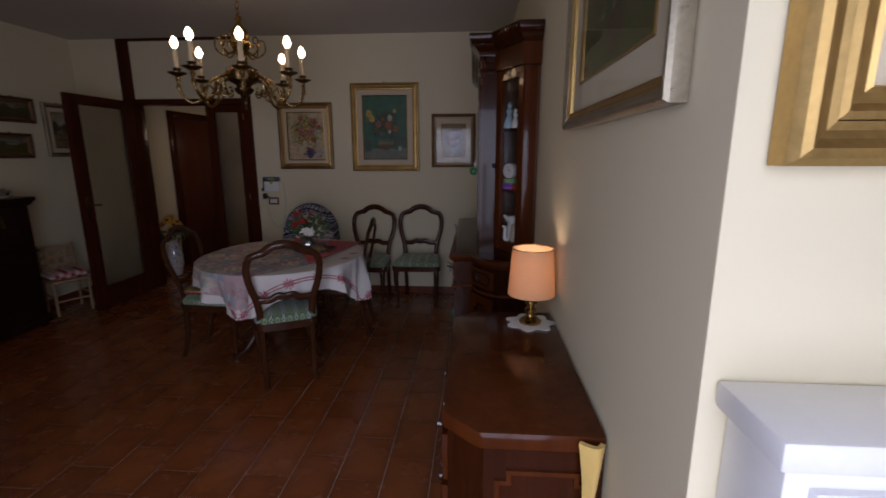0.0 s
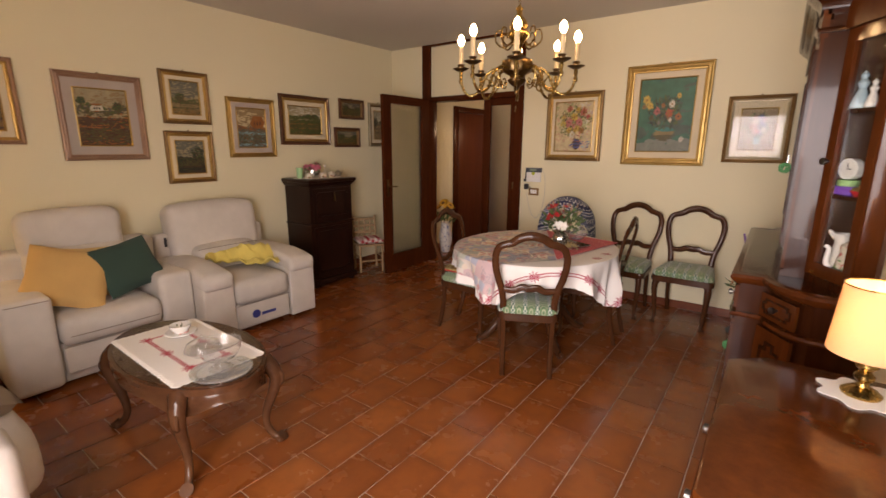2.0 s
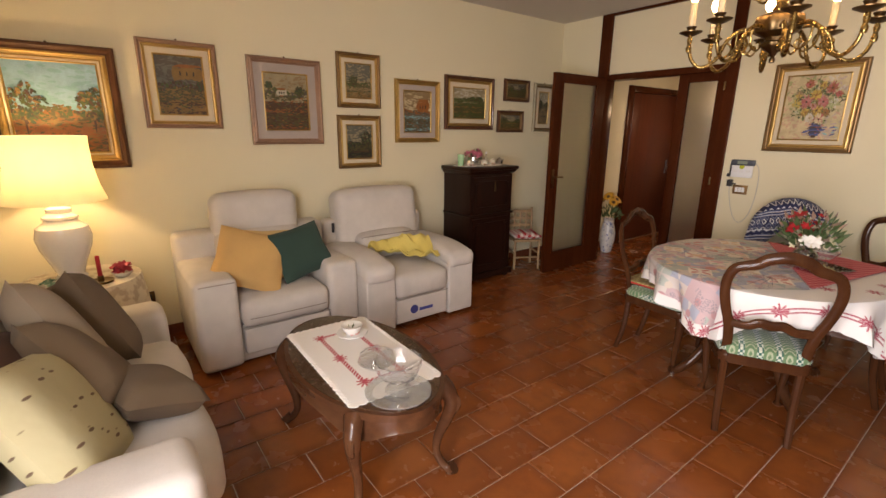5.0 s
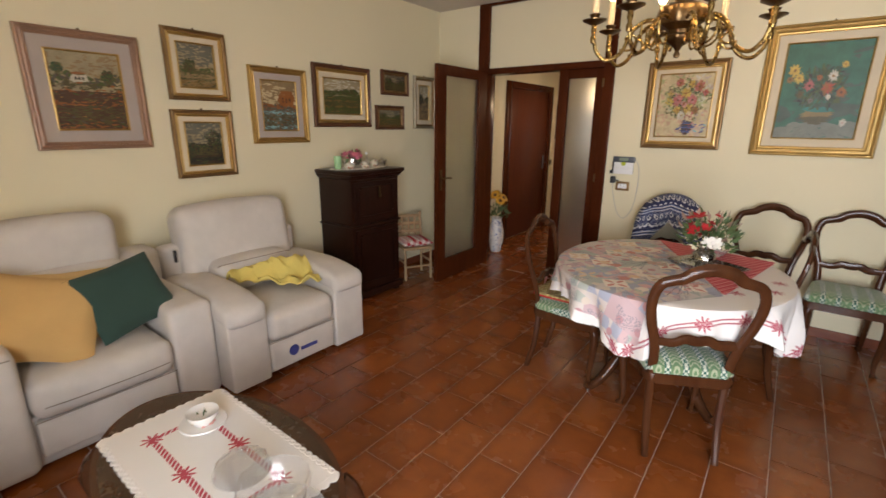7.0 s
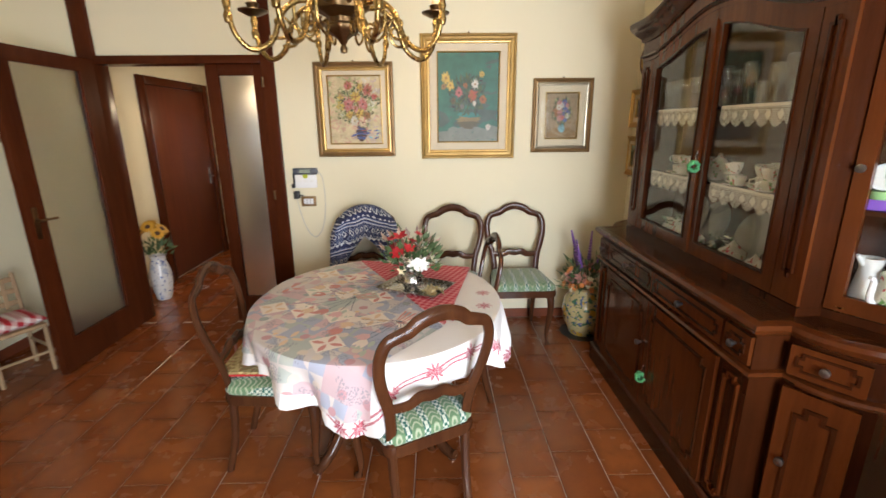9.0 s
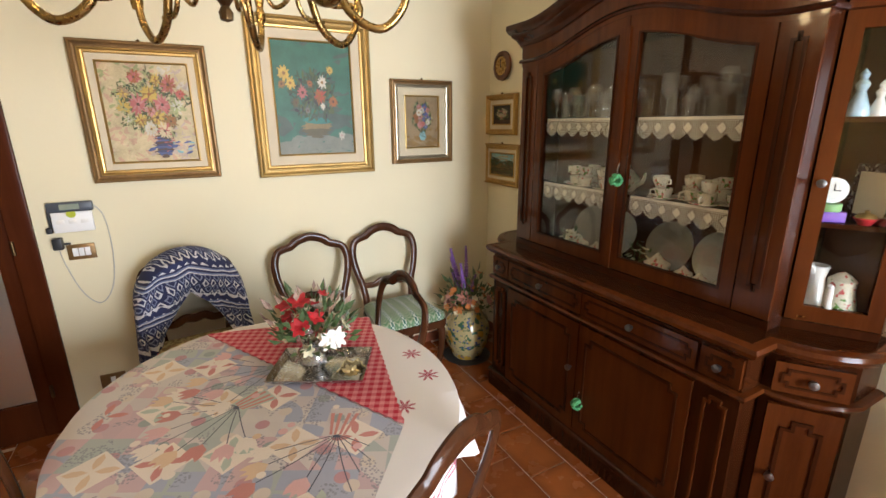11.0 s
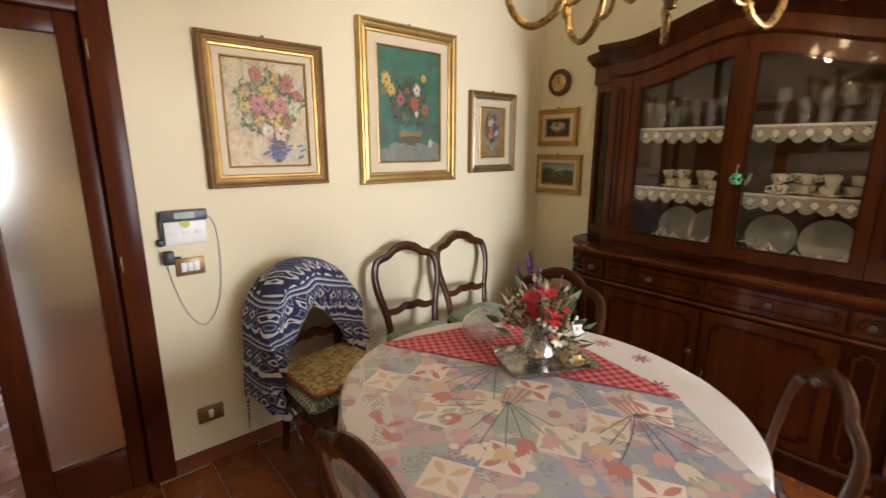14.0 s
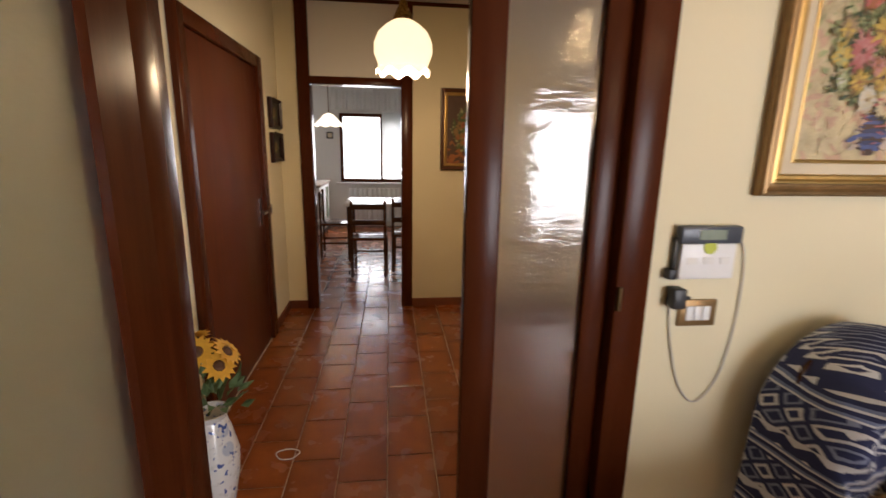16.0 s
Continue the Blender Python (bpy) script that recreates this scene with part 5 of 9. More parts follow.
def patchwork_material():
    m, nt, p = nodes_of("printed_patchwork_cotton")
    tc = nt.nodes.new("ShaderNodeTexCoord")
    mp = nt.nodes.new("ShaderNodeMapping")
    mp.inputs["Rotation"].default_value = (0, 0, radians(28))
    nt.links.new(tc.outputs["UV"], mp.inputs[0])
    uv = mp.outputs[0]

    def vor(scale, feature="F1", rnd=1.0):
        n = nt.nodes.new("ShaderNodeTexVoronoi")
        n.voronoi_dimensions, n.feature = "2D", feature
        n.inputs["Scale"].default_value = scale
        n.inputs["Randomness"].default_value = rnd
        nt.links.new(uv, n.inputs["Vector"])
        return n

    cells = vor(7.2, rnd=0.0)
    sepc = nt.nodes.new("ShaderNodeSeparateColor")
    nt.links.new(cells.outputs["Color"], sepc.inputs[0])
    cols = [(0.0, (0.27, 0.29, 0.37)), (0.22, (0.50, 0.29, 0.27)), (0.38, (0.33, 0.37, 0.28)), (0.52, (0.60, 0.52, 0.42)), (0.68, (0.28, 0.30, 0.38)), (0.84, (0.55, 0.46, 0.38))]
    base = ramp(nt, sepc.outputs[0], cols, flat=True)
    # quarter circles, leaves and dots
    sx = nt.nodes.new("ShaderNodeSeparateXYZ")
    nt.links.new(uv, sx.inputs[0])
    fx = calc(nt, "FRACT", calc(nt, "MULTIPLY", sx.outputs[0], 7.2))
    fy = calc(nt, "FRACT", calc(nt, "MULTIPLY", sx.outputs[1], 7.2))
    rad = calc(nt, "SQRT", calc(nt, "ADD", calc(nt, "MULTIPLY", fx, fx), calc(nt, "MULTIPLY", fy, fy)))
    arcs = calc(nt, "MULTIPLY", calc(nt, "LESS_THAN", rad, 0.92), calc(nt, "GREATER_THAN", sepc.outputs[1], 0.55))
    c = mix(nt, arcs, base, ramp(nt, sepc.outputs[2], [(0.0, (0.55, 0.31, 0.28)), (0.35, (0.35, 0.39, 0.29)), (0.7, (0.28, 0.30, 0.38))], flat=True))
    tri = calc(nt, "MULTIPLY", calc(nt, "GREATER_THAN", calc(nt, "ADD", fx, fy), 1.0), calc(nt, "LESS_THAN", sepc.outputs[1], 0.3))
    c = mix(nt, tri, c, (0.58, 0.50, 0.41))
    dots = vor(9.0, rnd=0.9)
    c = mix(nt, ramp(nt, dots.outputs["Distance"], [(0.19, (1, 1, 1)), (0.20, (0, 0, 0))]), c, ramp(nt, dots.outputs["Color"], [(0.0, (0.62, 0.50, 0.34)), (0.5, (0.45, 0.13, 0.11)), (0.7, (0.20, 0.24, 0.17))], flat=True))
    spk = vor(95.0)
    area = calc(nt, "GREATER_THAN", noise_tex(nt, uv, 9.0, 1), 0.57)
    spots = calc(nt, "MULTIPLY", calc(nt, "LESS_THAN", spk.outputs["Distance"], 0.34), area)
    c = mix(nt, calc(nt, "MULTIPLY", spots, 0.75), c, (0.10, 0.085, 0.09))
    c = mix(nt, 0.28, c, (0.66, 0.68, 0.75))
    nt.links.new(c, p.inputs["Base Color"])
    p.inputs["Roughness"].default_value = 0.85
    bump(nt, p, noise_tex(nt, tc.outputs["Object"], 8, 3), 0.3, 0.01)
    return m


def flat_uv(ob):
    uv_cloth(ob, lambda co: unrolled(co, 0, 0.0), lambda co: unrolled(co, 1, 0.0))


pw = sheet(cloth_grid(0.0045, square_drop(0.745), 4, 0.010), 0.003)
for p0, p1 in (((-1.25, 4.08), (-0.74, 3.06)), ((-0.74, 3.06), (-1.12, 2.58))):
    d = Vector((p1[0] - p0[0], p1[1] - p0[1], 0))
    bmesh.ops.bisect_plane(pw, geom=pw.verts[:] + pw.edges[:] + pw.faces[:], plane_co=(p0[0], p0[1], 0), plane_no=(-d.y, d.x, 0), clear_outer=True)
pwo = part("tablecloth", pw, patchwork_material(), None)
flat_uv(pwo)
flat_cols = {k: fabric("print_" + k, v) for k, v in {"cream": (0.76, 0.68, 0.57), "pink": (0.68, 0.42, 0.40), "sage": (0.45, 0.51, 0.41), "ink": (0.10, 0.105, 0.13), "brick": (0.56, 0.24, 0.20), "tan": (0.68, 0.50, 0.32)}.items()}
prints, print_names = bmesh.new(), list(flat_cols)
lay = [0]


def over(x, y):
    """Whether a spot lies on the patchwork and on the tabletop."""
    on = ((x - TC[0]) / TA) ** 2 + ((y - TC[1]) / TB) ** 2 < 0.9
    s1 = (0.51 * (y - 4.08) + 1.02 * (x + 1.25)) < -0.03
    s2 = (-0.38 * (y - 3.06) + 0.48 * (x + 0.74)) < -0.03
    return on and s1 and s2


def patch(colour, pts):
    if all(over(x, y) for x, y in pts):
        lay[0] += 1
        z = 0.7584 + 0.0000035 * lay[0]
        prints.faces.new([prints.verts.new((x, y, z)) for x, y in pts]).material_index = print_names.index(colour)


def turned(cx, cy, a, pts):
    return [(cx + x * math.cos(a) - y * math.sin(a), cy + x * math.sin(a) + y * math.cos(a)) for x, y in pts]


q = random.Random(12)
ga = radians(28)
petal = [(0.0, 0.0), (0.02, 0.011), (0.045, 0.012), (0.065, 0.0), (0.045, -0.012), (0.02, -0.011)]
for i in range(-6, 7):
    for j in range(-6, 7):
        if (i + j) % 3:
            continue
        cx, cy = turned(TC[0], TC[1], ga, [(i * 0.125, j * 0.125)])[0]
        patch("cream", turned(cx, cy, ga, [(-0.06, -0.06), (0.06, -0.06), (0.06, 0.06), (-0.06, 0.06)]))
        for k in range(4):
            patch(("brick", "tan", "sage")[(i - j) % 3], turned(cx, cy, ga + math.pi / 4 + k * math.pi / 2, [(x + 0.008, y) for x, y in petal]))
for fx, fy, fa in ((-1.18, 3.42, 200), (-0.93, 3.12, 240), (-1.02, 3.62, 150)):
    patch("sage", turned(fx, fy, radians(fa), [(-0.11, -0.055), (0.01, -0.03), (0.01, 0.03), (-0.11, 0.055)]))
    for st in (-0.04, -0.015, 0.015, 0.04):
        patch("brick", turned(fx, fy, radians(fa), [(-0.105, st - 0.006), (0.0, st * 0.5 - 0.004), (0.0, st * 0.5 + 0.004), (-0.105, st + 0.006)]))
    for k in range(9):
        a, L = radians(fa + (k - 4) * 17), q.uniform(0.17, 0.27)
        bend = q.uniform(-0.5, 0.5)
        for s in range(8):
            t0, t1 = s / 8 * L, (s + 1) / 8 * L
            patch("ink", turned(fx, fy, a, [(t0, bend * t0 * t0 - 0.0016), (t1, bend * t1 * t1 - 0.0016), (t1, bend * t1 * t1 + 0.0016), (t0, bend * t0 * t0 + 0.0016)]))
        ex, ey = turned(fx, fy, a, [(L, bend * L * L)])[0]
        tulip = [(0, 0), (0.02, 0.026), (0.05, 0.030), (0.072, 0.024), (0.055, 0.008), (0.078, 0.0), (0.055, -0.008), (0.072, -0.024), (0.05, -0.030), (0.02, -0.026)]
        patch(("cream", "tan", "brick", "pink")[k % 4], turned(ex, ey, a, tulip))
for _ in range(60):
    x, y, r = TC[0] + q.uniform(-0.6, 0.6), TC[1] + q.uniform(-0.7, 0.7), q.uniform(0.010, 0.017)
    patch(q.choice(("cream", "cream", "tan", "pink")), [(x + r * math.cos(k * math.pi / 6), y + r * math.sin(k * math.pi / 6)) for k in range(12)])
tagged(part("printed_pattern", prints, [flat_cols[k] for k in print_names], pwo, smooth=False), "printed flowers and patches in soft colours", kind="stuff")
tagged(pwo, "printed patchwork cotton cloth laid over the table", "tablecloth")


def gingham_material(name, red, white, scale):
    m, nt, p = nodes_of(name)
    tc = nt.nodes.new("ShaderNodeTexCoord")
    mp = nt.nodes.new("ShaderNodeMapping")
    mp.inputs["Rotation"].default_value = (0, 0, radians(27))
    nt.links.new(tc.outputs["Object"], mp.inputs[0])
    sx = nt.nodes.new("ShaderNodeSeparateXYZ")
    nt.links.new(mp.outputs[0], sx.inputs[0])
    a = calc(nt, "GREATER_THAN", calc(nt, "SINE", calc(nt, "MULTIPLY", sx.outputs[0], scale)), 0.0)
    b = calc(nt, "GREATER_THAN", calc(nt, "SINE", calc(nt, "MULTIPLY", sx.outputs[1], scale)), 0.0)
    nt.links.new(ramp(nt, calc(nt, "MULTIPLY", calc(nt, "ADD", a, b), 0.5), [(0.0, white), (0.5, tuple((x + y) / 2 for x, y in zip(red, white))), (1.0, red)]), p.inputs["Base Color"])
    p.inputs["Roughness"].default_value = 0.9
    bump(nt, p, noise_tex(nt, tc.outputs["Object"], 500, 2), 0.2, 0.002)
    return m


M_REDCLOTH = gingham_material("red_checked_runner_cloth", (0.45, 0.012, 0.035), (0.66, 0.26, 0.26), 190)
tri = [(-1.25, 4.06), (-0.56, 3.885), (-0.735, 3.065)]
edge = []
for (x0, y0), (x1, y1) in zip(tri, tri[1:] + tri[:1]):
    n = 44
    nx, ny = (y1 - y0), -(x1 - x0)
    L = math.hypot(nx, ny)
    for i in range(n):
        t, w = i / n, -0.006 * abs(math.sin(math.pi * 0.5 * i))
        edge.append((x0 + (x1 - x0) * t + w * nx / L, y0 + (y1 - y0) * t + w * ny / L))
tagged(part("table_runner", prism(edge, 0.7622, 0.7652), M_REDCLOTH, None, smooth=False), "red checked cloth corner on the table", "table runner")

# tray, vase with flowers, lidded glass bowl
tray = thing("tray", "rectangular silver tray on the table", "tray", (-0.875, 3.515, 0.7655), -28)
part("tray_base", B(-0.155, 0.155, -0.105, 0.105, 0, 0.006, 0.002), M_SILVER, tray)
rim = [(-0.155, -0.105), (0.155, -0.105), (0.155, 0.105), (-0.155, 0.105)]
part("tray_rim", plate([(x * 1.13, y * 1.18) for x, y in rim], [(x * 1.0, y * 1.0) for x, y in rim], lambda a, b, d: (a, b, d + (0.018 if abs(a) > 0.16 else 0)), 0.002, 0.006), M_SILVER, tray, smooth=False)
fv = thing("flower_vase", "pewter vase of red and white silk flowers", "vase of flowers", (-0.90, 3.52, 0.772))
part("vase", lathe([(0, 0), (0.035, 0), (0.04, 0.01), (0.062, 0.045), (0.058, 0.075), (0.034, 0.10), (0.042, 0.125), (0.038, 0.125), (0.028, 0.10), (0, 0.02)], 24, flute=0.03, flutes=12), M_SILVER, fv, "fluted pewter vase")
MT = Matrix.Translation
part("white_blossom", blossoms(9, (0.14, 0.14, 0.15), 0.022, 0.040, 21), plain("white_silk_petals", (0.78, 0.76, 0.70), 0.65), fv, m=MT((0, 0, 0.13)))
part("cream_blossom", blossoms(26, (0.15, 0.15, 0.17), 0.014, 0.028, 22), M_BLOSSOM, fv, m=MT((0, 0, 0.12)))
part("red_blossom", blossoms(15, (0.13, 0.13, 0.21), 0.020, 0.040, 23), M_RED, fv, m=MT((-0.02, 0.0, 0.14)))
part("foliage", leaves(170, (0.16, 0.16, 0.20), 0.06, 24), M_LEAF, fv, m=MT((0, 0, 0.11)))
part("dry_foliage", leaves(45, (0.16, 0.16, 0.23), 0.06, 25, 0.4), plain("dry_pinkish_leaves", (0.36, 0.24, 0.18), 0.7, var=0.3), fv, m=MT((0, 0, 0.11)))
nap = blossoms(5, (0.05, 0.03, 0.02), 0.02, 0.035, 31)
tagged(part("paper_packets", nap, plain("gold_foil_paper", (0.5, 0.40, 0.2), 0.35, 0.5), None, m=pose(-0.78, 3.44, 0.775)), "crumpled gold paper sachets on the tray", "sachets")
gb = thing("glass_bowl", "pale cut glass bowl with a domed lid", "bowl", (-0.885, 3.83, 0.7655))
M_MILK = pane_glass("pale_cut_glass", (0.95, 0.92, 0.92), 2.4, 0.14)
part("bowl", lathe([(0, 0), (0.05, 0), (0.085, 0.04), (0.09, 0.06), (0, 0.06)], 28, flute=0.02, flutes=14), M_MILK, gb)
part("lid", lathe([(0.088, 0.061), (0.08, 0.085), (0.045, 0.115), (0.012, 0.125), (0.016, 0.14), (0, 0.15)], 28, flute=0.02, flutes=14), M_MILK, gb)

# throw over the chair, and its cushion
def throw_material():
    m, nt, p = nodes_of("blue_and_white_knitted_throw")
    tc = nt.nodes.new("ShaderNodeTexCoord")
    sx = nt.nodes.new("ShaderNodeSeparateXYZ")
    nt.links.new(tc.outputs["UV"], sx.inputs[0])
    sway = calc(nt, "MULTIPLY", noise_tex(nt, tc.outputs["UV"], 5.0, 2), 0.05)
    u, v = calc(nt, "ADD", sx.outputs[0], sway), calc(nt, "SUBTRACT", sx.outputs[1], sway)
    zig = calc(nt, "ABSOLUTE", calc(nt, "SUBTRACT", calc(nt, "FRACT", calc(nt, "MULTIPLY", u, 25.0)), 0.5))
    w = calc(nt, "FRACT", calc(nt, "ADD", calc(nt, "MULTIPLY", v, 15.0), calc(nt, "MULTIPLY", zig, 0.55)))
    dia = calc(nt, "ADD", zig, calc(nt, "ABSOLUTE", calc(nt, "SUBTRACT", calc(nt, "FRACT", calc(nt, "MULTIPLY", v, 15.0)), 0.5)))
    band = calc(nt, "FRACT", calc(nt, "MULTIPLY", v, 5.2))
    navy, pale = (0.030, 0.038, 0.105), (0.68, 0.69, 0.72)
    stripes = ramp(nt, calc(nt, "FRACT", calc(nt, "MULTIPLY", v, 44.0)), [(0.0, navy), (0.45, pale), (0.7, (0.18, 0.22, 0.36))], flat=True)
    c = mix(nt, calc(nt, "GREATER_THAN", band, 0.55), ramp(nt, dia, [(0.0, navy), (0.22, pale), (0.38, navy), (0.62, (0.25, 0.29, 0.42)), (0.74, navy)], flat=True), mix(nt, calc(nt, "GREATER_THAN", band, 0.78), stripes, ramp(nt, w, [(0.0, navy), (0.5, pale)], flat=True)))
    nt.links.new(c, p.inputs["Base Color"])
    p.inputs["Roughness"].default_value = 0.95
    bump(nt, p, noise_tex(nt, tc.outputs["UV"], 160, 2), 0.4, 0.004)
    return m


grid = []
for i in range(61):
    u = i / 30 - 1
    if abs(u) <= 0.6:
        w = u / 0.6 * math.pi / 2
        top, into, front = Vector((0.265 * math.sin(w), 0, 0.70 + 0.285 * math.cos(w))), Vector((-0.05 * math.sin(w), 0, -0.20 - 0.16 * abs(math.sin(w)))), 0.12
    else:
        k = (abs(u) - 0.6) / 0.4
        sg = math.copysign(1, u)
        top, into, front = Vector((sg * (0.265 + 0.025 * k), 0, 0.70 - 0.36 * k)), Vector((-sg * (0.05 + 0.07 * k), 0, -0.36 + 0.27 * k)), 0.12 - 0.05 * k
    col = []
    for j in range(22):
        if j < 5:
            f = j / 5
            col.append(top + Vector((0, 0.34, -0.22 * (1 - f))))
        elif j < 9:
            f = (j - 5) / 4
            col.append(top + Vector((0, 0.34 - (0.34 - front) * f, 0.02 * math.sin(math.pi * f))))
        else:
            f = (j - 8) / 13
            col.append(top + into * f + Vector((0, front - 0.035 * math.sin(math.pi * f) + 0.016 * math.sin(7 * u + 9 * f) + 0.014 * math.sin(23 * u + 3 * f) + 0.006 * math.sin(41 * u - 11 * f), 0)))
    grid.append([tuple(q) for q in col])
thr = part("throw", sheet(grid, 0.008), throw_material(), None, m=pose(-1.29, 4.47, 0.012, 0, 0, 6))
uv_cloth(thr, lambda c: c.x + 0.5 * c.y + 0.5, lambda c: c.z + 0.3 * abs(c.x))
tagged(thr, "navy and white patterned throw draped over a chair back", "throw")
M_FLORAL = None
m, nt, p = nodes_of("small_floral_tapestry")
v = coords(nt)
c = mix(nt, ramp(nt, noise_tex(nt, v, 45, 2), [(0.48, (0, 0, 0)), (0.52, (1, 1, 1))]), (0.50, 0.40, 0.17), (0.28, 0.19, 0.07))
c = mix(nt, ramp(nt, noise_tex(nt, v, 70, 1), [(0.66, (0, 0, 0)), (0.70, (1, 1, 1))]), c, (0.42, 0.09, 0.07))
nt.links.new(c, p.inputs["Base Color"])
p.inputs["Roughness"].default_value = 0.9
M_FLORAL = m
cush = loops(bmesh.new(), [[(x * s, y * s, z) for x, y in rounded_plan(0.43, 0.39, 0.40)] for s, z in ((0.94, 0), (1.0, 0.012), (0.97, 0.026), (0.6, 0.034), (0.2, 0.036))])
sc = thing("seat_cushion", "thin floral seat cushion with red piping", "cushion", (-1.29, 4.455, 0.503), 6)
part("pad", cush, M_FLORAL, sc)
part("piping", tube([(x, y, 0.013) for x, y in rounded_plan(0.43, 0.39, 0.40)], 0.005, 6, closed=True), M_RED, sc, "thin red piping")
sc2 = copy_thing(sc, pose(-1.58, 3.29, 0.503, 0, 0, 92))
sc2["label"] = "thin floral seat cushion tied to a chair"
part("tie", tube(smooth_path([(0.17, 0.20, 0.01), (0.20, 0.25, 0.03), (0.19, 0.27, -0.03), (0.2, 0.275, -0.10)], 4), 0.006), M_PINK, sc2, "pink tie ribbon")

# ---- chandelier ----
chd = thing("chandelier", "lit brass chandelier with eight candle arms", "chandelier", (-1.10, 3.06, 1.872))
part("body", lathe([(0, 0), (0.012, 0.004), (0.014, 0.018), (0.008, 0.03), (0.02, 0.05), (0.05, 0.07), (0.062, 0.085), (0.062, 0.095), (0.045, 0.105), (0.05, 0.12), (0.095, 0.145), (0.108, 0.18), (0.10, 0.215), (0.06, 0.235), (0.03, 0.24)], 48, flute=0.045, flutes=8), M_BRASS_DARK, chd, "dark brass bowl with finial")
part("stem", lathe([(0.03, 0.23), (0.036, 0.25), (0.024, 0.27), (0.026, 0.31), (0.045, 0.335), (0.068, 0.37), (0.07, 0.39), (0.052, 0.41), (0.06, 0.43), (0.05, 0.46), (0.022, 0.49), (0.016, 0.52), (0.026, 0.535), (0.012, 0.555), (0, 0.56)], 32, flute=0.03, flutes=16), M_CHBRASS, chd)
for k in range(8):
    a = radians(22.5 + 45 * k + 4)
    ca, sa = math.cos(a), math.sin(a)
    P = lambda r, z: (r * ca, r * sa, z)  # noqa: E731
    arm = part("arm", tube(smooth_path([P(0.08, 0.16), P(0.15, 0.165), P(0.21, 0.12), P(0.25, 0.03), P(0.315, -0.005), P(0.365, 0.035), P(0.382, 0.10), P(0.385, 0.155)], 6), lambda t: 0.0105 - 0.002 * t, 10), M_CHBRASS, chd)
    part("scroll", tube(smooth_path([P(0.26, 0.04), P(0.21, 0.04), P(0.185, 0.075), P(0.205, 0.105), P(0.235, 0.095), P(0.232, 0.07)], 5), lambda t: 0.0062 - 0.002 * t, 8), M_CHBRASS, arm)
    part("upper_scroll", tube(smooth_path([P(0.05, 0.33), P(0.10, 0.30), P(0.15, 0.34), P(0.145, 0.40), P(0.115, 0.405), P(0.11, 0.375)], 5), lambda t: 0.0062 - 0.002 * t, 8), M_CHBRASS, arm)
    part("inner_scroll", tube(smooth_path([P(0.17, 0.155), P(0.165, 0.085), P(0.125, 0.05), P(0.10, 0.07), P(0.11, 0.095), P(0.128, 0.085)], 5), lambda t: 0.006 - 0.002 * t, 8), M_CHBRASS, arm)
    part("collar", lathe([(0, 0.07), (0.012, 0.075), (0.015, 0.095), (0.009, 0.11), (0.014, 0.135), (0.01, 0.155), (0, 0.157)], 12, (0.385 * ca, 0.385 * sa, 0)), M_CHBRASS, arm)
    part("drip_pan", lathe([(0, 0.155), (0.02, 0.155), (0.055, 0.172), (0.056, 0.176), (0.022, 0.168), (0.018, 0.185), (0.026, 0.20), (0.014, 0.205), (0, 0.205)], 24, (0.385 * ca, 0.385 * sa, 0)), M_BRASS_DARK, arm)
    part("candle", lathe([(0, 0.205), (0.016, 0.205), (0.016, 0.315), (0.006, 0.32), (0, 0.32)], 14, (0.385 * ca, 0.385 * sa, 0)), M_CANDLE, arm, "ivory candle sleeve")
    part("bulb", lathe([(0, 0.318), (0.012, 0.322), (0.0225, 0.342), (0.0235, 0.355), (0.015, 0.380), (0.004, 0.393), (0, 0.394)], 14, (0.385 * ca, 0.385 * sa, 0)), M_BULB, arm, "small lit opal bulb")
chain = part("chain", bmesh.new(), M_CHBRASS, chd)
bm = bmesh.new()
for i in range(9):
    z0, turn = 0.555 + i * 0.036, i % 2
    ring = [((0.012 * math.cos(q) if turn else 0), (0 if turn else 0.012 * math.cos(q)), z0 + 0.022 + 0.024 * math.sin(q)) for q in (2 * math.pi * k / 14 for k in range(14))]
    tube(ring, 0.003, 6, bm, closed=True, side=(0, 1, 0) if turn else (1, 0, 0))
bm.to_mesh(chain.data)
bm.free()
part("ceiling_rose", lathe([(0, 0.825), (0.012, 0.825), (0.05, 0.848), (0.055, 0.867), (0, 0.867)], 24), M_CHBRASS, chd)

# ---- sofas ----


def cushioned(bm, x0, x1, y0, y1, z0, z1, r=0.06):
    return box(bm, x0, x1, y0, y1, z0, z1, min(r, 0.48 * min(x1 - x0, y1 - y0, z1 - z0)), 4)


CB = lambda *a, r=0.06: cushioned(bmesh.new(), *a, r=r)  # noqa: E731


def puffed(x0, x1, y0, y1, z0, z1, puff=0.03, r=0.06):
    bm = CB(x0, x1, y0, y1, z0, z1, r=r)
    bmesh.ops.subdivide_edges(bm, edges=[e for e in bm.edges if e.calc_length() > 0.15], cuts=6, use_grid_fill=True)
    cx, cy, cz = (x0 + x1) / 2, (y0 + y1) / 2, (z0 + z1) / 2
    for v in bm.verts:
        u, w, q = 2 * (v.co.x - cx) / (x1 - x0), 2 * (v.co.y - cy) / (y1 - y0), 2 * (v.co.z - cz) / (z1 - z0)
        v.co.z += puff * (1 - u * u) * (1 - w * w) * (1 if q > 0.5 else 0)
        v.co.x += puff * (1 - w * w) * (1 - q * q) * (1 if u > 0.7 else 0)
    return bm


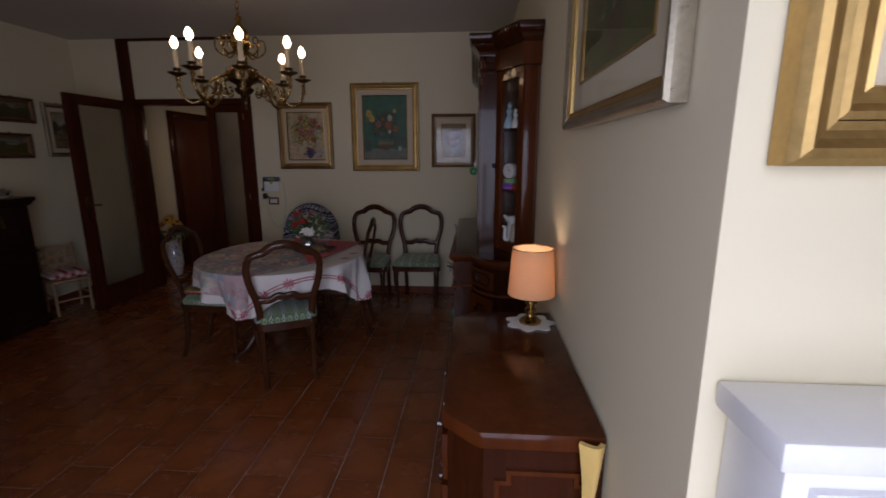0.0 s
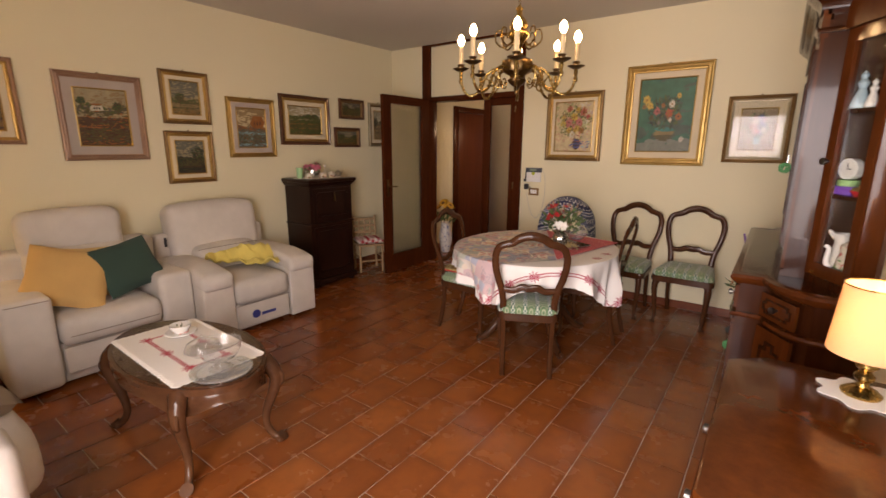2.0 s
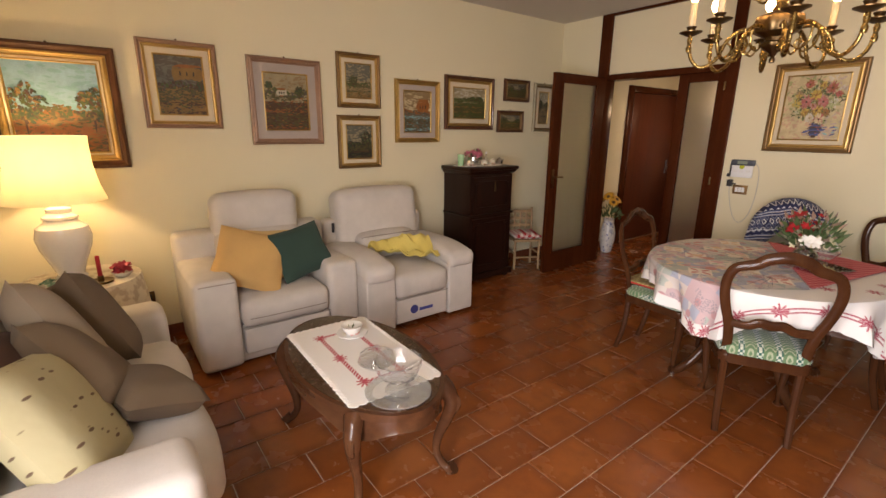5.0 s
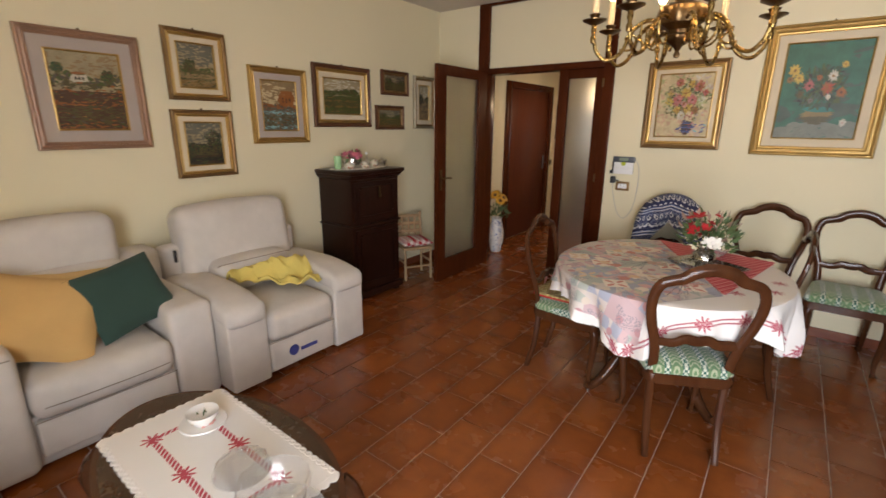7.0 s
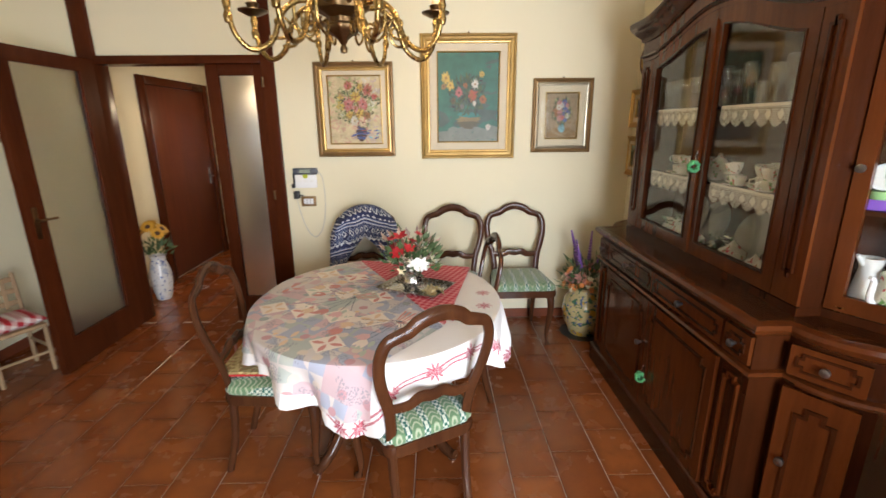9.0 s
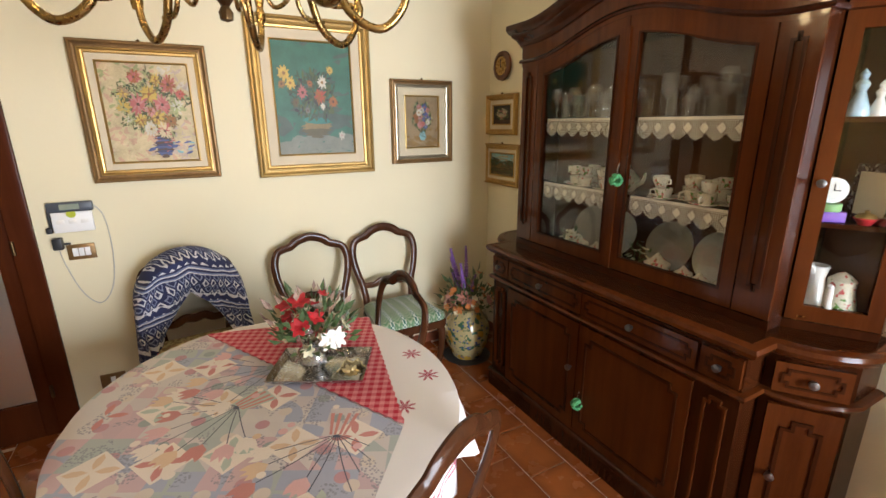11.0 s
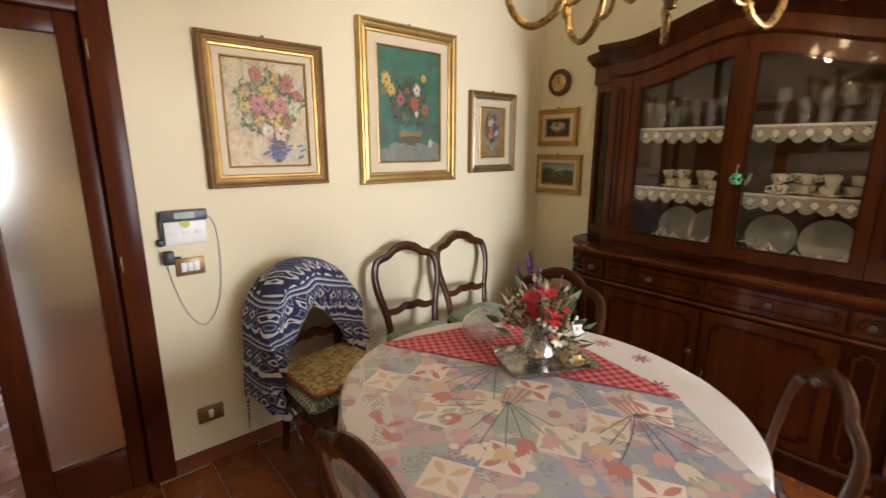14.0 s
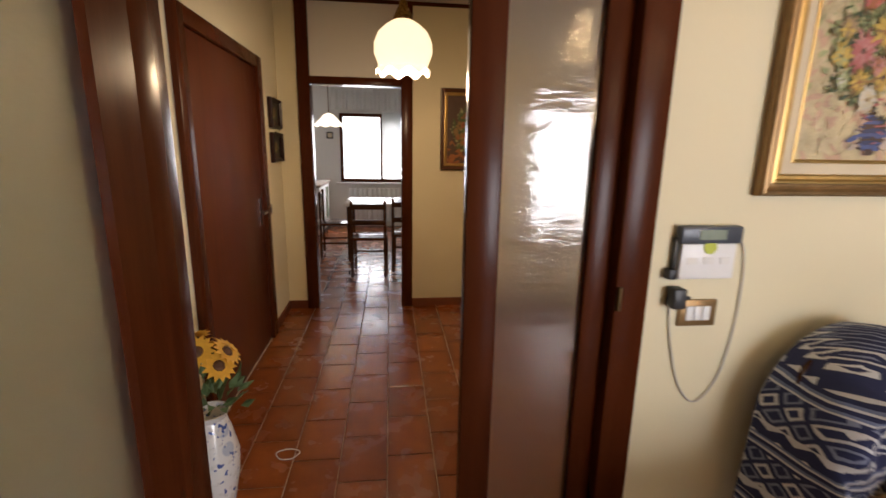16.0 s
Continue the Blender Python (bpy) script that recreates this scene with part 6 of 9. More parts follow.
# local frame: front towards +x, back at x = 0, seen width along y
s1 = thing("sofa_seat_unit", "light beige fabric sofa seat with wide square arms", "sofa", (-3.885, 0.58, 0), 0)
part("base", CB(0.03, 0.80, 0.02, 1.07, 0.022, 0.28, r=0.02), M_SOFA, s1)
part("armrest", CB(0.10, 0.86, 0.0, 0.255, 0.02, 0.625, r=0.045), M_SOFA, s1)
part("armrest", CB(0.10, 0.84, 0.855, 1.09, 0.02, 0.605, r=0.045), M_SOFA, s1)
part("seat_cushion", puffed(0.20, 0.88, 0.26, 0.85, 0.27, 0.46, 0.025), M_SOFA, s1)
part("footrest", CB(0.80, 0.855, 0.265, 0.845, 0.09, 0.27, r=0.015), M_SOFA, s1)
part("back_body", CB(0.0, 0.22, 0.0, 1.09, 0.10, 0.80, r=0.05), M_SOFA, s1)
part("back_cushion", puffed(0.12, 0.36, 0.255, 0.86, 0.44, 0.80, 0.03), M_SOFA, s1)
part("headrest", puffed(0.10, 0.30, 0.25, 0.865, 0.74, 1.06, 0.02, r=0.07), M_SOFA, s1)
s2 = thing("recliner_seat_unit", "light beige recliner with padded curved armrests", "sofa", (-3.83, 1.665, 0), 0)
part("base", CB(0.05, 0.86, 0.05, 1.0, 0.03, 0.26, r=0.02), M_SOFA, s2)
for y0, y1 in ((0.0, 0.255), (0.755, 1.02)):
    a = part("armrest", CB(0.12, 0.885, y0 + 0.008, y1 - 0.008, 0.02, 0.50, r=0.03), M_SOFA, s2)
    pad = puffed(0.13, 0.925, y0, y1, 0.47, 0.595, 0.018, r=0.045)
    for v in pad.verts:
        v.co.z -= 0.05 * max(0.0, (v.co.x - 0.55) / 0.38) ** 2
    part("arm_pad", pad, M_SOFA, a)
    part("arm_front", CB(0.87, 0.905, y0 + 0.004, y1 - 0.004, 0.03, 0.475, r=0.016), M_SOFA, a)
part("seat_cushion", puffed(0.22, 0.92, 0.26, 0.75, 0.25, 0.45, 0.03), M_SOFA, s2)
part("footrest", CB(0.83, 0.895, 0.262, 0.748, 0.05, 0.25, r=0.02), M_SOFA, s2)
part("back_cushion", puffed(0.10, 0.40, 0.24, 0.79, 0.40, 0.66, 0.02), M_SOFA, s2)
bk = puffed(0.02, 0.26, 0.12, 0.92, 0.50, 1.01, 0.03, r=0.08)
bmesh.ops.rotate(bk, cent=(0.1, 0.5, 0.5), matrix=Matrix.Rotation(radians(-8), 3, "Y"), verts=bk.verts)
part("headrest", bk, M_SOFA, s2)
part("back_body", CB(0.0, 0.14, 0.02, 1.0, 0.08, 0.78, r=0.04), M_SOFA, s2)
M_SEAM = fabric("taupe_seam_piping", (0.30, 0.26, 0.21))
for unit, pts in ((s1, [(0.862, 0.03, 0.60), (0.862, 0.235, 0.60)]), (s1, [(0.858, 0.262, 0.272), (0.858, 0.848, 0.272)]), (s2, [(0.907, 0.012, 0.478), (0.907, 0.245, 0.478)]), (s2, [(0.907, 0.765, 0.478), (0.907, 1.008, 0.478)]), (s2, [(0.898, 0.262, 0.252), (0.898, 0.748, 0.252)]),
                  (s2, [(0.36, 0.255, 0.64), (0.39, 0.30, 0.655), (0.39, 0.74, 0.655), (0.36, 0.78, 0.64)]), (s1, [(0.885, 0.30, 0.345), (0.905, 0.42, 0.35), (0.905, 0.70, 0.35), (0.885, 0.81, 0.345)])):
    part("seam", tube(smooth_path(pts, 4) if len(pts) > 2 else pts, 0.0032, 6), M_SEAM, unit)
M_TAGBLUE = plain("dark_blue_print", (0.05, 0.06, 0.25), 0.5)
lbl = part("maker_badge", tube([(0.896, 0.42, 0.15), (0.899, 0.42, 0.15)], 0.036, 20), M_TAGBLUE, s2, "round blue badge")
part("badge_bars", B(0.896, 0.8985, 0.47, 0.60, 0.125, 0.15), M_TAGBLUE, s2, "blue lettering shown as a bar")
part("pull_lever", B(0.16, 0.185, 0.075, 0.09, 0.68, 0.76, 0.004), M_BLACK, s2)

s3 = thing("sofa", "light beige three-seat fabric sofa with many cushions", "sofa", (-1.33, -0.50, 0), 90)
# local: front towards +x (world +y), y runs to world -x
part("base", CB(0.03, 0.88, 0.02, 1.66, 0.03, 0.27, r=0.02), M_SOFA, s3)
part("armrest", CB(0.06, 0.86, 0.0, 0.26, 0.03, 0.63, r=0.06), M_SOFA, s3)
part("armrest", CB(0.06, 0.92, 1.42, 1.68, 0.03, 0.60, r=0.06), M_SOFA, s3)
for y0 in (0.265, 0.845):
    part("seat_cushion", puffed(0.20, 0.935, y0, y0 + 0.573, 0.26, 0.46, 0.03), M_SOFA, s3)
part("back_body", CB(0.0, 0.20, 0.0, 1.68, 0.10, 0.72, r=0.06), M_SOFA, s3)
for y0 in (0.27, 0.85):
    part("back_cushion", puffed(0.12, 0.34, y0, y0 + 0.565, 0.46, 0.85, 0.04, r=0.08), M_SOFA, s3)


def cushion(label, colour, size, m, d=0.14, mat_=None):
    ob = part("cushion", pillow_mesh(size[0], size[1], d), mat_ or fabric(label.split(",")[0].replace(" ", "_"), colour), None, m=m)
    return tagged(ob, label, "cushion", "cushions")


cushion("mustard yellow quilted cushion on the sofa", (0.58, 0.36, 0.13), (0.46, 0.44), pose(-3.28, 0.98, 0.66, -38, 0, 80) @ pose(0, 0, 0, 0, 18, 0), 0.12)
cushion("pale yellow cushion behind the others", (0.66, 0.46, 0.20), (0.42, 0.40), pose(-3.40, 1.10, 0.64, -30, 0, 90) @ pose(0, 0, 0, 0, 8, 0), 0.10)
cushion("dark green cushion on the sofa", (0.028, 0.062, 0.046), (0.42, 0.37), pose(-3.27, 1.33, 0.67, -30, 0, 98) @ pose(0, 0, 0, 0, -9, 0), 0.12)
M_FEATHER = None
m, nt, p = nodes_of("cream_cotton_with_feathers")
v = coords(nt)
wv = nt.nodes.new("ShaderNodeTexVoronoi")
wv.inputs["Scale"].default_value = 11
mp = nt.nodes.new("ShaderNodeMapping")
mp.inputs["Scale"].default_value, mp.inputs["Rotation"].default_value = (1, 1, 3.2), (0, 0.5, 0)
nt.links.new(v, mp.inputs[0])
nt.links.new(mp.outputs[0], wv.inputs["Vector"])
nt.links.new(mix(nt, ramp(nt, wv.outputs["Distance"], [(0.16, (1, 1, 1)), (0.22, (0, 0, 0))]), (0.52, 0.47, 0.28), (0.16, 0.10, 0.06)), p.inputs["Base Color"])
p.inputs["Roughness"].default_value = 0.8
bump(nt, p, noise_tex(nt, v, 6, 3), 0.5, 0.02)
M_FEATHER = m
cushion("cream cushion printed with small brown feathers", None, (0.47, 0.47), pose(-1.78, 0.03, 0.665, -32, 6, 172) @ pose(0, 0, 0, 0, 14, 0), 0.17, M_FEATHER)
cushion("taupe cushion leaning on the sofa back", (0.125, 0.082, 0.045), (0.46, 0.46), pose(-2.58, 0.11, 0.675, -18, 0, 205) @ pose(0, 0, 0, 0, 24, 0), 0.21)
cushion("light greige cushion leaning on the sofa back", (0.30, 0.235, 0.165), (0.48, 0.48), pose(-2.36, 0.03, 0.685, -22, 0, 196) @ pose(0, 0, 0, 0, 38, 0), 0.20)
cushion("beige cushion at the sofa back", (0.33, 0.26, 0.18), (0.44, 0.44), pose(-2.38, -0.14, 0.695, -20, 0, 180), 0.13)
cushion("dark brown cushion at the sofa back", (0.085, 0.035, 0.02), (0.42, 0.38), pose(-2.08, -0.09, 0.70, -26, 0, 178) @ pose(0, 0, 0, 0, 20, 0), 0.13)
cushion("taupe cushion lying against others", (0.155, 0.105, 0.06), (0.42, 0.42), pose(-2.15, 0.10, 0.64, -35, 0, 190) @ pose(0, 0, 0, 0, 45, 0), 0.19)
cushion("small taupe cushion lying on the seat", (0.14, 0.095, 0.055), (0.36, 0.30), pose(-2.03, 0.27, 0.555, -68, 0, 200), 0.15)
M_BLANKET = fabric("soft_yellow_fleece", (0.68, 0.55, 0.14), 0.95, 200, 0.18)
rr = random.Random(3)
grid = []
for j in range(23):
    row = []
    for i in range(17):
        u, v = i / 16 - 0.5, j / 22 - 0.5
        x, y = 0.30 * u + 0.13 * math.sin(4.2 * v), 0.52 * v
        z = 0.055 + 0.085 * math.exp(-((u + 0.35 * math.sin(4 * v)) / 0.20) ** 2) * (1.2 + 0.5 * math.sin(6 * v)) + 0.028 * math.sin(15 * u + 9 * v) * (0.5 - abs(u)) * 2 + 0.016 * math.sin(31 * v + 9 * u) + 0.022 * math.sin(19 * u + 2) * math.sin(15 * v)
        row.append((x, y, max(0.012, z - 0.06 * max(0, abs(v) - 0.36))))
    grid.append(row)
tagged(part("blanket", sheet(grid, 0.012), M_BLANKET, None, m=pose(-3.31, 2.19, 0.47, 0, -4, -12)), "crumpled soft yellow blanket on the recliner seat", "blanket")

# ---- coffee table ----
ct = thing("coffee_table", "oval carved walnut coffee table with a dark top", "table", (-1.915, 1.10, 0))
ct.scale = (1, 1, 1.06)
CA, CBB = 0.535, 0.305
M_DARKTOP = plain("dark_walnut_top", (0.060, 0.027, 0.012), 0.24, var=0.3, scale=10, bumpy=0.05, coat=0.3)
part("top", prism(oval(CA, CBB), 0.435, 0.465, bev=0.008), M_TABLEWOOD, ct)
part("inset", prism(oval(CA - 0.02, CBB - 0.02), 0.465, 0.469), M_DARKTOP, ct, "dark brown inset top", smooth=False)
rings = []
for i in range(96):
    a = 2 * math.pi * i / 96
    zb = 0.368 - 0.022 * math.cos(4 * a + math.pi) - 0.01 * math.cos(8 * a)
    rings.append([((CA - d) * math.cos(a), (CBB - d) * math.sin(a), z) for d, z in ((0.022, 0.435), (0.012, 0.41), (0.014, zb + 0.014), (0.008, zb), (0.035, zb), (0.05, 0.435))])
bm = bmesh.new()
rows = [[bm.verts.new(q) for q in ring] for ring in rings]
for a, b in zip(rows, rows[1:] + rows[:1]):
    for k in range(6):
        bm.faces.new((a[k], a[(k + 1) % 6], b[(k + 1) % 6], b[k]))
part("apron", bm, M_TABLEWOOD, ct, "carved wavy apron")
for sx in (-1, 1):
    for sy in (-1, 1):
        x, y = sx * 0.365, sy * 0.205
        dx, dy = sx * 0.80, sy * 0.60
        Q = lambda o, z: (x + dx * o, y + dy * o, z)  # noqa: E731
        leg = part("leg", tube(smooth_path([Q(0.0, 0.43), Q(0.035, 0.40), Q(0.055, 0.345), Q(0.035, 0.27), Q(-0.005, 0.17), Q(-0.012, 0.09), Q(0.02, 0.035), Q(0.055, 0.018), Q(0.07, 0.03)], 5),
                               lambda t: 0.044 - 0.026 * min(1, t * 1.7) + 0.012 * max(0, (t - 0.8) / 0.2), 10), M_TABLEWOOD, ct)
        part("scroll", tube(smooth_path([Q(0.045, 0.395), Q(0.085, 0.36), Q(0.075, 0.315), Q(0.045, 0.325), Q(0.055, 0.35)], 5), lambda t: 0.015 - 0.006 * t, 8), M_TABLEWOOD, leg)
        part("foot", lathe([(0, 0), (0.02, 0), (0.024, 0.012), (0.014, 0.03), (0, 0.032)], 12, Q(0.052, 0.0)), M_TABLEWOOD, leg)


def runner_material():
    m, nt, p = nodes_of("white_runner_with_red_stitching")
    tc = nt.nodes.new("ShaderNodeTexCoord")
    sx = nt.nodes.new("ShaderNodeSeparateXYZ")
    nt.links.new(tc.outputs["Object"], sx.inputs[0])
    x, y = sx.outputs[0], sx.outputs[1]
    ax, ay = calc(nt, "ABSOLUTE", x), calc(nt, "ABSOLUTE", y)
    line1 = calc(nt, "MULTIPLY", calc(nt, "LESS_THAN", calc(nt, "ABSOLUTE", calc(nt, "SUBTRACT", ay, 0.09)), 0.011), calc(nt, "LESS_THAN", ax, 0.25))
    line2 = calc(nt, "MULTIPLY", calc(nt, "LESS_THAN", calc(nt, "ABSOLUTE", calc(nt, "SUBTRACT", ax, 0.25)), 0.010), calc(nt, "LESS_THAN", ay, 0.09))
    dash = calc(nt, "GREATER_THAN", calc(nt, "SINE", calc(nt, "MULTIPLY", calc(nt, "ADD", x, y), 300.0)), -0.6)
    red = calc(nt, "MULTIPLY", calc(nt, "MAXIMUM", line1, line2), dash)
    for px_ in (0.0, 0.25):
        du, dv = calc(nt, "SUBTRACT", ax, px_), calc(nt, "SUBTRACT", ay, 0.09)
        rad = calc(nt, "SQRT", calc(nt, "ADD", calc(nt, "MULTIPLY", du, du), calc(nt, "MULTIPLY", dv, dv)))
        lim = calc(nt, "ADD", 0.022, calc(nt, "MULTIPLY", calc(nt, "COSINE", calc(nt, "MULTIPLY", calc(nt, "ARCTAN2", dv, du), 8.0)), 0.015))
        red = calc(nt, "MAXIMUM", red, calc(nt, "LESS_THAN", rad, lim))
    cloth = mix(nt, calc(nt, "MULTIPLY", noise_tex(nt, tc.outputs["Object"], 12, 3), 0.3), (0.80, 0.77, 0.72), (0.70, 0.66, 0.60))
    nt.links.new(mix(nt, red, cloth, (0.47, 0.06, 0.08)), p.inputs["Base Color"])
    p.inputs["Roughness"].default_value = 0.9
    bump(nt, p, noise_tex(nt, tc.outputs["Object"], 300, 2), 0.3, 0.002)
    return m


edge = []
for (x0, y0), (x1, y1), n in (((-0.37, -0.2), (0.37, -0.2), 66), ((0.37, -0.2), (0.37, 0.2), 36), ((0.37, 0.2), (-0.37, 0.2), 66), ((-0.37, 0.2), (-0.37, -0.2), 36)):
    nx, ny = (y1 - y0), -(x1 - x0)
    L = math.hypot(nx, ny)
    for i in range(n):
        w = 0.010 * abs(math.sin(math.pi * i / 3.0))
        edge.append((x0 + (x1 - x0) * i / n + w * nx / L, y0 + (y1 - y0) * i / n + w * ny / L))
run = thing("table_runner", "white lace-edged runner with red embroidery", "table runner", (-1.925, 1.10, 0.028), -1)
inner_edge = [(max(-0.362, min(0.362, x)), max(-0.192, min(0.192, y))) for x, y in edge]
part("linen", B(-0.362, 0.362, -0.192, 0.192, 0.4695, 0.4725), runner_material(), run, smooth=False)
part("lace_border", plate([(x * 1.03, y * 1.05) for x, y in edge], inner_edge, lambda a, b, d: (a, b, d), 0.4695, 0.4719), M_LACE, run, "white crocheted lace border", smooth=False)
for sy in (-1, 1):
    for k in range(24):
        x = -0.345 + 0.03 * k
        part("lace_loop", tube([(x + 0.012 * math.cos(w), sy * (0.208 + 0.009 * math.sin(w)), 0.4722) for w in (2 * math.pi * q_ / 10 for q_ in range(10))], 0.0022, 5, closed=True), M_LACE, run)
small("glass_dish", "round cut glass dish with a domed glass lid", "dish", (-1.765, 1.115, 0.5015), [("dish", lathe([(0, 0), (0.05, 0), (0.085, 0.03), (0.088, 0.0305)], 26), M_CRYSTAL), ("lid", lathe([(0.082, 0.031), (0.075, 0.06), (0.04, 0.08), (0.008, 0.085), (0.01, 0.1), (0, 0.105)], 26, flute=0.02, flutes=13), M_CRYSTAL)])
small("crystal_coupe", "footed cut crystal bowl on a glass plate", "bowl", (-1.535, 1.085, 0.498), [("plate", lathe([(0, 0), (0.09, 0), (0.135, 0.008), (0.135, 0.012), (0.09, 0.005), (0, 0.004)], 32), pane_glass("thick_glass_plate", (0.93, 0.94, 0.93), 2.4, 0.16)),
    ("bowl", lathe([(0, 0.014), (0.055, 0.013), (0.05, 0.02), (0.016, 0.032), (0.018, 0.045), (0.07, 0.075), (0.09, 0.115), (0.096, 0.148), (0.08, 0.135), (0.04, 0.12), (0, 0.118)], 28, flute=0.03, flutes=14), M_CRYSTAL)])
small("trinket_cup", "small white and gold porcelain cup with flowers", "ornament", (-2.12, 1.165, 0.5015), [("saucer", lathe([(0, 0), (0.05, 0), (0.08, 0.012), (0.078, 0.016), (0, 0.006)], 22), M_PORCELAIN), ("cup", lathe([(0, 0.008), (0.03, 0.01), (0.05, 0.04), (0.055, 0.055), (0.045, 0.05), (0, 0.03)], 20), M_PORCELAIN), ("blossom", blossoms(8, (0.04, 0.04, 0.025), 0.014, 0.022, 14), M_PINK), ("gilding", blossoms(4, (0.035, 0.035, 0.03), 0.012, 0.018, 15), M_GOLD)])
part("petal_mount", leaves(3, (0.03, 0.03, 0.02), 0.03, 2), M_LEAF, bpy.data.objects["trinket_cup"], m=MT((0, 0, 0.03)))

# ---- corner table with the big lamp ----
lt = thing("side_table", "round side table under a cream lace cloth", "table", (-3.56, 0.06, 0))
part("tabletop", lathe([(0, 0.60), (0.30, 0.60), (0.305, 0.61), (0.30, 0.622), (0, 0.622)], 40), M_WALNUT, lt)
part("column", lathe([(0, 0.02), (0.16, 0.02), (0.15, 0.05), (0.03, 0.08), (0.025, 0.58), (0.08, 0.60), (0, 0.60)], 20), M_WALNUT, lt)
part("foot", lathe([(0, 0), (0.17, 0), (0.17, 0.02), (0, 0.02)], 20), M_WALNUT, lt)
rows = []
for k in range(20):
    row = []
    for i in range(97):
        a = 2 * math.pi * (i % 96) / 96
        if k < 6:
            r, z = 0.31 * k / 5, 0.6245
        else:
            s = (k - 5) / 14
            r, z = 0.312 + 0.012 * min(1, s * 3) + (0.02 + 0.02 * math.sin(11 * a)) * s, 0.6245 - 0.36 * s - 0.015 * abs(math.sin(16 * a)) * (k == 19)
        row.append((r * math.cos(a), r * math.sin(a), z))
    rows.append(row)
m, nt, p = nodes_of("cream_cloth_with_tulle_flowers")
v = coords(nt)
nt.links.new(mix(nt, ramp(nt, noise_tex(nt, v, 13, 2), [(0.5, (0, 0, 0)), (0.58, (1, 1, 1))]), (0.70, 0.64, 0.52), (0.52, 0.44, 0.34)), p.inputs["Base Color"])
p.inputs["Roughness"].default_value = 0.9
tagged(part("tablecloth", sheet(rows, 0.003), m, None, m=MT((-3.56, 0.06, 0))), "cream patterned cloth over the round side table", "tablecloth")
bl = thing("table_lamp", "large lit lamp with white porcelain jar base", "lamp", (-3.60, 0.02, 0.6285))
part("base", lathe([(0, 0), (0.075, 0), (0.08, 0.012), (0.066, 0.03), (0.085, 0.09), (0.125, 0.19), (0.138, 0.26), (0.125, 0.32), (0.085, 0.35), (0.078, 0.365), (0.088, 0.37), (0.086, 0.385), (0.06, 0.405), (0.062, 0.43), (0.025, 0.45), (0.012, 0.46), (0.01, 0.56), (0, 0.56)], 36), M_PORCELAIN, bl, "white glazed ginger jar base")
rings = []
for z, r in ((0.475, 0.262), (0.56, 0.235), (0.68, 0.215), (0.80, 0.212), (0.845, 0.215)):
    rings.append([(r * (1 + 0.012 * math.cos(10 * w)) * math.cos(w), r * (1 + 0.012 * math.cos(10 * w)) * math.sin(w) * 0.94, z) for w in (2 * math.pi * i / 80 for i in range(80))])
sh = bmesh.new()
loops(sh, rings + [[(x * 0.992, y * 0.992, z) for x, y, z in r_] for r_ in rings[::-1]] + [rings[0]], cap=False)
part("shade", sh, M_SHADE_BIG, bl, "pale bell-shaped silk shade")
part("bulb", lathe([(0, 0.56), (0.014, 0.565), (0.03, 0.61), (0.026, 0.64), (0, 0.655)], 16), M_BULB, bl)
lamp("big_lamp_light", "POINT", pose(-3.60, 0.02, 0.6285 + 0.70), 17, (1.0, 0.76, 0.42), 0.03)
cd = thing("candle_holder", "red candle in a small dark brass holder", "candle", (-3.40, 0.16, 0.6285))
part("holder", lathe([(0, 0), (0.06, 0), (0.066, 0.012), (0.06, 0.01), (0.016, 0.008), (0.016, 0.04), (0, 0.04)], 20), M_BRASS_DARK, cd)
part("candle", lathe([(0, 0.03), (0.012, 0.03), (0.011, 0.16), (0, 0.165)], 12), M_RED, cd, "plain red candle")
po = thing("potted_flower", "small red flower in a pale bowl", "plant", (-3.48, 0.27, 0.6285))
part("bowl", lathe([(0, 0), (0.035, 0), (0.06, 0.03), (0.055, 0.03), (0, 0.015)], 18), M_PORCELAIN, po)
part("blossom", blossoms(12, (0.05, 0.05, 0.06), 0.022, 0.035, 41), plain("crimson_petals", (0.36, 0.03, 0.05), 0.5), po, m=MT((0, 0, 0.03)))
sb = thing("shell_bowl", "small green and cream ceramic ornament", "ornament", (-3.44, -0.08, 0.6285))
part("dish", lathe([(0, 0), (0.04, 0), (0.055, 0.02), (0, 0.012)], 18), M_PORCELAIN, sb)
part("green_part", blossoms(6, (0.03, 0.03, 0.04), 0.02, 0.03, 44), plain("sea_green_glaze", (0.16, 0.28, 0.2), 0.25), sb, m=MT((0, 0, 0.015)))
sk = thing("wall_socket", "dark brass socket plate on the wall", "socket", (W0 + 0.001, 0.40, 0.32))
part("plate", B(0, 0.008, -0.04, 0.04, -0.04, 0.04, 0.002), M_BRASS_DARK, sk)
part("insert", B(0.008, 0.011, -0.02, 0.02, -0.02, 0.02, 0.001), M_BLACK, sk)

# ---- small dark chest, child's chair ----
cs = thing("small_chest", "small almost black carved wooden chest cabinet", "cabinet", (W0 + 0.018, 3.38, 0))
cs.scale = (1.05, 0.945, 1.038)
part("body", B(0.0, 0.40, -0.30, 0.30, 0.09, 1.10), M_CHEST, cs, smooth=False)
part("top", B(0.0, 0.45, -0.345, 0.345, 1.10, 1.135, 0.008), M_CHEST, cs)
part("top_moulding", mould([(0.0, -0.30, 1.06), (0.40, -0.30, 1.06), (0.40, 0.30, 1.06), (0.0, 0.30, 1.06)], [(0, 0), (0.012, 0.006), (0.03, 0.03), (0.032, 0.04), (0, 0.04)]), M_CHEST, cs)
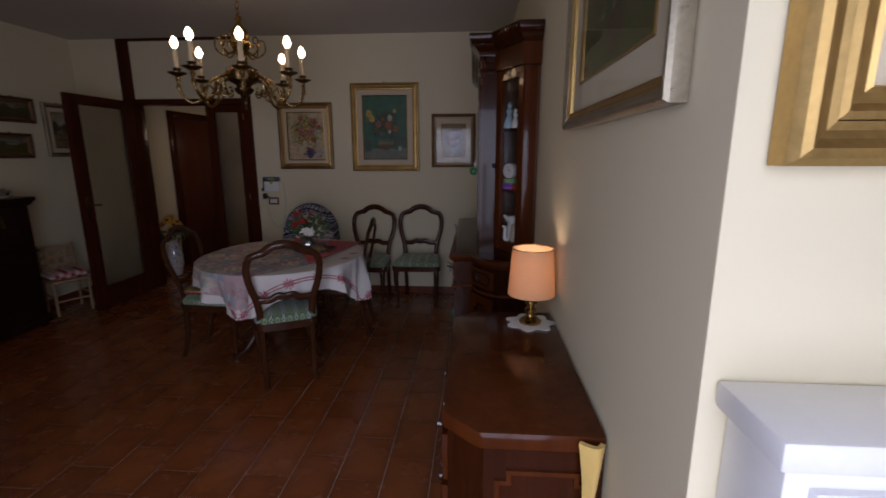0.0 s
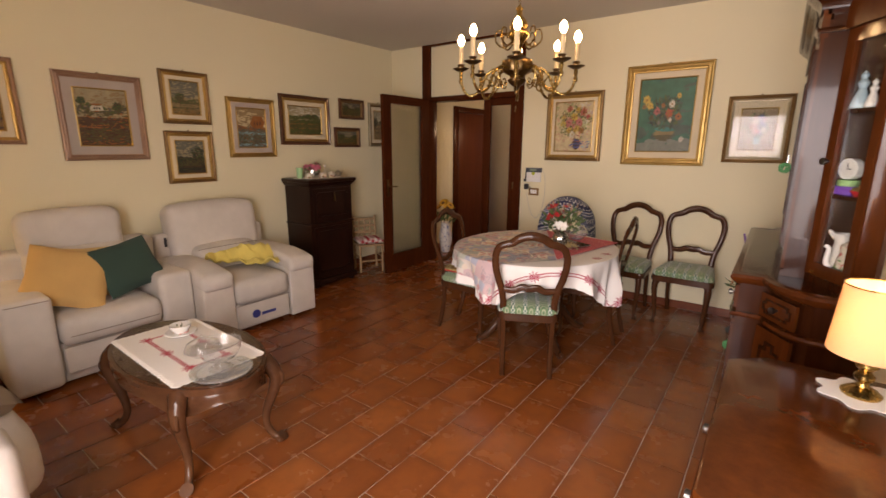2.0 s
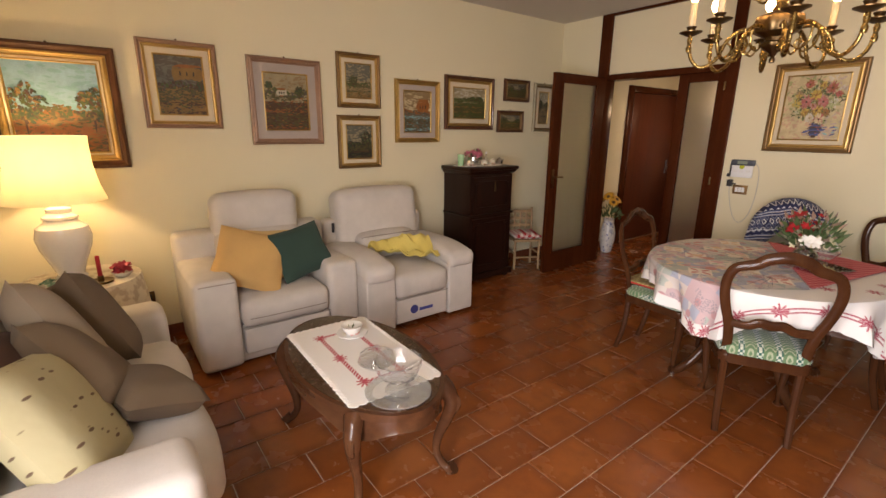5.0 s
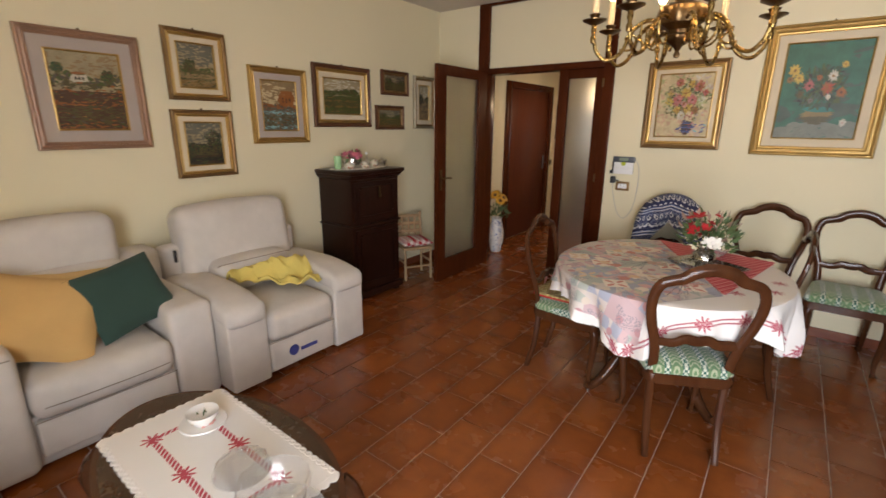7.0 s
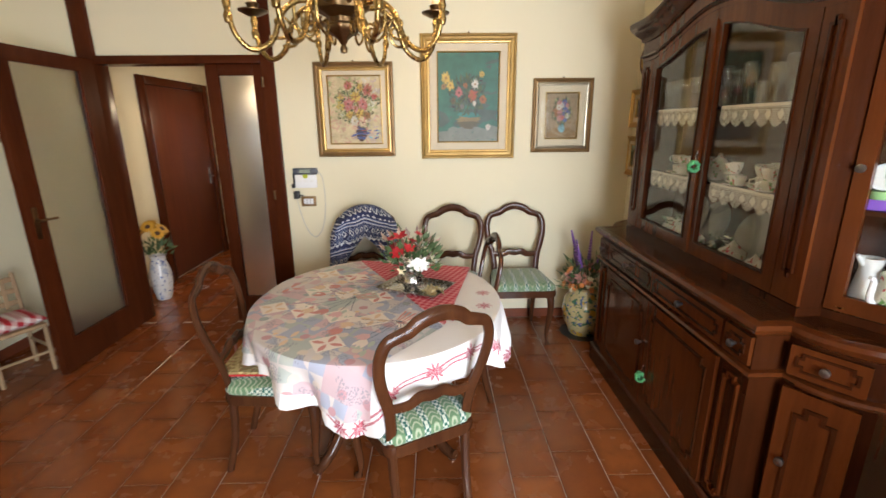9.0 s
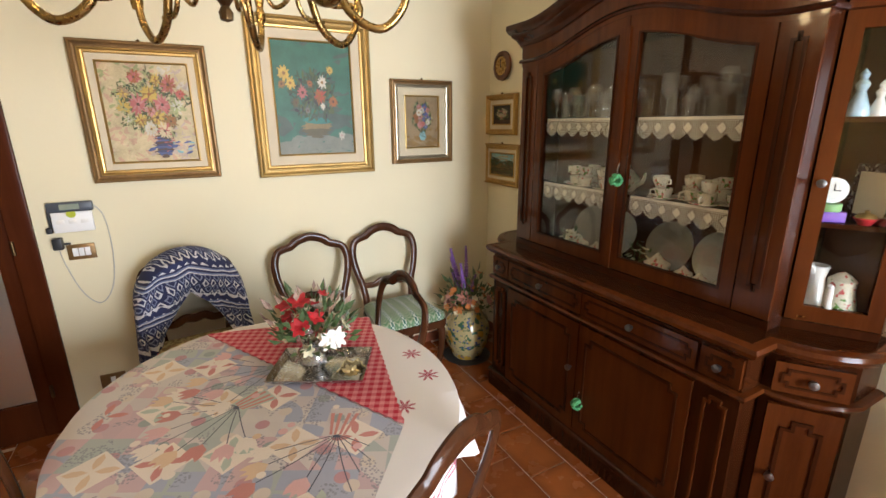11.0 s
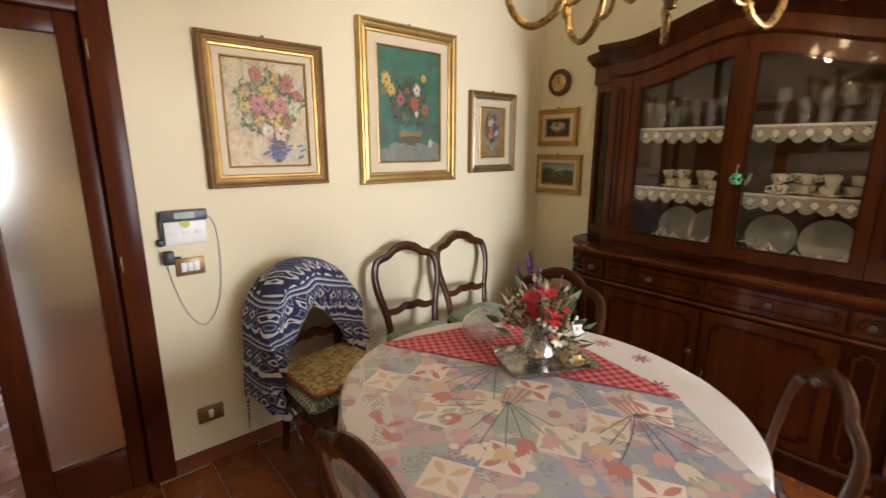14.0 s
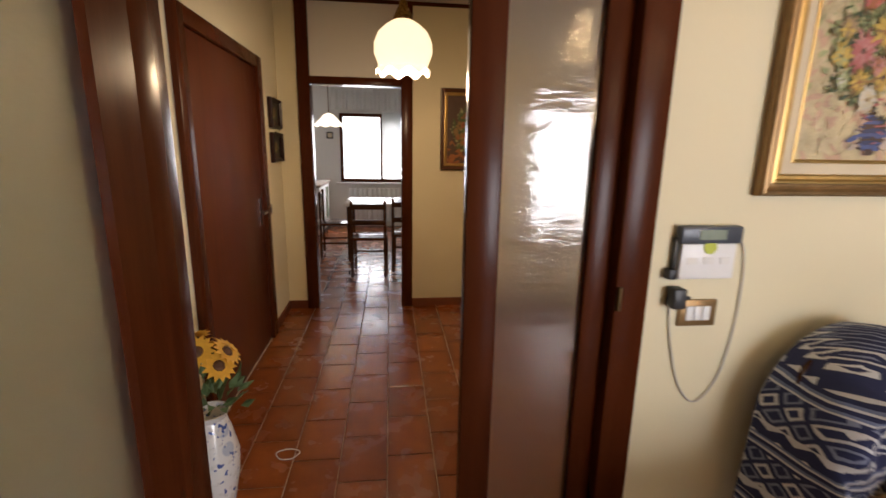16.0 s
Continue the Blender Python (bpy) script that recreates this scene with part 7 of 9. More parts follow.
part("waist_moulding", mould([(0.0, -0.30, 0.66), (0.40, -0.30, 0.66), (0.40, 0.30, 0.66), (0.0, 0.30, 0.66)], [(0, 0), (0.014, 0.003), (0.018, 0.012), (0.014, 0.02), (0, 0.024)]), M_CHEST, cs)
part("plinth", B(0.0, 0.43, -0.325, 0.325, 0.03, 0.09, 0.008), M_CHEST, cs)
for y in (-0.27, 0.27):
    part("foot", lathe([(0, 0), (0.03, 0), (0.035, 0.015), (0.03, 0.03), (0, 0.03)], 14, (0.38, y, 0)), M_CHEST, cs)
    part("foot", lathe([(0, 0), (0.03, 0), (0.035, 0.015), (0.03, 0.03), (0, 0.03)], 14, (0.05, y, 0)), M_CHEST, cs)
xf = lambda a, b, d: (0.40 + d, a, b)  # noqa: E731
for z0, z1, nm in ((0.70, 1.04, "flap_door"), (0.12, 0.64, "lower_door")):
    d = part(nm, slab([(-0.265, z0), (0.265, z0), (0.265, z1), (-0.265, z1)], xf, 0, 0.012), M_CHEST, cs, smooth=False)
    o = notched(-0.225, 0.225, z0 + 0.04, z1 - 0.04, 0.02)
    part("panel_moulding", plate(o, inset_loop(o, 0.014), xf, 0.011, 0.022), M_CHEST, d, smooth=False)
part("lock_tassel", tube([(0.425, 0.02, 1.0), (0.43, 0.02, 0.96), (0.43, 0.02, 0.90)], lambda t: 0.004 + 0.008 * t), M_BRASS_DARK, cs, "dark brass key tassel")
dlc = prism([(0.05 + 0.32 * (1 + math.cos(a)) / 2 + 0.006 * math.cos(20 * a), 0.30 * math.sin(a) + 0.006 * math.sin(20 * a)) for a in (2 * math.pi * i / 80 for i in range(80))], 0, 0.0025)
tagged(part("doily", dlc, M_LACE, None, m=MT((W0 + 0.018, 3.38, 1.179))), "cream lace runner on the dark chest", "doily")
X = W0 + 0.2
small("green_tumbler", "pale green glass tumbler", "glass", (X + 0.02, 3.15, 1.182), [("glass", tumbler(0.11, 0.035), plain("pale_green_glass", (0.35, 0.6, 0.3), 0.2, var=0.05, coat=0.5))])
pb = small("flower_basket", "silver basket of pink silk flowers", "flowers", (X + 0.03, 3.31, 1.182), [("basket", lathe([(0, 0), (0.07, 0), (0.085, 0.05), (0.08, 0.085), (0.07, 0.08), (0, 0.03)], 24), M_SILVER)])
part("blossom", blossoms(24, (0.09, 0.10, 0.10), 0.02, 0.032, 51), plain("bright_pink_petals", (0.62, 0.16, 0.24), 0.6), pb, m=MT((0, 0, 0.07)))
part("foliage", leaves(30, (0.1, 0.11, 0.09), 0.04, 52), M_LEAF, pb, m=MT((0, 0, 0.06)))
small("bottle", "small clear bottle with a pale cap", "bottle", (X + 0.04, 3.47, 1.182), [("glass", lathe([(0, 0), (0.022, 0), (0.024, 0.06), (0.008, 0.085), (0.008, 0.11), (0, 0.11)], 16), M_CRYSTAL), ("cap", lathe([(0, 0.11), (0.01, 0.11), (0.01, 0.13), (0, 0.132)], 12), M_WHITE)])
jr = small("trinket_jar", "small patterned porcelain jar with lid", "jar", (X + 0.05, 3.55, 1.182), [("jar", lathe([(0, 0), (0.03, 0), (0.04, 0.025), (0.03, 0.045), (0.01, 0.055), (0, 0.06)], 18), M_CHINA)], "trinkets on the chest")
copy_thing(jr, pose(X + 0.08, 3.22, 1.182))
copy_thing(jr, pose(X - 0.02, 3.63, 1.182))
copy_thing(jr, pose(X + 0.10, 3.39, 1.182))
small("teapot", "small silver teapot on the dark chest", "teapot", (X + 0.06, 3.64, 1.182), [("body", lathe([(0, 0), (0.03, 0), (0.045, 0.03), (0.03, 0.055), (0.008, 0.065), (0, 0.075)], 18), M_SILVER), ("spout", tube([(0, 0.04, 0.03), (0, 0.065, 0.05)], 0.007), M_SILVER)])

kc = thing("child_chair", "small bare wooden chair with a checked cushion", "chair", (-3.60, 4.03, 0), 62)
for sx in (-0.14, 0.14):
    part("rear_leg", tube([(sx, 0.13, 0), (sx, 0.135, 0.32), (sx, 0.17, 0.66)], 0.014, 8), M_PINE, kc)
    part("front_leg", tube([(sx, -0.13, 0), (sx, -0.13, 0.33)], 0.014, 8), M_PINE, kc)
for z in (0.44, 0.52, 0.60):
    part("back_slat", B(-0.135, 0.135, 0.142 + (z - 0.44) * 0.1, 0.152 + (z - 0.44) * 0.1, z, z + 0.035, 0.003), M_PINE, kc)
for x in (-0.07, 0.0, 0.07):
    part("back_weave", B(x - 0.012, x + 0.012, 0.140, 0.146, 0.42, 0.63, 0.002), M_PINE, kc)
part("stretcher", tube([(-0.14, -0.13, 0.14), (0.14, -0.13, 0.14)], 0.01, 8), M_PINE, kc)
part("stretcher", tube([(-0.14, -0.13, 0.18), (-0.14, 0.13, 0.18)], 0.01, 8), M_PINE, kc)
part("stretcher", tube([(0.14, -0.13, 0.18), (0.14, 0.13, 0.18)], 0.01, 8), M_PINE, kc)
part("seat", B(-0.155, 0.155, -0.145, 0.145, 0.32, 0.345, 0.006), M_PINE, kc)
kcc = pillow_mesh(0.33, 0.32, 0.07)
M_GING = gingham_material("red_white_gingham", (0.45, 0.02, 0.03), (0.75, 0.70, 0.66), 110)
tagged(part("seat_cushion", kcc, M_GING, None, m=pose(-3.60, 4.03, 0.382, 90, 0, 62)), "red and white gingham cushion on the child's chair", "cushion")

# ---- framed pictures ----


def paint(name, c):
    return plain("oil_" + name, c, 0.5, var=0.3, scale=60, bumpy=0.3)


OIL = {k: paint(k, c) for k, c in {
    "sky": (0.25, 0.42, 0.50), "cloud": (0.31, 0.255, 0.15), "green": (0.065, 0.09, 0.022), "olive": (0.088, 0.075, 0.025), "rust": (0.27, 0.095, 0.022), "ochre": (0.23, 0.13, 0.034),
    "brown": (0.075, 0.036, 0.018), "dusk": (0.09, 0.075, 0.055), "pink": (0.44, 0.20, 0.18), "red": (0.38, 0.06, 0.03), "yellow": (0.50, 0.34, 0.06), "white": (0.50, 0.46, 0.36),
    "teal": (0.032, 0.118, 0.070), "tealdark": (0.055, 0.085, 0.06), "blue": (0.07, 0.09, 0.22), "peach": (0.54, 0.44, 0.26), "sand": (0.27, 0.185, 0.09), "black": (0.025, 0.022, 0.018), "grey": (0.13, 0.125, 0.095), "aqua": (0.20, 0.38, 0.40), "mauve": (0.40, 0.115, 0.10), "deepgreen": (0.035, 0.06, 0.025), "sage": (0.29, 0.31, 0.13), "tealgrey": (0.16, 0.17, 0.13), "bronze": (0.20, 0.14, 0.05), "cream": (0.50, 0.41, 0.23), "blush": (0.48, 0.31, 0.20), "lilac": (0.43, 0.34, 0.27), "deepblue": (0.035, 0.04, 0.10), "aquadeep": (0.03, 0.16, 0.13)}.items()}


def canvas(parent, w, h, dabs, name="painted_canvas"):
    """Brush strokes as small raised patches: (x, z, rx, rz, colour), x and z from -0.5 to 0.5."""
    q = random.Random(len(dabs) * 7 + int(w * 1000))
    names = sorted({d[4] for d in dabs})
    bm = bmesh.new()
    for i, (x, z, rx, rz, c, *tilt) in enumerate(dabs):
        y = -0.0006 - 0.000007 * i
        n = 4 if rx >= 0.5 else 8
        if n == 4:
            pts = [(-0.5, z - rz), (0.5, z - rz), (0.5, z + rz), (-0.5, z + rz)]
        else:
            t0 = q.uniform(0, 6.28)
            pts = []
            for k in range(n):
                a, s = t0 + 2 * math.pi * k / n, q.uniform(0.72, 1.15)
                e, g = rx * s * math.cos(a), rz * s * math.sin(a)
                ct_, st_ = (math.cos(tilt[0]), math.sin(tilt[0])) if tilt else (1.0, 0.0)
                pts.append((min(0.5, max(-0.5, x + e * ct_ - g * st_)), min(0.5, max(-0.5, z + e * st_ + g * ct_))))
        pts = [(a * w, max(-0.5, min(0.5, b)) * h) for a, b in pts]
        try:
            f = bm.faces.new([bm.verts.new((a, y, b)) for a, b in pts])
            f.material_index = names.index(c)
        except ValueError:
            pass
    back = B(-w / 2, w / 2, -0.0002, 0.004, -h / 2, h / 2)
    me = bpy.data.meshes.new("tmp")
    back.to_mesh(me)
    back.free()
    bm.from_mesh(me)
    bpy.data.meshes.remove(me)
    ob = bpy.data.meshes.new(name)
    bm.to_mesh(ob)
    bm.free()
    for c in names:
        ob.materials.append(OIL[c])
    o = new(name, ob)
    o.parent = parent
    return o


def daisy(d, q, x, z, s, c, heart):
    d.append((x, z, s * 0.72, s * 0.62, c[0]))
    n = q.randint(11, 15)
    for k in range(n):
        a = 2 * math.pi * k / n + q.uniform(-0.15, 0.15)
        L = s * q.uniform(0.75, 1.1)
        d.append((x + 0.55 * L * math.cos(a), z + 0.5 * L * math.sin(a), L * 0.5, L * 0.13, q.choice(c), a))
    d.append((x, z, s * 0.26, s * 0.22, heart))


def bouquet(seed, ground, low, petals, vase, vz=-0.30, spread=(0.30, 0.26), cz=0.10, n=26, vr=0.14, leaf=("green", "olive", "green", "deepgreen", "sage"), at=0.0):
    q, d = random.Random(seed), []
    d.append((0, 0.0, 0.5, 0.5, ground))
    for _ in range(110):
        x, z = q.uniform(-0.5, 0.5), q.uniform(-0.5, 0.5)
        d.append((x, z, q.uniform(0.03, 0.09), q.uniform(0.012, 0.03), q.choice((ground, ground, low if z < -0.1 else ground)), q.uniform(-0.8, 0.8)))
    for _ in range(45):
        d.append((q.uniform(-0.45, 0.45), q.uniform(-0.5, -0.28), q.uniform(0.05, 0.12), q.uniform(0.012, 0.03), low, q.uniform(-0.3, 0.3)))
    for k in range(9):
        h = vr * 0.95 * (1 - k / 4.5)
        d.append((at + 0.01, vz + h * 0.8, vr * math.sqrt(max(0.12, 1 - (h / vr) ** 2)), vr * 0.16, vase))
    for _ in range(10):
        d.append((at + q.uniform(-0.6, 0.8) * vr, vz + q.uniform(-0.6, 0.4) * vr, vr * 0.28, vr * 0.07, q.choice((vase, "brown", "grey")), q.uniform(-0.5, 0.5)))
    for _ in range(430):
        a, r = q.uniform(0, 6.28), q.uniform(0.0, 1) ** 0.55
        r *= 1.2 + 0.14 * math.sin(5 * a + seed)
        d.append((at + spread[0] * r * math.cos(a), cz + spread[1] * r * math.sin(a), q.uniform(0.025, 0.055), q.uniform(0.009, 0.018), q.choice(leaf), a + q.uniform(-1, 1)))
    spots = []
    for _ in range(n * 12):
        a, r = q.uniform(0, 6.28), q.uniform(0, 1) ** 0.5
        x, z = at + 0.9 * spread[0] * r * math.cos(a), cz + 0.9 * spread[1] * r * math.sin(a)
        if len(spots) < n and all(math.hypot(x - u, z - w) > 0.085 for u, w in spots):
            spots.append((x, z))
    for x, z in spots:
        c = q.choice(petals)
        daisy(d, q, x, z, q.uniform(0.06, 0.10), (c, c, c, {"pink": "mauve", "yellow": "ochre", "white": "peach", "red": "rust"}.get(c, c)), q.choice(("rust", "brown", "ochre")))
    for _ in range(60):
        a, r = q.uniform(0, 6.28), q.uniform(0.2, 1.1)
        d.append((at + spread[0] * r * math.cos(a), cz + spread[1] * r * math.sin(a), q.uniform(0.012, 0.025), q.uniform(0.004, 0.008), q.choice(leaf + petals), a + q.uniform(-1, 1)))
    return d


def daisy_bouquet():
    """Chrysanthemums in a dark blue vase before a pale, blotched ground."""
    q, d = random.Random(31), [(0, 0, 0.5, 0.5, "cream")]
    for _ in range(520):
        x, z = q.uniform(-0.5, 0.5), q.uniform(-0.5, 0.5)
        if z < -0.1:
            c = q.choice(("blush", "peach", "blush", "cream")) if x < 0.1 else q.choice(("lilac", "cream", "blush"))
        elif x > 0.1 and z > 0.2:
            c = q.choice(("white", "cream", "cream", "lilac"))
        else:
            c = q.choice(("cream", "peach", "blush", "sage", "cream"))
        d.append((x, z, q.uniform(0.025, 0.07), q.uniform(0.010, 0.026), c, q.uniform(-1.2, 1.2)))
    for _ in range(26):
        d.append((q.uniform(-0.05, 0.44), q.uniform(-0.42, -0.30), q.uniform(0.03, 0.06), q.uniform(0.010, 0.02), q.choice(("blue", "aqua", "lilac", "blue")), q.uniform(-0.4, 0.4)))
    for k in range(11):
        h = 1 - k / 5
        d.append((0.10, -0.33 + 0.115 * h, 0.125 * math.sqrt(max(0.2, 1 - h * h * 0.8)), 0.02, ("blue", "brown", "deepblue")[k % 3]))
    for _ in range(30):
        d.append((0.10 + q.uniform(-0.11, 0.11), -0.33 + q.uniform(-0.10, 0.10), 0.03, 0.006, q.choice(("mauve", "deepblue", "blue", "brown")), q.uniform(-0.4, 0.4)))
    for _ in range(620):
        a, r = q.uniform(0, 6.28), q.uniform(0, 1) ** 0.55
        r *= 1.0 + 0.18 * math.sin(5 * a + 1) + 0.10 * math.sin(9 * a)
        d.append((0.03 + 0.37 * r * math.cos(a), 0.09 + 0.31 * r * math.sin(a), q.uniform(0.016, 0.036), q.uniform(0.006, 0.013), q.choice(("green", "olive", "deepgreen", "sage", "olive", "green", "sage")), a + q.uniform(-1, 1)))
    for x, z, s, c, h in ((-0.12, 0.36, 0.075, ("mauve", "rust"), "brown"), (0.11, 0.34, 0.06, ("yellow", "ochre"), "rust"), (-0.26, 0.20, 0.07, ("sand", "yellow"), "ochre"), (0.02, 0.19, 0.10, ("yellow", "ochre"), "rust"), (0.25, 0.29, 0.09, ("mauve", "rust"), "brown"),
                          (0.37, 0.20, 0.055, ("red", "mauve"), "brown"), (-0.12, 0.09, 0.10, ("mauve", "pink"), "brown"), (0.15, 0.09, 0.095, ("mauve", "pink"), "brown"), (0.31, 0.07, 0.085, ("sage", "white"), "olive"), (-0.28, 0.06, 0.07, ("yellow", "sage"), "olive"),
                          (0.07, -0.04, 0.10, ("yellow", "ochre"), "brown"), (0.22, -0.08, 0.07, ("ochre", "rust"), "brown"), (-0.11, -0.07, 0.065, ("yellow", "ochre"), "rust"), (-0.02, -0.16, 0.075, ("white", "cream"), "ochre"), (0.13, -0.18, 0.085, ("peach", "mauve"), "brown"), (-0.24, -0.06, 0.05, ("sage", "white"), "olive"), (0.01, 0.02, 0.05, ("pink", "rust"), "brown")):
        daisy(d, q, x, z, s * 1.22, (c[0], c[0], c[1]), h)
        daisy(d, q, x, z, s * 0.82, (c[0], c[1]), h)
    return d


def bowl_of_flowers():
    """Loose flowers in a wide bowl before a teal wall."""
    q, d = random.Random(22), [(0, 0, 0.5, 0.5, "teal")]
    for _ in range(130):
        z = q.uniform(-0.5, 0.5)
        c = ("tealgrey" if z < -0.32 else "tealdark" if z < -0.15 else "teal") if q.random() < 0.75 else ("teal", "tealdark")[q.random() < 0.5]
        d.append((q.uniform(-0.5, 0.5), z, q.uniform(0.07, 0.16), q.uniform(0.02, 0.05), c, q.uniform(-0.6, 0.6)))
    for _ in range(50):
        d.append((q.uniform(-0.5, 0.5), q.uniform(-0.5, -0.33), q.uniform(0.08, 0.16), q.uniform(0.012, 0.03), "tealgrey", q.uniform(-0.15, 0.15)))
    for k in range(9):
        h = 1 - k / 4
        d.append((0.0, -0.26 + 0.075 * h, 0.23 * math.sqrt(max(0.15, 1 - h * h)), 0.016, "olive" if k > 4 else "bronze"))
    d.append((0.01, -0.19, 0.19, 0.035, "aquadeep"))
    for _ in range(260):
        a, r = q.uniform(0, 6.28), q.uniform(0, 1) ** 0.6
        d.append((0.0 + 0.31 * r * math.cos(a), 0.04 + 0.23 * r * math.sin(a), q.uniform(0.025, 0.05), q.uniform(0.008, 0.016), q.choice(("deepgreen", "black", "green", "deepgreen", "tealdark")), a + q.uniform(-1, 1)))
    for x, z, s, c, h in ((-0.36, 0.22, 0.10, "yellow", "ochre"), (-0.29, 0.14, 0.08, "yellow", "ochre"), (-0.40, 0.13, 0.06, "ochre", "brown"), (0.22, 0.26, 0.06, "yellow", "ochre"), (0.11, 0.15, 0.08, "white", "ochre"), (0.07, 0.03, 0.10, "red", "rust"), (0.24, -0.02, 0.08, "rust", "brown"),
                          (-0.15, 0.06, 0.085, "mauve", "brown"), (-0.24, -0.03, 0.06, "olive", "brown"), (0.10, -0.06, 0.045, "white", "peach"), (-0.05, 0.14, 0.05, "rust", "brown"), (0.33, -0.33, 0.055, "white", "pink"), (-0.1, -0.1, 0.045, "grey", "brown")):
        daisy(d, q, x, z, s * 0.86, (c, c, "rust" if c == "red" else c), h)
    return d


def landscape(seed, sky="sky", cloud="cloud", mids=("green", "olive", "rust"), fore=("olive", "ochre", "brown"), horizon=0.05, trees=((-0.32, 0.1, 0.2), (0.35, 0.05, 0.16)), house=None):
    q, d = random.Random(seed), []
    d.append((0, 0.25, 0.5, 0.25, sky))
    d.append((0, -0.25, 0.5, 0.25, fore[0]))
    for _ in range(150):
        z = q.uniform(horizon, 0.5)
        d.append((q.uniform(-0.5, 0.5), z, q.uniform(0.03, 0.09), q.uniform(0.010, 0.026), cloud if q.random() < 1.05 - 1.6 * z else sky, q.uniform(-0.3, 0.3)))
    for _ in range(170):
        x = q.uniform(-0.5, 0.5)
        d.append((x, horizon + 0.03 * math.sin(9 * x + seed) + q.uniform(-0.07, 0.05), q.uniform(0.016, 0.045), q.uniform(0.010, 0.026), q.choice(mids), q.uniform(-0.8, 0.8)))
    if house:
        hx, hz, hw, hh, c = house
        for k in range(5):
            d.append((hx + (k - 2) * hw * 0.4, hz, hw * 0.45, hh, c))
        d.append((hx, hz + hh * 1.1, hw * 1.1, hh * 0.3, "rust"))
        for k in range(3):
            d.append((hx + (k - 1) * hw * 0.5, hz, 0.018, hh * 0.4, "black"))
    for _ in range(480):
        z = q.uniform(-0.5, horizon - 0.04)
        c = fore[int(3.0 * abs(math.sin(7 * z + seed))) % len(fore)] if q.random() < 0.6 else q.choice(fore + mids)
        d.append((q.uniform(-0.5, 0.5), z, q.uniform(0.02, 0.06), q.uniform(0.005, 0.014), c, q.uniform(-0.35, 0.35)))
    for tx, tz, ts in trees:
        d.append((tx, tz - ts, 0.014, ts * 0.8, "brown"))
        for _ in range(190):
            a, r = q.uniform(0, 6.28), q.uniform(0, 1) ** 0.5
            r *= 1 + 0.16 * math.sin(5 * a + seed)
            d.append((tx + ts * r * math.cos(a), tz + ts * 0.9 * r * math.sin(a), q.uniform(0.016, 0.036), q.uniform(0.010, 0.020), q.choice((mids[0], mids[0], "deepgreen", "brown", mids[-1])), q.uniform(-1.5, 1.5)))
    return d


def ring_frame(w, h, prof):
    """A mitred frame; prof is a list of (inwards, outwards from the wall)."""
    bm = bmesh.new()
    rows = [[bm.verts.new((sx * (w / 2 - i), -o, sz * (h / 2 - i))) for sx, sz in ((-1, -1), (1, -1), (1, 1), (-1, 1))] for i, o in prof]
    for a, b in zip(rows, rows[1:] + rows[:1]):
        for k in range(4):
            bm.faces.new((a[k], a[(k + 1) % 4], b[(k + 1) % 4], b[k]))
    return bm


def picture(label, wall, along, z, w, h, frame_w, outer, inner_mat, mount, dabs, deep=0.035, pane=False, mount_mat=None, lean=0.0, name="framed_painting"):
    if wall == "N":
        m = pose(along, N0 - 0.002, z)
    elif wall == "W":
        m = pose(W0 + 0.002, along, z, 0, 0, 90)
    elif wall == "E":
        m = pose(E0 - 0.002, along, z, 0, 0, -90)
    elif wall == "A":
        m = pose(along, ALC - 0.002, z)
    elif wall == "HN":
        m = pose(along, HY - 0.002, z)
    else:
        m = pose(HX + 0.002, along, z, 0, 0, 90)
    ob = thing("framed_painting", label, "painting", group="paintings on the walls")
    ob.matrix_basis = m @ pose(0, 0, 0, 0, lean, 0)
    f = frame_w
    part("outer_frame", ring_frame(w, h, [(0, 0.002), (0, deep * 0.75), (f * 0.10, deep * 0.95), (f * 0.22, deep), (f * 0.34, deep * 0.8), (f * 0.44, deep * 0.72), (f * 0.55, deep * 0.75), (f * 0.6, 0.002)]), outer, ob, smooth=False)
    part("inner_frame", ring_frame(w - 1.14 * f, h - 1.14 * f, [(0, 0.004), (0, deep * 0.7), (f * 0.10, deep * 0.74), (f * 0.2, deep * 0.55), (f * 0.33, deep * 0.5), (f * 0.40, deep * 0.56), (f * 0.45, 0.006)]), inner_mat, ob, smooth=False)
    iw, ih = w - 2 * f, h - 2 * f
    if mount > 0:
        part("mount", ring_frame(iw + 0.01, ih + 0.01, [(0, 0.004), (0, 0.013), (mount - 0.004, 0.013), (mount, 0.008), (mount, 0.004)]), mount_mat or M_LINEN, ob, smooth=False)
        part("slip", ring_frame(iw - 2 * mount + 0.016, ih - 2 * mount + 0.016, [(0, 0.009), (0, 0.0155), (0.005, 0.017), (0.010, 0.012), (0.010, 0.006)]), M_GOLD, ob, smooth=False)
    cv = canvas(ob, iw - 2 * mount + 0.006, ih - 2 * mount + 0.006, dabs)
    cv.location = (0, -0.0045, 0)
    if pane:
        g = part("pane", B(-iw / 2, iw / 2, -0.0205, -0.0185, -ih / 2, ih / 2), M_PICPANE, ob, smooth=False)
        g.visible_shadow = False
    part("hanger", lathe([(0, 0), (0.006, 0), (0.008, 0.008), (0, 0.014)], 10, (0, -0.012, h / 2)), M_BRASS_DARK, ob)
    return ob


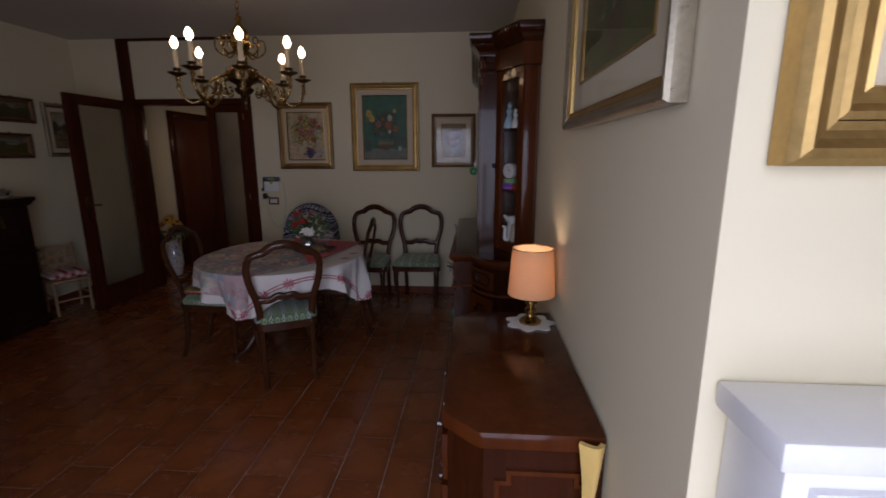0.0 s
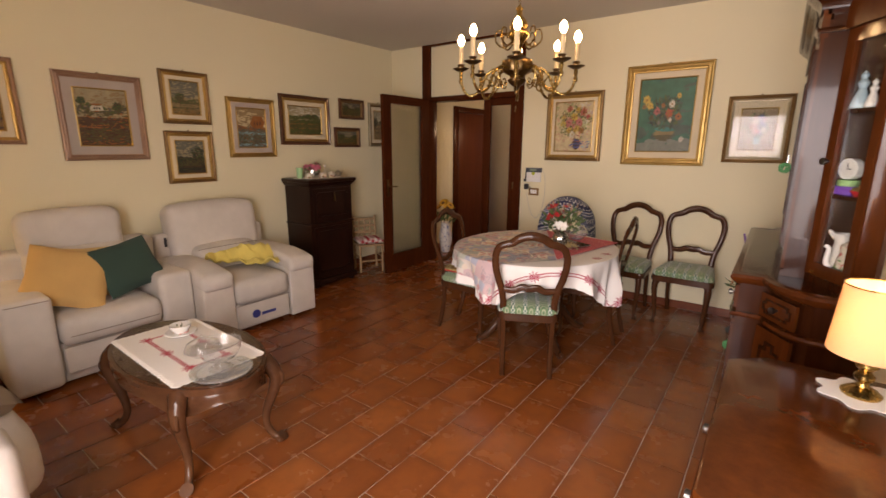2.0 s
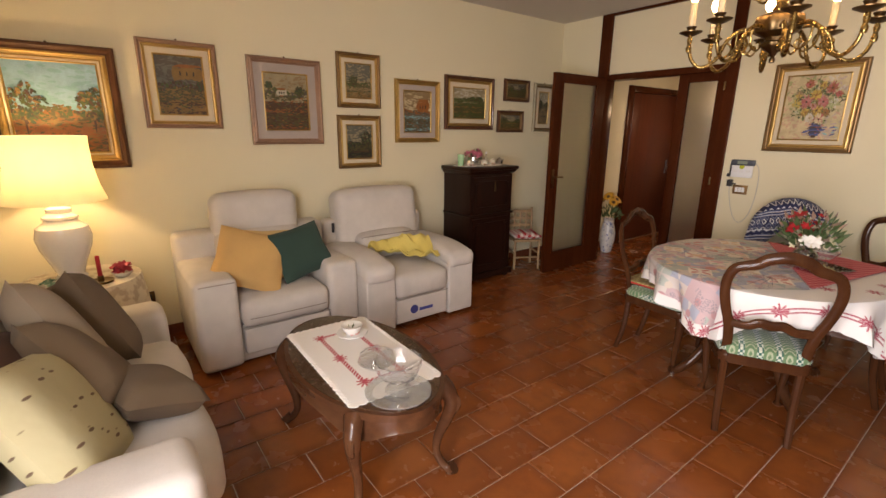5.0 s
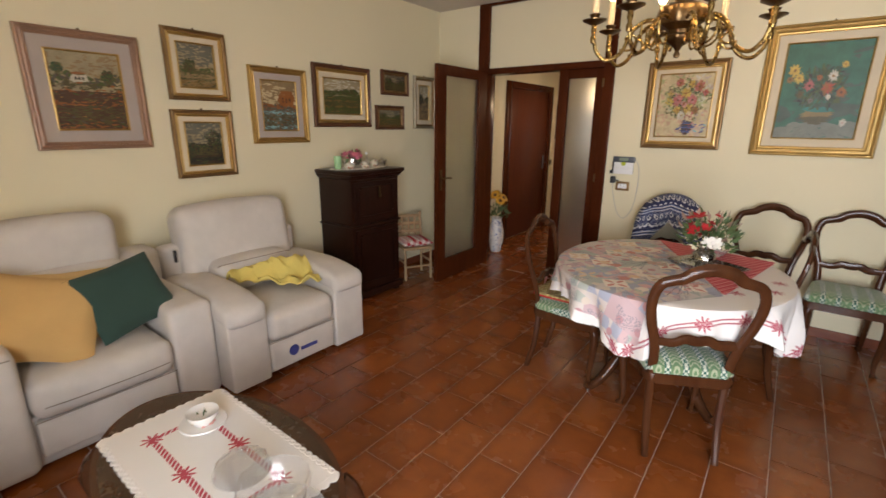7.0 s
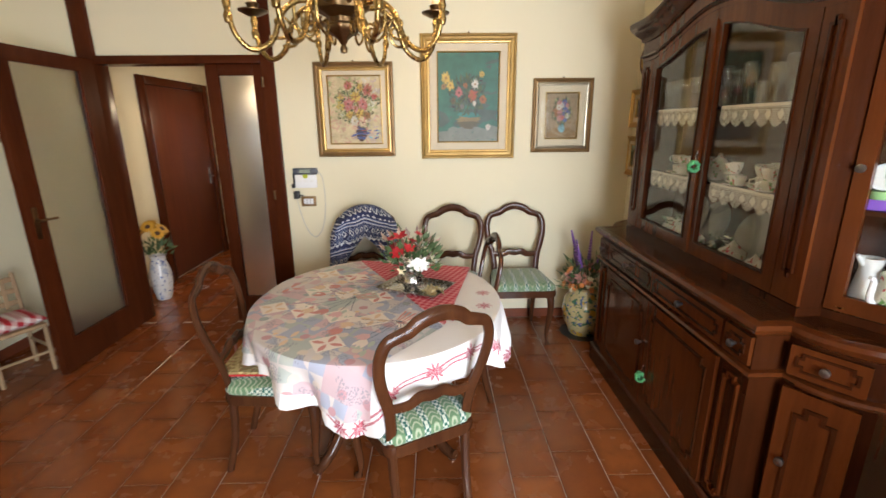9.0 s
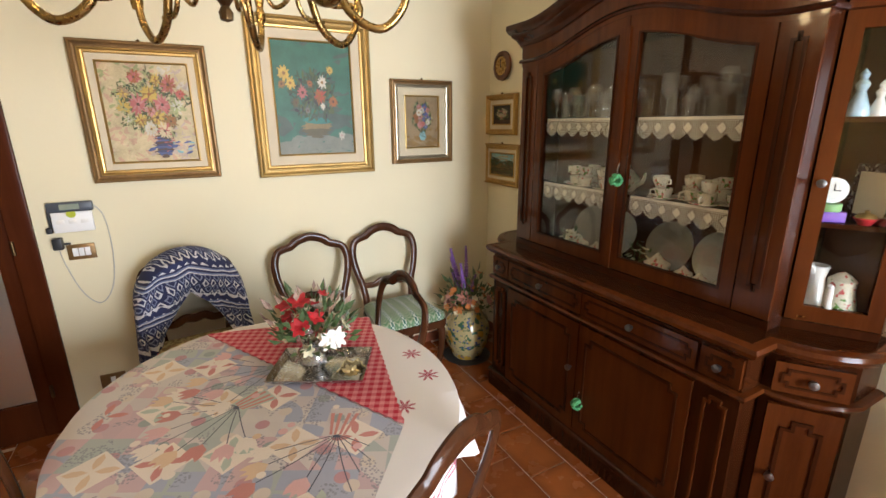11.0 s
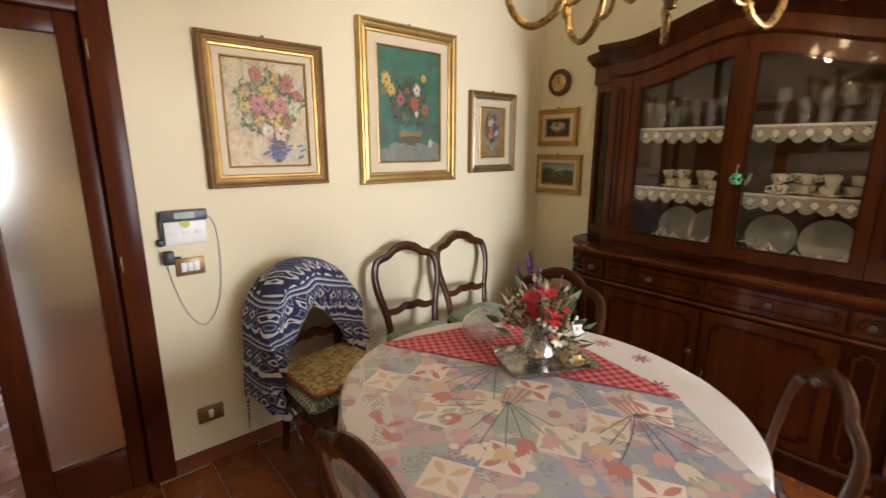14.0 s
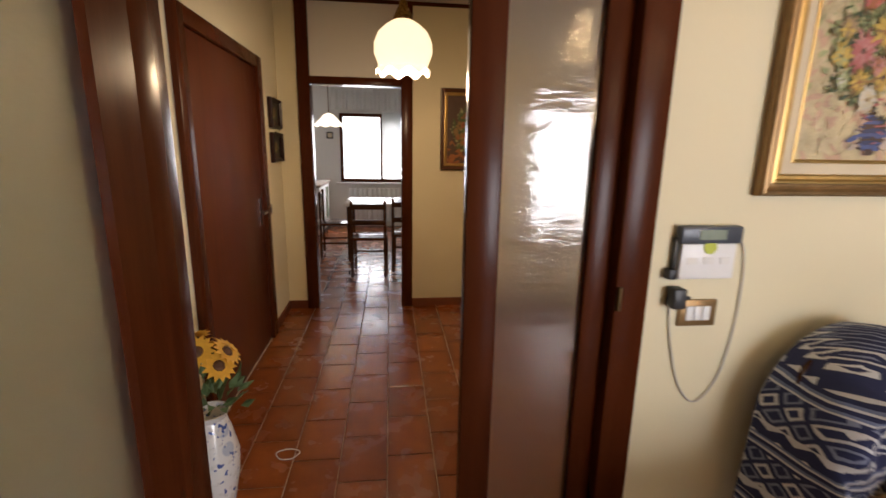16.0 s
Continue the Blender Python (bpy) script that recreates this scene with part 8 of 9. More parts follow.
M_FDARK = wood("dark_brown_frame_wood", (0.13, 0.055, 0.025), (0.07, 0.028, 0.014), 0.35)
M_FROSE = plain("rose_brown_frame", (0.32, 0.19, 0.12), 0.4, 0.3, 0.2, 30)
M_FSILVER = plain("antique_silver_gilt", (0.42, 0.37, 0.27), 0.33, 0.9, 0.25, 30)
M_GREYLINEN = fabric("grey_mauve_linen", (0.42, 0.36, 0.31), var=0.06)
picture("gold framed oil painting of a colourful bouquet in a blue vase", "N", -1.365, 1.726, 0.592, 0.691, 0.062, M_GOLD_DARK, M_GOLD, 0.038, daisy_bouquet())
picture("large gold framed painting of flowers in a bowl on green", "N", -0.502, 1.81, 0.718, 0.902, 0.068, M_GOLD, M_GOLD, 0.06, bowl_of_flowers())
picture("small bronze framed painting of roses in a blue vase", "N", 0.222, 1.673, 0.46, 0.548, 0.052, M_GOLD_DARK, M_FSILVER, 0.055, bouquet(3, "sand", "ochre", ("pink", "white", "mauve", "blue", "rust"), "aqua", -0.27, (0.24, 0.24), 0.10, 34, 0.12), pane=True)
picture("small gilt framed painting of pale flowers on black", "E", 4.69, 1.72, 0.36, 0.278, 0.04, M_GOLD, M_GOLD, 0.035, bouquet(4, "black", "brown", ("white", "pink", "peach"), "brown", -0.3, (0.3, 0.25), 0.05, 22))
picture("small gilt framed landscape painting", "E", 4.672, 1.37, 0.43, 0.297, 0.04, M_GOLD, M_GOLD, 0.03, landscape(5, "aqua", "cloud", ("green", "olive"), ("olive", "brown", "ochre"), 0.1))
picture("wide silver framed print of red flowers under glass", "E", 1.155, 2.00, 0.85, 0.77, 0.05, M_FSILVER, M_GOLD, 0.085, bouquet(6, "olive", "green", ("red", "rust", "pink"), "brown", -0.35, (0.25, 0.3), 0.08, 26), deep=0.04, pane=True, mount_mat=M_LINEN)
picture("large gold framed painting hung in the alcove", "A", 1.245, 1.942, 0.82, 0.84, 0.095, M_GOLD, M_GOLD, 0.10, bouquet(7, "aqua", "sand", ("red", "pink", "yellow", "blue"), "brown", -0.3, (0.3, 0.28), 0.08, 40), deep=0.05)
picture("large gold framed autumn landscape with blue sky", "W", 0.10, 1.635, 0.655, 0.745, 0.085, M_FDARK, M_GOLD, 0.02, landscape(8, "sky", "aqua", ("green", "olive", "ochre"), ("rust", "ochre", "olive"), -0.05, ((-0.36, 0.05, 0.22), (0.38, 0.05, 0.18))), deep=0.05)
picture("rose brown framed painting of a farmhouse", "W", 0.79, 1.808, 0.48, 0.575, 0.05, M_FROSE, M_GOLD, 0.045, landscape(9, "dusk", "grey", ("brown", "dusk", "green"), ("ochre", "brown", "olive"), 0.0, ((0.4, 0.0, 0.08),), (0.15, 0.2, 0.28, 0.12, "ochre")), mount_mat=M_LINEN)
picture("mauve framed painting of a hillside village", "W", 1.52, 1.728, 0.572, 0.652, 0.045, M_FROSE, M_FROSE, 0.07, landscape(10, "cloud", "sand", ("olive", "dusk", "green"), ("brown", "rust", "olive", "ochre"), 0.15, ((-0.38, 0.28, 0.06), (0.3, 0.2, 0.08)), (-0.1, 0.16, 0.10, 0.06, "white")), mount_mat=M_GREYLINEN)
picture("small dark gold framed landscape with clouds", "W", 2.157, 1.928, 0.408, 0.447, 0.045, M_GOLD_DARK, M_GOLD, 0.04, landscape(11, "grey", "cloud", ("olive", "green"), ("sand", "olive", "ochre"), -0.1, ((-0.2, 0.0, 0.15),)))
picture("small dark gold framed painting of dark trees", "W", 2.147, 1.415, 0.416, 0.456, 0.045, M_GOLD_DARK, M_GOLD, 0.04, landscape(12, "grey", "cloud", ("black", "green"), ("black", "brown", "olive"), -0.05, ((0.25, 0.12, 0.22), (-0.3, -0.1, 0.12))))
picture("bright gold framed painting of a canal and houses", "W", 2.772, 1.691, 0.505, 0.571, 0.045, M_GOLD, M_GOLD, 0.055, landscape(13, "sand", "peach", ("dusk", "rust"), ("grey", "aqua", "olive", "dusk"), 0.0, (), (0.2, 0.12, 0.2, 0.14, "rust")), mount_mat=M_GREYLINEN)
picture("brown and gold framed painting of a green meadow", "W", 3.423, 1.793, 0.657, 0.524, 0.065, M_FDARK, M_GOLD, 0.05, landscape(14, "cloud", "white", ("green", "olive"), ("olive", "ochre", "green"), 0.12, ((0.1, 0.15, 0.08), (0.3, 0.14, 0.1))))
picture("small brown framed landscape", "W", 4.104, 1.956, 0.392, 0.233, 0.045, M_FDARK, M_GOLD_DARK, 0.0, landscape(15, "dusk", "cloud", ("green", "brown"), ("olive", "brown"), 0.0))
picture("small brown framed landscape with a road", "W", 4.023, 1.622, 0.40, 0.233, 0.045, M_FDARK, M_GOLD_DARK, 0.0, landscape(16, "grey", "cloud", ("green", "olive"), ("olive", "ochre"), 0.0))
picture("grey gold framed painting partly behind the door", "W", 4.565, 1.786, 0.35, 0.541, 0.045, M_FSILVER, M_GOLD_DARK, 0.05, landscape(17, "cloud", "white", ("dusk", "olive"), ("sand", "dusk"), 0.1))
picture("gold framed red still life in the hall", "HN", -1.995, 1.66, 0.47, 0.71, 0.06, M_FDARK, M_GOLD, 0.0, bouquet(18, "brown", "rust", ("rust", "red", "ochre", "green"), "green", -0.2, (0.3, 0.25), 0.0, 30))
for z in (1.75, 1.48):
    picture("small dark panel picture in the hall", "HW", 7.65, z, 0.34, 0.235, 0.03, M_CHEST, M_CHEST, 0.0, bouquet(19, "black", "brown", ("sand", "ochre"), "brown", -0.2, (0.2, 0.2), 0.0, 6))

bar = thing("barometer", "round dark wooden barometer with brass dial", "barometer", (E0 - 0.001, 4.69, 2.045), -90)
bmb = lathe([(0, 0), (0.085, 0), (0.098, 0.012), (0.095, 0.026), (0.07, 0.034), (0.064, 0.028), (0, 0.026)], 36)
bmesh.ops.rotate(bmb, cent=(0, 0, 0), matrix=Matrix.Rotation(radians(90), 3, "X"), verts=bmb.verts)
part("case", bmb, M_FDARK, bar)
bmb = lathe([(0, 0.027), (0.062, 0.029), (0.06, 0.031), (0, 0.031)], 32)
bmesh.ops.rotate(bmb, cent=(0, 0, 0), matrix=Matrix.Rotation(radians(90), 3, "X"), verts=bmb.verts)
part("dial", bmb, M_BRASS, bar, "brass dial")
part("pointer", B(-0.002, 0.002, -0.034, -0.0315, -0.01, 0.045), M_BLACK, bar)

# ---- wall devices ----
al = thing("alarm_keypad", "white alarm keypad with a grey display", "keypad", (-1.785, N0, 1.14))
part("body", B(-0.085, 0.085, -0.028, -0.001, 0, 0.105, 0.006), M_WHITE, al)
part("top_band", B(-0.095, 0.095, -0.034, -0.001, 0.105, 0.155, 0.008), plain("slate_grey_plastic", (0.06, 0.07, 0.09), 0.35), al, "dark grey top with display")
part("display", B(-0.04, 0.04, -0.036, -0.033, 0.118, 0.146), plain("green_grey_display", (0.25, 0.30, 0.24), 0.2), al)
for bx in (-0.05, 0.0, 0.05):
    part("button", B(bx - 0.016, bx + 0.016, -0.0305, -0.028, 0.045, 0.065, 0.001), M_KWALL, al)
part("badge", tube([(0, -0.027, 0.095), (0, -0.031, 0.095)], 0.02, 16), plain("yellow_green_badge", (0.45, 0.5, 0.03), 0.4), al)
part("side_clip", B(-0.10, -0.09, -0.02, -0.001, 0.03, 0.12, 0.002), M_BLACK, al)
ad = thing("power_adapter", "small black plug adapter with a lead", "adapter", (-1.865, N0, 1.055))
part("plug", B(-0.02, 0.02, -0.045, -0.001, 0.0, 0.06, 0.005), M_BLACK, ad)
part("pin", B(0.02, 0.05, -0.02, -0.012, 0.02, 0.03, 0.002), M_BLACK, ad)
part("upper_plug", B(-0.035, -0.01, -0.03, -0.001, 0.085, 0.115, 0.004), M_BLACK, ad)
M_GREYCORD = plain("grey_cord", (0.46, 0.45, 0.43), 0.5)
tagged(part("cable", tube(smooth_path([(-1.70, N0 - 0.006, 1.285), (-1.655, N0 - 0.006, 1.20), (-1.65, N0 - 0.006, 1.0), (-1.68, N0 - 0.006, 0.82), (-1.745, N0 - 0.006, 0.735), (-1.81, N0 - 0.006, 0.80), (-1.855, N0 - 0.006, 0.95), (-1.87, N0 - 0.006, 1.05)], 8), 0.0026, 6), M_GREYCORD, None), "thin grey lead hanging in a loop", "cable")


def wall_plate(label, cx, cz, n):
    o_ = thing("switch_plate" if n > 1 else "socket_plate", label, "switch" if n > 1 else "socket", (cx, N0, cz))
    part("plate", B(-0.06, 0.06, -0.009, -0.001, -0.041, 0.041, 0.003), M_GOLD_DARK, o_, "dull brass cover plate")
    for i in range(n):
        x = (i - (n - 1) / 2) * 0.026
        part("rocker", B(x - 0.0115, x + 0.0115, -0.013, -0.009, -0.022, 0.022, 0.001), M_WHITE, o_)
    return o_


wall_plate("brass switch plate with three white rockers", -1.78, 1.03, 3)
wall_plate("brass socket plate with one white insert", -1.77, 0.265, 1)
hs = thing("switch_plate", "small dark switch plate by the entrance door", "switch", (HX, 7.36, 1.0))
part("plate", B(0.001, 0.009, -0.045, 0.045, -0.04, 0.04, 0.003), M_BRASS_DARK, hs)
part("rocker", B(0.009, 0.013, -0.012, 0.012, -0.02, 0.02, 0.001), M_BLACK, hs)

# ---- painted vase in the corner ----


def majolica(name, ground, a, b):
    m, nt, p = nodes_of(name)
    v = coords(nt)
    vo = nt.nodes.new("ShaderNodeTexVoronoi")
    vo.inputs["Scale"].default_value = 11
    nt.links.new(v, vo.inputs["Vector"])
    c = mix(nt, ramp(nt, vo.outputs["Distance"], [(0.28, (1, 1, 1)), (0.34, (0, 0, 0))]), ground, a)
    c = mix(nt, ramp(nt, noise_tex(nt, v, 26, 2), [(0.55, (0, 0, 0)), (0.60, (1, 1, 1))]), c, b)
    c = mix(nt, ramp(nt, noise_tex(nt, v, 40, 1), [(0.63, (0, 0, 0)), (0.67, (1, 1, 1))]), c, (0.06, 0.10, 0.28))
    nt.links.new(c, p.inputs["Base Color"])
    p.inputs["Roughness"].default_value, p.inputs["Coat Weight"].default_value = 0.18, 0.6
    return m


vs = thing("floor_vase", "painted majolica vase full of mixed silk flowers", "vase of flowers", (0.40, 4.53, 0))
part("vase", lathe([(0, 0), (0.10, 0), (0.115, 0.02), (0.155, 0.12), (0.168, 0.21), (0.15, 0.30), (0.105, 0.355), (0.10, 0.375), (0.125, 0.40), (0.115, 0.40), (0.09, 0.37), (0, 0.30)], 36), majolica("yellow_blue_majolica", (0.50, 0.42, 0.20), (0.50, 0.30, 0.04), (0.06, 0.14, 0.08)), vs, "yellow, green and blue painted vase")
part("stand", lathe([(0, 0.001), (0.17, 0.001), (0.175, 0.004), (0.12, 0.006), (0, 0.006)], 30), M_BLACK, vs)
for nm, cnt, spread, r0, r1, sd, mm, lift in (("pink_blossom", 16, (0.17, 0.17, 0.24), 0.035, 0.06, 61, M_PINK, 0.38), ("orange_blossom", 22, (0.19, 0.19, 0.30), 0.018, 0.03, 62, plain("orange_petals", (0.55, 0.20, 0.05), 0.6), 0.38), ("white_blossom", 20, (0.19, 0.19, 0.24), 0.018, 0.03, 63, M_BLOSSOM, 0.38)):
    part(nm, blossoms(cnt, spread, r0, r1, sd), mm, vs, m=MT((0, 0, lift)))
part("foliage", leaves(150, (0.20, 0.20, 0.30), 0.07, 64), M_LEAF, vs, m=MT((0, 0, 0.37)))
for i in range(6):
    bm, bm2 = bmesh.new(), bmesh.new()
    a, rr_, h = i * 0.7 + 0.4, 0.08 + 0.025 * (i % 3), 0.24 + 0.04 * (i * 5 % 7)
    pts = [(0.03 * math.cos(a), 0.03 * math.sin(a), 0.36), (rr_ * 0.7 * math.cos(a), rr_ * 0.7 * math.sin(a), 0.36 + h * 0.5), (rr_ * 1.35 * math.cos(a), rr_ * 1.35 * math.sin(a), 0.36 + h)]
    tube(smooth_path(pts, 5), 0.004, 6, bm2)
    tube([Vector(pts[1]).lerp(Vector(pts[2]), k / 30) for k in range(31)], lambda t: 0.004 + 0.017 * (1.05 - 0.75 * t) * abs(math.sin(10.5 * math.pi * t + 0.4)) * min(1, 12 * t + 0.3), 8, bm)
    part("violet_spike", bm, M_PURPLE, vs)
    part("stem", bm2, M_LEAF, vs)

# ---- hall things ----
hv = thing("sunflower_vase", "tall white floral vase with yellow sunflowers", "vase of flowers", (-3.42, 5.42, 0))
part("vase", lathe([(0, 0), (0.06, 0), (0.07, 0.02), (0.095, 0.16), (0.10, 0.25), (0.075, 0.36), (0.06, 0.41), (0.075, 0.44), (0.068, 0.44), (0.05, 0.40), (0, 0.3)], 28), majolica("blue_white_ceramic", (0.66, 0.65, 0.62), (0.42, 0.45, 0.52), (0.58, 0.56, 0.52)), hv)
part("foliage", leaves(70, (0.13, 0.13, 0.22), 0.08, 71), M_LEAF, hv, m=MT((0, 0, 0.44)))
M_SEEDS = plain("dark_seed_heads", (0.09, 0.04, 0.015), 0.8)
q = random.Random(9)
for i in range(8):
    bm, bm2 = bmesh.new(), bmesh.new()
    a, e = i * 0.8, 0.5 + 0.5 * q.random()
    c = Vector((0.12 * math.cos(a) * (1.1 - 0.5 * e), 0.12 * math.sin(a) * (1.1 - 0.5 * e), 0.58 + 0.16 * e))
    out = Vector((math.cos(a), math.sin(a), 0.9)).normalized()
    rot = MT(c) @ out.to_track_quat("Z", "Y").to_matrix().to_4x4()
    for k in range(14):
        mm = rot @ Matrix.Rotation(2 * math.pi * k / 14, 4, "Z")
        pts = [(0.02, -0.008, 0), (0.045, -0.012, 0.006), (0.068, 0, 0.0), (0.045, 0.012, 0.006), (0.02, 0.008, 0)]
        top = [bm.verts.new(mm @ Vector(p_)) for p_ in pts]
        bot = [bm.verts.new(mm @ (Vector(p_) - Vector((0, 0, 0.002)))) for p_ in pts]
        bm.faces.new(top)
        bm.faces.new(bot[::-1])
        for j in range(5):
            bm.faces.new((top[j], bot[j], bot[(j + 1) % 5], top[(j + 1) % 5]))
    bmesh.ops.create_icosphere(bm2, subdivisions=2, radius=0.024, matrix=rot @ Matrix.Diagonal((1, 1, 0.5, 1)))
    fh = part("petals", bm, M_YELLOW, hv, "golden sunflower petals")
    part("flower_heart", bm2, M_SEEDS, fh)

gp = thing("pendant_lamp", "lit opal glass pendant globe with frilled rim", "lamp", (-2.60, 6.57, 2.70))
rings = []
for z, r, fr in ((-0.42, 0.0, 0), (-0.47, 0.05, 0), (-0.50, 0.10, 0), (-0.54, 0.145, 0), (-0.60, 0.172, 0), (-0.66, 0.172, 0), (-0.70, 0.155, 0), (-0.735, 0.145, 0.04), (-0.765, 0.165, 0.09), (-0.762, 0.160, 0.09), (-0.73, 0.138, 0.04), (-0.66, 0.165, 0)):
    rings.append([(max(r, 0.001) * math.cos(w), max(r, 0.001) * math.sin(w), z + fr * 0.18 * math.cos(9 * w)) for w in (2 * math.pi * i / 54 for i in range(54))])
part("globe", loops(bmesh.new(), rings, cap=False), M_GLOBE, gp, "glowing opal glass globe")
part("cap", lathe([(0, -0.36), (0.018, -0.36), (0.03, -0.40), (0.055, -0.45), (0.06, -0.485), (0, -0.485)][::-1], 24), M_BRASS, gp)
part("chain", tube([(0, 0, 0), (0, 0, -0.36)], 0.005, 6), M_BRASS, gp)
part("ceiling_rose", lathe([(0, 0), (0.05, 0), (0.045, -0.02), (0.01, -0.03), (0, -0.03)], 20), M_BRASS, gp)
lamp("hall_light", "POINT", pose(-2.60, 6.57, 1.90), 27, WARM, 0.08)

HT = plain("white_elastic", (0.62, 0.55, 0.50), 0.7)
tagged(part("elastic_ring", tube([(0.055 * math.cos(w) * (1 + 0.12 * math.sin(3 * w)), 0.04 * math.sin(w), 0.004) for w in (2 * math.pi * k / 28 for k in range(28))], 0.0028, 6, closed=True), HT, None, m=pose(-3.2, 5.71, 0.0005)), "pale thin elastic ring lying on the hall floor", "ring")

# ---- kitchen things ----
kt = thing("kitchen_table", "white topped kitchen table", "table", (-2.75, 10.1, 0))
part("tabletop", B(-0.55, 0.55, -0.42, 0.42, 0.73, 0.765, 0.006), M_PORCELAIN, kt)
for sx in (-0.48, 0.48):
    for sy in (-0.35, 0.35):
        part("leg", B(sx - 0.025, sx + 0.025, sy - 0.025, sy + 0.025, 0, 0.73, 0.003), M_WALNUT, kt)
kch = thing("kitchen_chair", "dark wooden kitchen chair with straight legs", "chair", (-2.93, 9.05, 0), 178, "kitchen chairs")
for sx in (-0.19, 0.19):
    part("rear_leg", B(sx - 0.016, sx + 0.016, 0.17, 0.20, 0, 0.90, 0.003), M_WALNUT, kch)
    part("front_leg", B(sx - 0.016, sx + 0.016, -0.20, -0.17, 0, 0.44, 0.003), M_WALNUT, kch)
    part("side_rail", B(sx - 0.01, sx + 0.01, -0.17, 0.17, 0.18, 0.205), M_WALNUT, kch)
part("seat", B(-0.21, 0.21, -0.21, 0.20, 0.44, 0.47, 0.006), M_MAHOGANY_LIT, kch)
for z in (0.62, 0.80):
    part("back_rail", B(-0.18, 0.18, 0.175, 0.193, z, z + 0.06, 0.004), M_WALNUT, kch)
part("front_rail", B(-0.18, 0.18, -0.195, -0.178, 0.22, 0.245), M_WALNUT, kch)
copy_thing(kch, pose(-2.45, 9.25, 0, 0, 0, 176))
copy_thing(kch, pose(-3.45, 10.1, 0, 0, 0, 92))
kp = thing("pendant_lamp", "white frilled glass pendant over the kitchen table", "lamp", (-3.55, 10.55, CEIL))
part("cord", tube([(0, 0, 0), (0, 0, -0.78)], 0.006, 6), M_BRASS_DARK, kp)
rings = [[(r * math.cos(w), r * math.sin(w), z + fr * math.cos(8 * w)) for w in (2 * math.pi * i / 48 for i in range(48))] for z, r, fr in ((-0.78, 0.02, 0), (-0.80, 0.07, 0), (-0.87, 0.13, 0.004), (-0.95, 0.21, 0.012), (-0.955, 0.20, 0.012), (-0.87, 0.12, 0.004), (-0.80, 0.06, 0))]
part("shade", loops(bmesh.new(), rings, cap=False), glow("lit_white_glass", (1.0, 0.85, 0.6), 2.0), kp)
part("bulb", lathe([(0, -0.90), (0.02, -0.89), (0.025, -0.86), (0, -0.82)], 14), M_BULB, kp)
rad = thing("radiator", "white ribbed radiator below the kitchen window", "radiator", (-2.97, KY1 - 0.09, 0.12))
for i in range(11):
    part("rib", B(-0.48 + i * 0.088, -0.42 + i * 0.088, -0.045, 0.045, 0, 0.62, 0.012), M_WHITE, rad)
part("pipe", tube([(-0.45, 0, 0.05), (0.45, 0, 0.05)], 0.015, 8), M_WHITE, rad)
M_SHEER = shade_material("white_sheer_curtain", (0.80, 0.80, 0.78))
for x0, x1, z0, z1, lbl in ((-3.75, -2.2, 2.16, 2.52, "gathered white curtain valance over the kitchen window"), (-2.82, -2.42, 0.95, 2.12, "white sheer curtain at the kitchen window")):
    grid = [[(x0 + (x1 - x0) * i / 60, KY1 - 0.13 + 0.02 * math.sin(i * 1.3), z1 + (z0 - z1) * j / 6 - (0.01 * math.sin(i * 1.3) if j == 6 else 0)) for i in range(61)] for j in range(7)]
    tagged(part("curtain", sheet(grid, 0.002), M_SHEER, None), lbl, "curtain")
part_rod = part("curtain_rod", tube([(-3.85, KY1 - 0.13, 2.53), (-2.1, KY1 - 0.13, 2.53)], 0.012, 10), M_WHITE, None)
tagged(part_rod, "white curtain rod above the kitchen window", "curtain rod")
kcab = thing("kitchen_cabinet", "pale kitchen wall unit beside the window", "cabinet", (-4.05, 11.6, 0))
part("body", B(-0.29, 0.25, -0.6, 0.6, 0.1, 0.86, 0.004), M_KWALL, kcab)
part("worktop", B(-0.29, 0.28, -0.62, 0.62, 0.86, 0.90, 0.006), M_GREYLINEN, kcab)
part("plinth", B(-0.29, 0.22, -0.6, 0.6, 0, 0.1), M_BLACK, kcab)
tow = [[(-3.745, 11.25 + 0.25 * i / 10, 0.84 - 0.5 * j / 8 + 0.0 * i) for i in range(11)] for j in range(9)]
tow = [[(x + 0.012 * math.sin(i * 1.1 + j * 0.3) + 0.025, y, z) for i, (x, y, z) in enumerate(row)] for j, row in enumerate(tow)]
tagged(part("tea_towel", sheet(tow, 0.004), fabric("green_white_towel", (0.42, 0.50, 0.36)), None), "green and white tea towel hanging in the kitchen", "towel")
kpic = thing("framed_print", "small dark framed print on the kitchen wall", "picture", (-3.78, KY1 - 0.002, 1.70))
part("frame", ring_frame(0.12, 0.12, [(0, 0.002), (0, 0.015), (0.02, 0.015), (0.02, 0.002)]), M_BLACK, kpic, smooth=False)
part("print", B(-0.042, 0.042, -0.006, -0.002, -0.042, 0.042), M_LINEN, kpic)

# ---- floor of terracotta tiles ----
fl = B(W0 - 0.14, 2.34, S0 - 0.14, N0 + 0.06, -0.12, -0.004)
box(fl, KX0 - 0.1, -0.78, N0 + 0.06, KY1 + 0.12, -0.12, -0.004)
floor = structure("floor", fl, M_GROUT, "terracotta tiled floor with pale joints", "floor")
X0, Y0, PX, PY, GAP = 0.033, 3.337, 0.2285, 0.332, 0.0045


